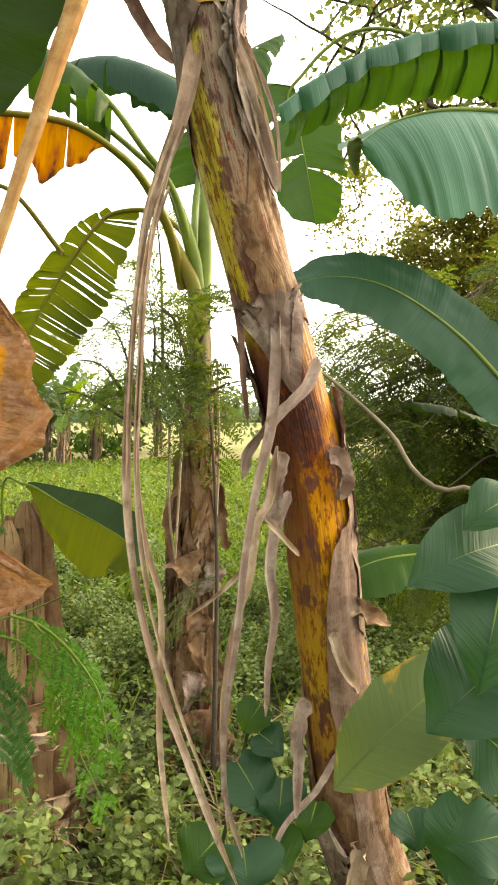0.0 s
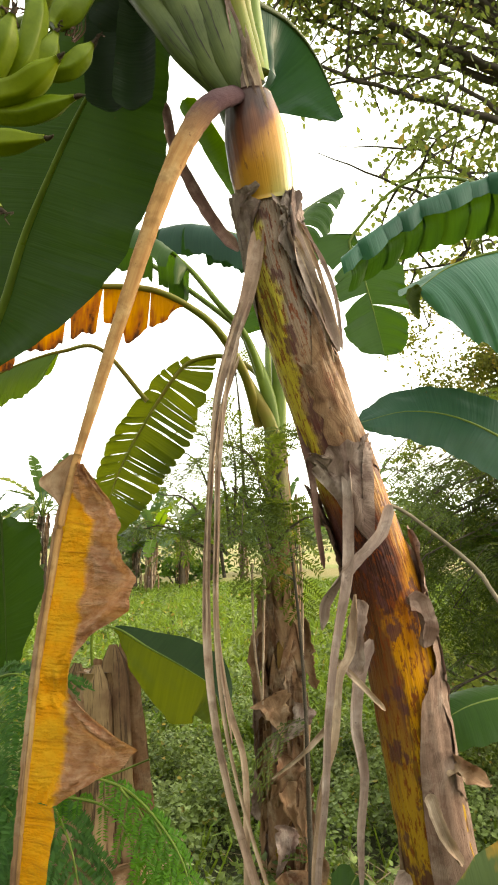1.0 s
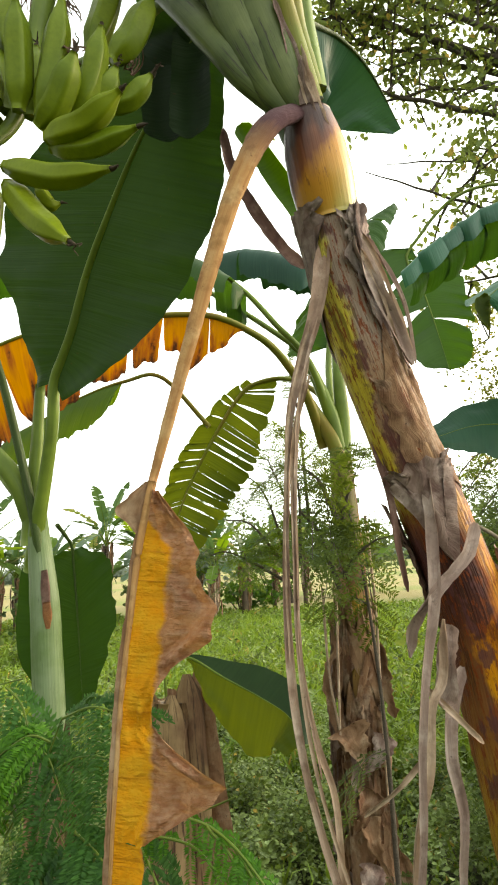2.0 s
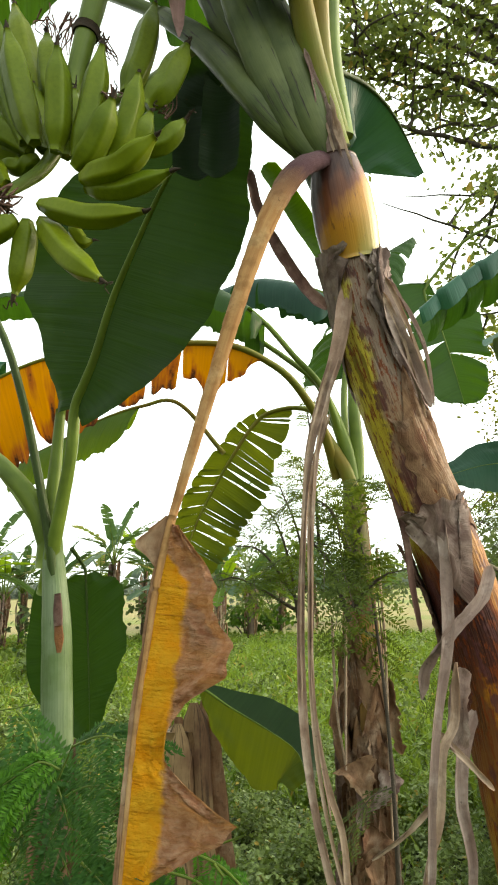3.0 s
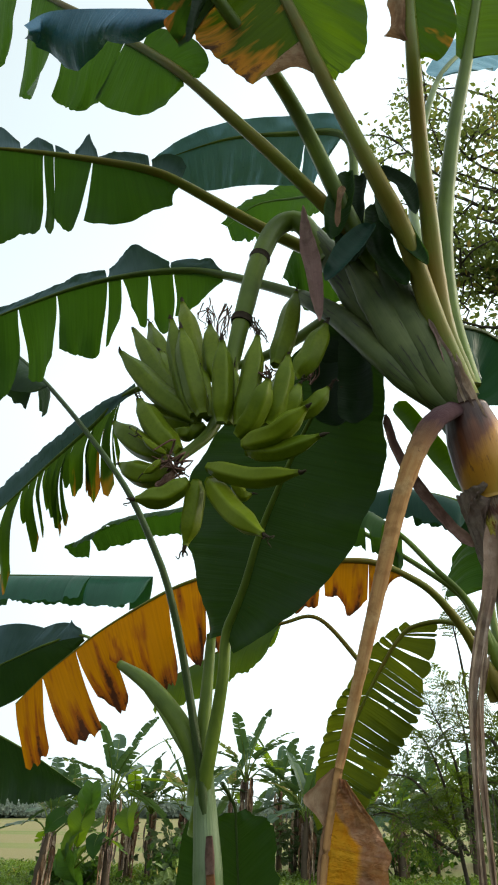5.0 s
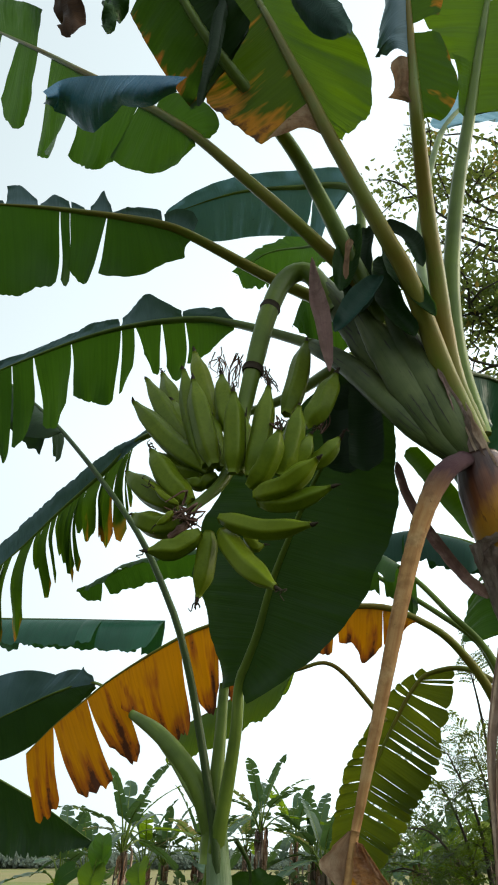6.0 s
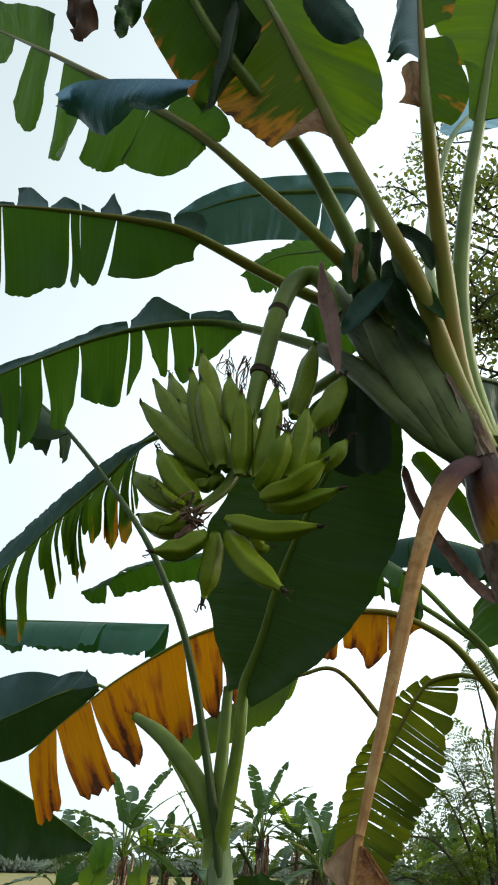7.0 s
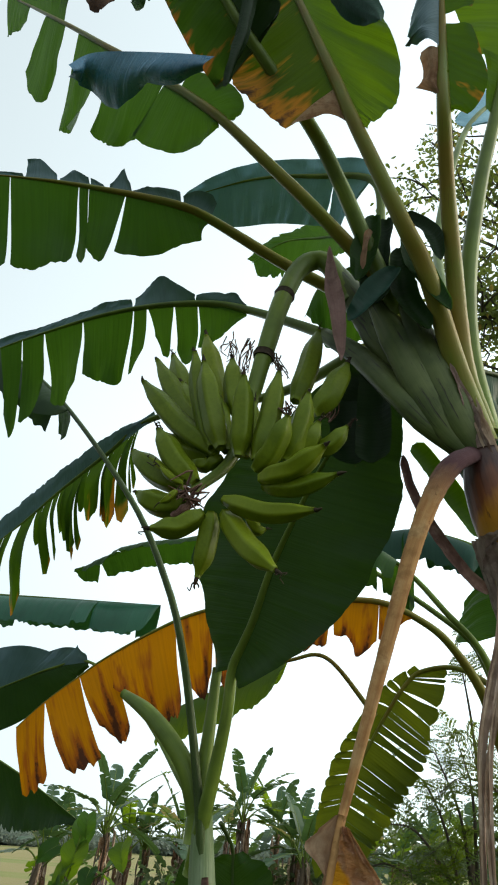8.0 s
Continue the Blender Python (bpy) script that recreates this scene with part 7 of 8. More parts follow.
# feathery shrub: drooping bipinnate leaves on thin branches
def feather_shrub(name, seed, base, branches, leaf_long, mat, label, per_branch=7, pinna=0.075, leaflet=0.016, pairs=9, per=16):
    q = np.random.default_rng(seed)
    t = thing(name, base, label, "shrub", "feathery shrubs")
    for branch in branches:
        c = spline(branch, 24)
        b = Build()
        b.tube(c, [0.014, 0.009, 0.004], 6, wobble=0.05)
        pieces = []
        for k in range(per_branch):
            i = int(np.linspace(5, 23, per_branch)[k])
            tan = unit(c[min(i + 1, 23)] - c[i - 1])
            d = unit(q.normal(0, 0.8, 3) + tan * 0.6)
            long = leaf_long * q.uniform(0.7, 1.15)
            e = spline([c[i], c[i] + d * long * 0.5 + (0, 0, 0.02), c[i] + d * long + (0, 0, -0.35 * long)], 14)
            b.tube(e, [0.003, 0.0012], 4, caps=False)
            pieces.append(feather(e, (0, 0, 1), pinna, leaflet, pairs, int(q.integers(1e6)), 0.15, per))
        stem = part("branch", b.mesh("feather_branch", BARK), t)
        v, f = gather(pieces)
        part("foliage", soup("foliage", v, f, mat), stem)
    return t


q = np.random.default_rng(95)
right = []
for k in range(66):
    x, y = (q.uniform(0.45, 1.3), q.uniform(4.0, 4.8)) if k % 3 == 0 else (q.uniform(0.5, 2.5), q.uniform(4.2, 5.8))
    z = q.uniform(1.3, 2.55) if k % 3 == 0 else q.uniform(0.9, 2.6)
    right.append([(2.2 + q.normal(0, 0.2), 5.0, z * 0.6), ((x + 2.2) / 2, (y + 5) / 2, z + 0.15), (x, y, z), (x - 0.25, y - 0.1, z - 0.22)])
feather_shrub("feathery_shrub", 96, (2.2, 5.0, 0.0), [[(2.2, 5.0, -0.05), (2.1, 5.0, 1.0), (2.3, 5.0, 2.0), (2.2, 4.9, 3.0)]] + right, 0.5, FERN_SHADED, "feathery shrub in shaded leaf colours, with drooping compound leaves", 6, 0.16, 0.034, 8, 12)
feather_shrub("feathery_shrub", 99, (2.4, 5.3, 0.0), [[(2.4, 5.3, -0.05), (2.3, 5.3, 1.0), (2.2, 5.2, 2.2)]] + [[(x + 0.1, y + 0.3, z) for x, y, z in b] for b in right[1::5]], 0.45, FERN_LEAF, "yellow-green feathery shrub with drooping compound leaves", 5, 0.14, 0.032, 7, 11)
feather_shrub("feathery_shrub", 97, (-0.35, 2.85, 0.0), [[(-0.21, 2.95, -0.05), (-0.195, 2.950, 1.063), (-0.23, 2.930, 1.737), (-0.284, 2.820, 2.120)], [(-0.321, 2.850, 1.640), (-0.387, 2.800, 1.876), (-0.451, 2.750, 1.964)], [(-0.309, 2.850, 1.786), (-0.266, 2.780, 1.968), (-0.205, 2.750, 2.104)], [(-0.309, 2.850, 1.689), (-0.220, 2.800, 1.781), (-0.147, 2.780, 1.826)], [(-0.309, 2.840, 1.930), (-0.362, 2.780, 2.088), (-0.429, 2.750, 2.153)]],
              0.3, FERN_SHADED, "slender feathery shrub growing against the stem", 4, 0.1, 0.026, 8, 11)
feather_shrub("feathery_shrub", 98, (-0.808, 4.600, 1.606)[:2] + (0.0,), [[(-0.869, 4.600, 1.603), (-0.925, 4.500, 2.133), (-1.033, 4.400, 2.424), (-1.177, 4.300, 2.475)], [(-0.825, 4.600, 1.863), (-0.840, 4.500, 2.251), (-0.942, 4.400, 2.581)], [(-0.777, 4.500, 1.860), (-0.738, 4.400, 2.356), (-0.777, 4.300, 2.618)], [(-0.843, 4.600, 1.757), (-1.070, 4.400, 2.123), (-1.242, 4.300, 2.170)], [(-0.906, 4.600, 1.754), (-1.224, 4.400, 1.951), (-1.365, 4.300, 1.941)], [(-0.713, 4.600, 2.144), (-0.700, 4.400, 2.801), (-0.725, 4.300, 3.205)]],
              0.42, FERN_LEAF, "feathery shrub with airy compound leaves against the sky", 5, 0.12, 0.026, 9, 14)

# near feathery leaves at the foot of the young plant
near = thing("feathery_shrub", (-0.95, 1.5, 0.0), "bright green feathery shrub close to the ground", "shrub", "feathery shrubs")
b = Build()
TWIGS = ([(-0.95, 1.5, -0.05), (-1.15, 1.53, 0.6), (-1.5, 1.56, 1.2), (-1.547, 1.55, 1.385), (-1.324, 1.55, 1.402), (-1.102, 1.55, 1.413), (-0.966, 1.55, 1.434)], [(-0.95, 1.5, -0.05), (-0.95, 1.48, 0.5), (-0.850, 1.500, 1.071), (-0.621, 1.420, 1.137), (-0.459, 1.360, 1.192), (-0.351, 1.300, 1.240)], [(-0.95, 1.5, -0.05), (-0.95, 1.5, 0.5), (-1.028, 1.550, 1.034), (-0.909, 1.520, 1.193), (-0.828, 1.500, 1.347)])
for k, pts in enumerate(TWIGS):
    b.tube(spline(pts, 36), [0.008, 0.004, 0.003, 0.002], 6)
part("branch", b.mesh("near_branch", STALK), near)
FRONDS = ([(-0.605, 1.400, 1.143), (-0.534, 1.360, 1.061), (-0.493, 1.340, 0.932)], [(-0.713, 1.450, 1.107), (-0.706, 1.420, 1.034), (-0.701, 1.400, 0.916)], [(-0.780, 1.450, 1.100), (-0.796, 1.420, 1.010), (-0.801, 1.400, 0.891)],
          [(-0.895, 1.520, 1.206), (-0.785, 1.480, 1.265), (-0.685, 1.450, 1.272), (-0.608, 1.430, 1.243)], [(-0.862, 1.510, 1.295), (-0.904, 1.480, 1.313), (-0.972, 1.450, 1.269)], [(-0.828, 1.500, 1.347), (-0.739, 1.470, 1.376), (-0.658, 1.450, 1.366)], [(-0.993, 1.540, 1.087), (-0.924, 1.500, 1.149), (-0.826, 1.460, 1.139), (-0.771, 1.440, 1.080)], [(-1.358, 1.550, 1.284), (-1.221, 1.500, 1.270), (-1.077, 1.460, 1.185)], [(-0.889, 1.450, 1.094), (-0.825, 1.420, 1.040), (-0.796, 1.400, 0.944)], [(-0.737, 1.400, 1.142), (-0.650, 1.360, 1.100), (-0.614, 1.340, 1.019)], [(-1.025, 1.550, 1.248), (-0.966, 1.530, 1.291), (-0.870, 1.500, 1.272), (-0.811, 1.480, 1.181)])
SIDE_FRONDS = ([(-1.535, 1.55, 1.379), (-1.539, 1.53, 1.302), (-1.537, 1.52, 1.196), (-1.53, 1.52, 1.08)], [(-1.323, 1.55, 1.393), (-1.274, 1.53, 1.323), (-1.196, 1.52, 1.218), (-1.14, 1.52, 1.1)], [(-1.146, 1.55, 1.404), (-1.112, 1.53, 1.336), (-1.051, 1.52, 1.233)], [(-1.441, 1.55, 1.385), (-1.406, 1.56, 1.3), (-1.348, 1.56, 1.19), (-1.31, 1.56, 1.08)], [(-1.228, 1.55, 1.403), (-1.183, 1.56, 1.331), (-1.145, 1.56, 1.235)], [(-1.015, 1.55, 1.416), (-0.962, 1.54, 1.373), (-0.925, 1.53, 1.281)])
SLIM = ([(-0.589, 1.400, 1.143), (-0.455, 1.360, 1.132), (-0.384, 1.340, 1.050), (-0.341, 1.330, 0.956), (-0.284, 1.330, 0.843)], [(-0.479, 1.360, 1.188), (-0.408, 1.340, 1.171), (-0.339, 1.320, 1.123), (-0.286, 1.310, 1.051), (-0.264, 1.300, 0.949)], [(-0.425, 1.340, 1.177), (-0.376, 1.330, 1.130), (-0.359, 1.320, 1.079), (-0.360, 1.320, 1.003)], [(-0.365, 1.330, 1.141), (-0.328, 1.320, 1.090), (-0.314, 1.310, 1.040), (-0.311, 1.310, 0.976)])
for pts in SIDE_FRONDS:
    c = spline(pts, 24)
    b = Build()
    b.tube(c, [0.0035, 0.0025, 0.001], 5)
    stalk = part("frond", b.mesh("frond_stalk", STALK), near)
    v, f = feather(c, (0.1, -0.8, 0.5), 0.1, 0.022, 7, 940 + int(100 * abs(pts[0][0])), 0.08, 15, True, 0.9, 0.22)
    part("foliage", soup("foliage", v, f, FERN_DEEP), stalk)
for k, pts in enumerate(FRONDS + SLIM):
    c = spline(pts, 24)
    b = Build()
    b.tube(c, [0.0035, 0.0025, 0.001], 5)
    stalk = part("frond", b.mesh("frond_stalk", STALK), near)
    v, f = feather(c, (0.1, -0.6, 0.8), (0.13 if 2 < k < 8 else 0.075) if k < len(FRONDS) else 0.03, 0.021 if k < len(FRONDS) else 0.014, 9, 900 + k, 0.05, 32 if k < len(FRONDS) else 16, True, 0.8, 0.14)
    part("foliage", soup("foliage", v, f, FERN_BRIGHT if k in (4, 7) or k >= len(FRONDS) else FERN_DEEP), stalk)

# ---------------------------------------------------------------- leaves that reach in beside the leaning stem
third = thing("banana_plant", (2.3, 2.9, 0.0), "banana plant with broad blue-green leaves", "banana plant")
b = Build()
b.tube(spline([(2.3, 2.9, -0.05), (2.25, 2.9, 1.2), (2.2, 2.85, 2.3)], 30), [0.13, 0.11, 0.07], 16, 1.0, (0, -1, 0), wobble=0.02)
part("pseudostem", b.mesh("third_stem", STEM_BROWN), third)
PLEAT = np.linspace(0.03, 0.97, 11)
torn_leaf(third, [(2.2, 2.85, 2.3), (1.412, 2.850, 3.236)], [(1.108, 2.800, 3.319), (0.802, 2.800, 3.308), (0.442, 2.780, 3.197), (0.226, 2.740, 3.057), (0.062, 2.700, 2.919)],
          [dict(across=(0.1, -0.6, -0.8), pieces=tuple((PLEAT[k], PLEAT[k + 1], (0.08 + 0.03 * (k % 3), 0.15 - 0.03 * (k % 2), 0.10), (-8, 6, 14)) for k in range(10)), mat=LEAF_SEA, cup=0.5),
           dict(across=(0, 0.5, -0.9), pieces=tuple((PLEAT[k], PLEAT[k + 1] - 0.012, (0.24 - 0.012 * k, 0.27 - 0.013 * k, 0.25 - 0.012 * k), (-6, 0, 6 + 3 * (k % 3))) for k in range(10)), mat=LEAF, cup=0.25)],
          51, STALK, 0.02, "pleated blue-green leaf hanging from its rib")
banana_leaf(third, [(2.2, 2.85, 2.3), (1.153, 2.450, 2.696)], [(0.913, 2.300, 2.692), (0.641, 2.220, 2.673), (0.447, 2.180, 2.616), (0.322, 2.140, 2.523)], 0.27, 52, LEAF_SEA, STALK, (0.0, -0.3, 1.0), r0=0.02,
            left=dict(droop=0.75, tears=0, lift=-25, width=0.45, shear=0.0), right=dict(droop=0.4, tears=0, lift=10, width=0.2), taper=0.6, label="glossy blue-green leaf with a folded tip")
part("leaf_tip", ribbon([(0.33, 2.13, 2.53), (0.30, 2.11, 2.49), (0.30, 2.10, 2.44), (0.315, 2.10, 2.40)], 0.05, 40, 0.9, 78, 18, (0.5, 1.0, 0.9, 0.3), 0.08).mesh("curled_tip", LEAF_OLIVE), third, "curled dry leaf tip")
banana_leaf(third, [(2.2, 2.85, 2.2), (1.270, 2.600, 1.479)], [(0.960, 2.450, 1.704), (0.725, 2.400, 1.941), (0.479, 2.360, 2.104), (0.279, 2.340, 2.150), (0.100, 2.300, 2.110)], 0.24, 53, LEAF_TEAL, STALK, (-0.2, -0.9, 0.7), r0=0.014,
            left=dict(droop=0.3, width=0.15, lift=-5), right=dict(droop=0.1, width=0.14), tears=0, taper=0.5, label="broad smooth blue-green leaf")
banana_leaf(third, [(2.2, 2.85, 2.1), (1.231, 2.750, 1.546)], [(0.988, 2.700, 1.635), (0.826, 2.680, 1.690), (0.686, 2.650, 1.725), (0.570, 2.620, 1.736)], 0.13, 54, LEAF_DARK, STALK, r0=0.012, tears=1, droop=0.5, label="small dark leaf")
banana_leaf(third, [(2.2, 2.85, 1.6), (0.913, 2.500, 1.106)], [(0.641, 2.400, 1.170), (0.495, 2.360, 1.174), (0.372, 2.320, 1.150), (0.274, 2.300, 1.095)], 0.16, 55, LEAF, STALK, (0, -0.4, 1), r0=0.01, tears=0, droop=0.5, label="small green leaf beside the stem")
banana_leaf(third, [(2.2, 2.85, 2.3), (0.736, 3.400, 3.712)], [(0.158, 3.500, 3.513), (0.188, 3.500, 3.268), (0.233, 3.500, 3.024), (0.278, 3.500, 2.751)], 0.24, 56, LEAF, STALK, (0.2, -1, 0.2), r0=0.012, tears=4, droop=0.3, gap=0.2, label="backlit torn green leaf")

# vine with broad heart-shaped leaves
vine = thing("climbing_vine", (1.0, 1.9, 0.0), "climbing vine with broad green heart-shaped leaves", "vine")
b = Build()
b.tube(spline([(1.0, 1.9, -0.02), (0.628, 1.700, 0.971), (0.637, 1.900, 1.392), (0.541, 2.000, 1.419), (0.470, 2.050, 1.481), (0.411, 2.100, 1.594), (0.241, 2.150, 1.759), (0.173, 2.1, 1.793)], 50), [0.011, 0.009, 0.007, 0.006], 7, wobble=0.08)
part("vine_stem", b.mesh("vine_stem", VINE), vine, "thin pale woody vine stem")


def heart_leaf(parent, base, tip, wide, face, mat, seed, name="leaf", blunt=0.0, label=""):
    """A broad leaf with a heart-shaped base, folded along its rib and drooping at the tip."""
    q = np.random.default_rng(seed)
    a, z = np.array(base), np.array(tip)
    long = np.linalg.norm(z - a)
    c = spline([a, (a + z) / 2 + unit(np.array(face, float)) * long * 0.15, z], 22)
    t, s, n = frames(c, face)
    x = np.linspace(0, 1, 22)
    w = wide * np.where(x < 0.3, np.sqrt(np.clip(1 - ((0.3 - x) / 0.34) ** 2, 0, 1)), np.clip(1 - (np.clip(x - 0.3, 0, 1) / 0.7) ** (1.6 + blunt), 0, 1))
    w = w * (1 + 0.05 * np.interp(x, np.linspace(0, 1, 9), q.normal(0, 1, 9)))
    cols = 13
    v = np.linspace(-1, 1, cols)
    lobe = np.clip(0.22 - x, 0, 1)[:, None] * np.abs(v)[None] * -1.1 * long * 0.5
    pts = c[:, None] + s[:, None] * (w[:, None] * v[None])[:, :, None] + t[:, None] * lobe[:, :, None]
    pts = pts + n[:, None] * (0.18 * np.abs(v)[None] * w[:, None] + 0.1 * wide * np.sin(x[:, None] * 11 + seed + 1.3 * np.sign(v)[None]) * v[None] ** 2)[:, :, None]
    uv = np.stack((np.broadcast_to(np.abs(v)[None], (22, cols)), np.broadcast_to((x * long)[:, None] + seed, (22, cols)) + np.abs(v)[None] * 0.05), 2)
    b = Build()
    b.grid(pts, uv)
    leaf = part(name, b.mesh("heart_leaf", mat), parent, label)
    b = Build()
    b.tube(c - n * 0.002, [0.0035, 0.0025, 0.001], 5)
    part("leaf_rib", b.mesh("leaf_rib", STALK), leaf)
    return leaf


for k, (base, tip, wide) in enumerate((((0.460, 1.200, 1.439), (0.371, 1.180, 1.382), 0.05), ((0.472, 1.250, 1.356), (0.273, 1.180, 1.284), 0.085), ((0.444, 1.200, 1.303), (0.386, 1.150, 1.115), 0.08), ((0.475, 1.250, 1.154), (0.312, 1.200, 1.031), 0.11),
                                       ((0.486, 1.300, 0.952), (0.369, 1.250, 1.052), 0.08), ((0.500, 1.600, 0.705), (0.461, 1.600, 0.525), 0.09), ((0.509, 1.400, 0.752), (0.396, 1.400, 0.727), 0.07), ((0.508, 1.400, 0.686), (0.440, 1.400, 0.573), 0.09))):
    heart_leaf(vine, base, tip, wide, (-0.2, -0.9, 0.5), VINE_LEAF, 500 + k)
climber = thing("climbing_weed", (-3.2, 3.62, 0.0), "climbing weed with broad bright green leaves on thin stems", "weed")
for pts in ([(-3.2, 3.62, -0.02), (-3.33, 3.6, 1.045), (-3.16, 3.6, 1.4), (-3.02, 3.6, 1.7), (-2.96, 3.6, 2.02)], [(-3.2, 3.62, -0.02), (-2.95, 3.6, 0.9), (-2.76, 3.6, 1.38)], [(-3.02, 3.6, 1.6), (-2.8, 3.6, 1.75), (-2.55, 3.6, 1.86)]):
    b = Build()
    b.tube(spline(pts, 24), [0.007, 0.005, 0.003], 6, wobble=0.06)
    part("vine_stem", b.mesh("climber_stem", STALK), climber)
r = np.random.default_rng(57)
for k, (x, z, size) in enumerate(((-2.97, 1.97, 1.0), (-2.98, 1.85, 1.2), (-2.91, 2.0, 0.8), (-3.14, 1.83, 0.9), (-3.06, 1.64, 1.2), (-2.93, 1.67, 1.2), (-3.13, 1.6, 1.0), (-3.12, 1.44, 1.0), (-3.01, 1.43, 0.9), (-3.19, 1.27, 1.0), (-3.11, 1.21, 1.2), (-3.3, 1.27, 0.8), (-2.68, 1.78, 0.8),
                                   (-2.6, 1.86, 1.0), (-2.78, 1.37, 0.9), (-2.73, 1.3, 1.1), (-2.88, 1.3, 0.8), (-2.64, 1.27, 1.2), (-2.82, 1.17, 1.0), (-3.29, 1.17, 1.2), (-3.45, 1.26, 0.9), (-3.02, 1.75, 1.0), (-3.05, 1.32, 0.9), (-3.38, 1.05, 1.1), (-3.2, 1.08, 1.0), (-2.9, 1.05, 1.0), (-3.02, 1.53, 0.8), (-2.84, 1.72, 0.8))):
    y = 3.6 + r.normal(0, 0.05)
    a = r.uniform(-0.9, 0.9)
    d = np.array((math.sin(a), r.uniform(-0.5, 0.2), -math.cos(a))) * 0.17 * size
    heart_leaf(climber, (x, y, z + 0.07), (x + d[0], y + d[1], z + 0.07 + d[2]), 0.075 * size, (r.normal(0, 0.5), -0.8, r.uniform(0.2, 0.9)), (CLIMB_LEAF, LEAF_PALE, CLIMB_LEAF, LEAF)[k % 4], 600 + k)
low = thing("broad_weed", (-0.1, 1.8, 0.0), "low broad-leaved vine at the foot of the stem", "vine")
b = Build()
b.tube(spline([(-0.1, 1.8, -0.02), (-0.12, 1.75, 0.3), (-0.013, 1.750, 0.816)], 20), [0.008, 0.005], 6)
part("vine_stem", b.mesh("weed_stem", STALK_DARK), low)
for k, (base, tip, wide) in enumerate((((-0.039, 1.700, 0.753), (0.032, 1.660, 0.637), 0.07), ((0.016, 1.750, 0.874), (-0.026, 1.720, 0.814), 0.05), ((0.073, 1.700, 0.713), (0.059, 1.660, 0.611), 0.07), ((-0.086, 1.600, 0.615), (-0.147, 1.560, 0.560), 0.08), ((-0.020, 1.600, 0.603), (-0.005, 1.550, 0.520), 0.09),
                                       ((0.045, 1.650, 0.603), (0.085, 1.600, 0.542), 0.07), ((0.016, 1.720, 0.815), (0.073, 1.700, 0.769), 0.05), ((0.157, 1.700, 0.660), (0.127, 1.660, 0.586), 0.05), ((0.378, 1.700, 0.637), (0.397, 1.660, 0.565), 0.06))):
    heart_leaf(low, base, tip, wide, (0.1, -0.7, 0.7), LEAF if k % 2 else VINE_LEAF, 520 + k)
sapling = thing("sapling", (0.62, 1.55, 0.0), "yellowing broad leaf on a low sapling", "sapling")
b = Build()
b.tube(spline([(0.62, 1.55, -0.02), (0.66, 1.5, 0.5), (0.403, 1.420, 1.040)], 20), [0.012, 0.006], 6)
part("stem", b.mesh("sapling_stem", STALK), sapling)
heart_leaf(sapling, (0.403, 1.420, 1.052), (0.167, 1.360, 0.854), 0.085, (-0.3, -0.9, 0.4), blade_material("yellowing_leaf", (0.05, 0.085, 0.03), (0.085, 0.125, 0.045), (0.13, 0.19, 0.03), 0.2, 0.45, 0.2, (0.36, 0.22, 0.04), spec=0.1), 540, blunt=1.2)

# ---------------------------------------------------------------- cut stump and the curled green leaf
stump = thing("banana_stump", (-0.952, 2.550, 0.606)[:2] + (0.0,), "cut brown banana stump with ragged top", "stump")
sb = np.array((-0.952, 2.550, 0.606)[:2] + (0.0,))
b = Build()
top = np.array((-0.950, 2.550, 1.249))
b.tube(spline([sb - (0, 0, 0.05), (sb + top) / 2, top], 20), [0.2, 0.165, 0.1], 20, 1.0, (0, -1, 0), wobble=0.03)
part("pseudostem", b.mesh("stump_core", STUMP), stump)
q = np.random.default_rng(44)
for k in range(9):
    a = 6.28 * k / 9
    o = np.array((math.cos(a), math.sin(a), 0)) * 0.1
    e = top + o * 0.9 + (0, 0, q.uniform(0.0, 0.035) + max(0.0, math.cos(a)) * 0.1)
    part("sheath", ribbon([sb + o * 2.0, (sb + top) / 2 + o * 1.65, top + o * 1.02 - (0, 0, 0.06), e], 0.15, 0, 0.3, 560 + k, 24, (1.0, 0.8), 0.05, up=tuple(o), calm=0.2).mesh("stump_sheath", STUMP if k % 3 else DRY_LEAF), stump)
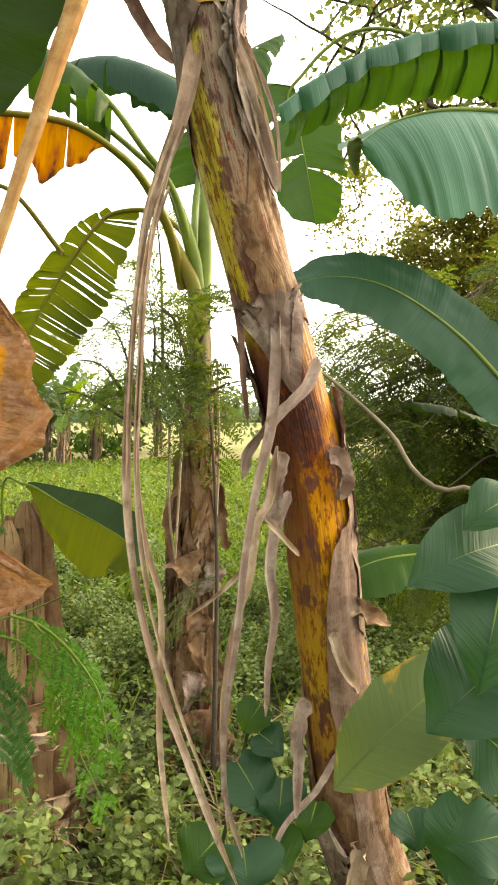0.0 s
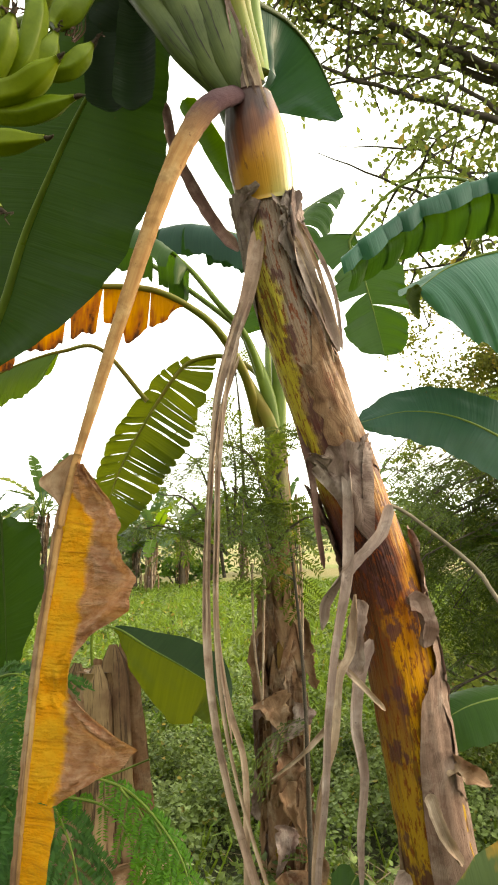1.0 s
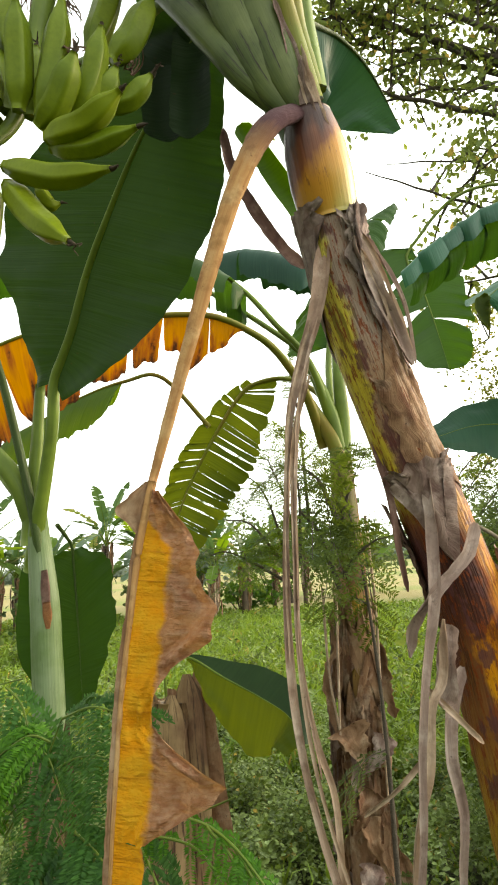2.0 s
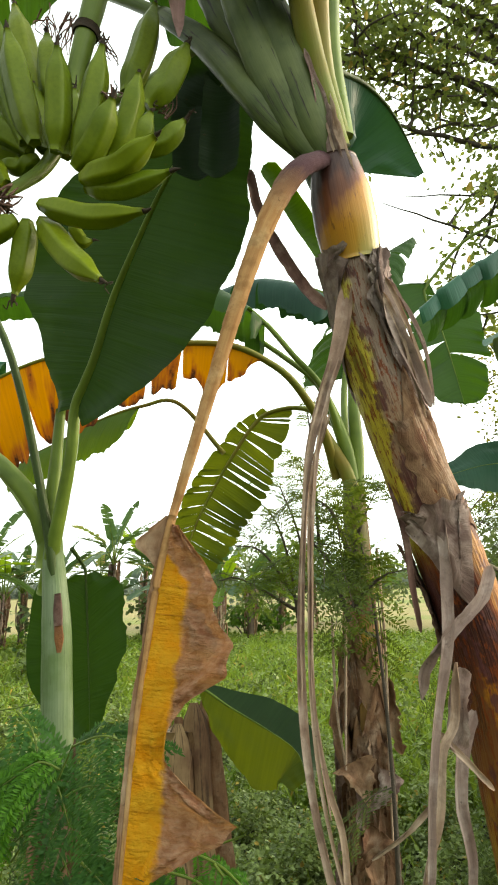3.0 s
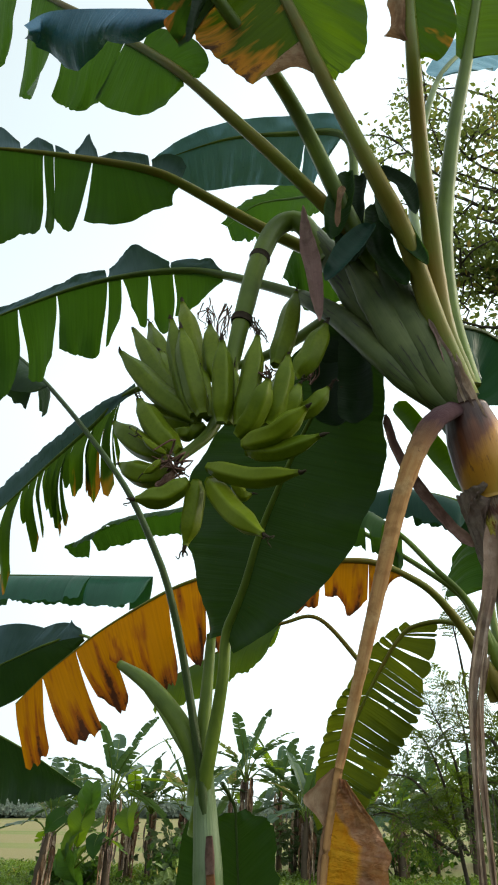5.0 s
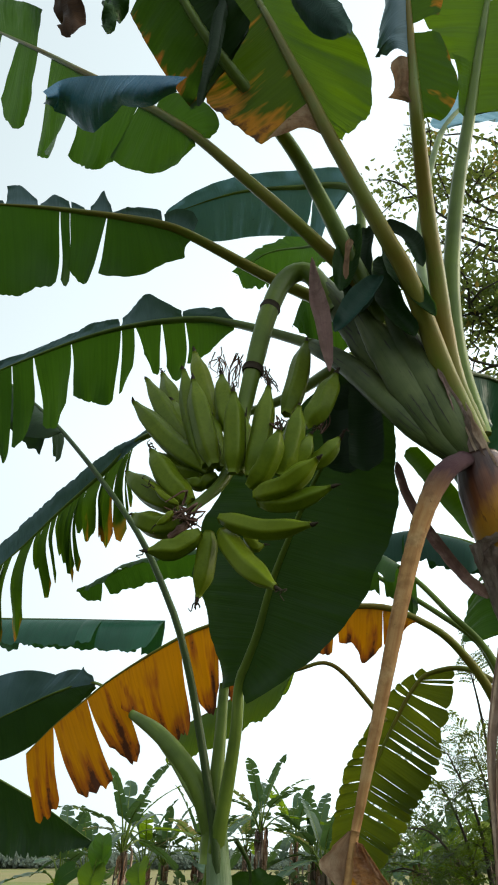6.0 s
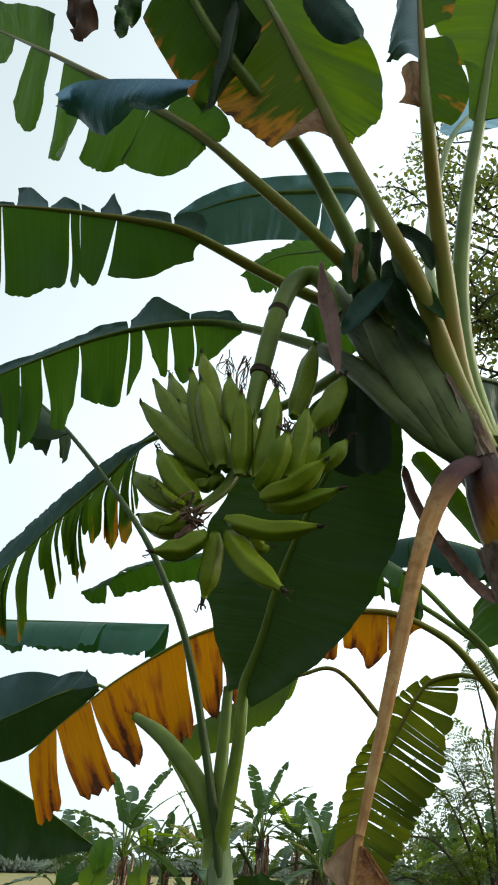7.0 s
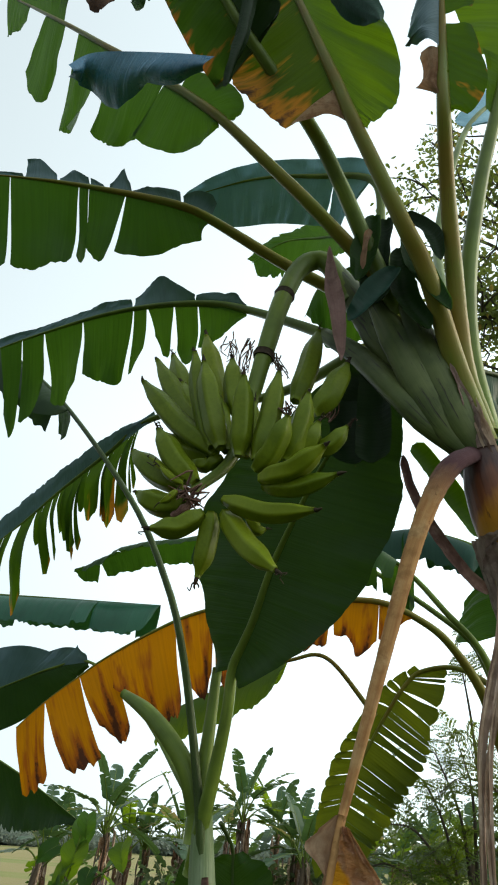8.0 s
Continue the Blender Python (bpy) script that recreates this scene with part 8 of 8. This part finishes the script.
# upper half takes the deep green material, its shade put into the colour
banana_leaf(stump, [tuple(sb + (0.05, 0.0, 0.5)), (-0.971, 2.500, 1.348)], [(-0.858, 2.420, 1.416), (-0.696, 2.380, 1.342), (-0.553, 2.340, 1.277), (-0.452, 2.300, 1.221), (-0.418, 2.280, 1.141)], 0.22, 57, LEAF_DARK, STALK, (-0.2, 0.95, 0.2), other=LEAF_OLIVE, r0=0.006,
            tears=0, right=dict(lift=25, droop=0.0, width=0.1, shape=(0.1, 0.6, 1.0, 1.0, 0.3), shear=0.1), left=dict(lift=-10, droop=0.2, width=0.19, shear=0.2, shape=(0.05, 0.5, 0.85, 1.0, 0.7, 0.3)), ruffle=0.03, label="curled green leaf bent over")
AXIS3 = [tuple(sb - (0, 0, 0.05)), tuple((sb + top) / 2), tuple(top)]
for k, (s0, s1, a0, a1, flare) in enumerate(((0.02, 0.24, 0, 200, 0.03), (0.06, 0.2, -30, 140, 0.06), (0.14, 0.27, -10, 170, 0.045), (0.42, 0.54, -20, 175, 0.07), (0.36, 0.46, 30, 230, 0.05), (0.6, 0.8, 90, 220, 0.02))):
    part("dry_leaf", sheath(AXIS3, [0.21, 0.178, 0.115], s0, s1, a0, a1, 590 + k, 0.01, flare, 0.12, point=0.3).mesh("dry_leaf", (DRY_STRIP, DRY_LEAF)[k % 2]), stump, "pale dry leaf folded round the stump")

# leaves of plants that stand out of view at the side, reaching in
side = thing("banana_plant", (-5.4, 4.4, 0.0), "banana plant with pale and blue-green leaves", "banana plant")
b = Build()
b.tube(spline([(-5.4, 4.4, -0.05), (-5.4, 4.4, 1.4), (-5.35, 4.35, 2.6)], 30), [0.13, 0.11, 0.07], 16, 1.0, (0, -1, 0), wobble=0.02)
part("pseudostem", b.mesh("side_stem", STEM_BROWN), side)
banana_leaf(side, [(-5.35, 4.35, 2.6), (-5.356, 3.800, 3.925)], [(-4.662, 3.750, 3.772), (-3.811, 3.720, 3.632), (-3.194, 3.700, 3.530), (-2.704, 3.660, 3.441)], 0.3, 58, LEAF_SEA, STALK, r0=0.016, tears=2, droop=0.9, lift=-20, taper=0.9, label="straight blue-green leaf with hanging sides")
torn_leaf(side, [(-5.35, 4.35, 2.5), (-5.0, 3.95, 2.6)], [(-4.727, 3.8, 2.685), (-4.204, 3.78, 2.495), (-3.664, 3.75, 2.294), (-3.112, 3.7, 2.055)],
          [dict(across=(0, 0.2, -1), pieces=((0.025, 0.983, (0.69, 0.58, 0.46, 0.35, 0.21, 0.03), (7, 8, 12, 18, 12, -5)),), mat=LEAF_DARK, rag=0.1, cup=0.1)], 60, STALK, 0.016, "dark hanging leaf")
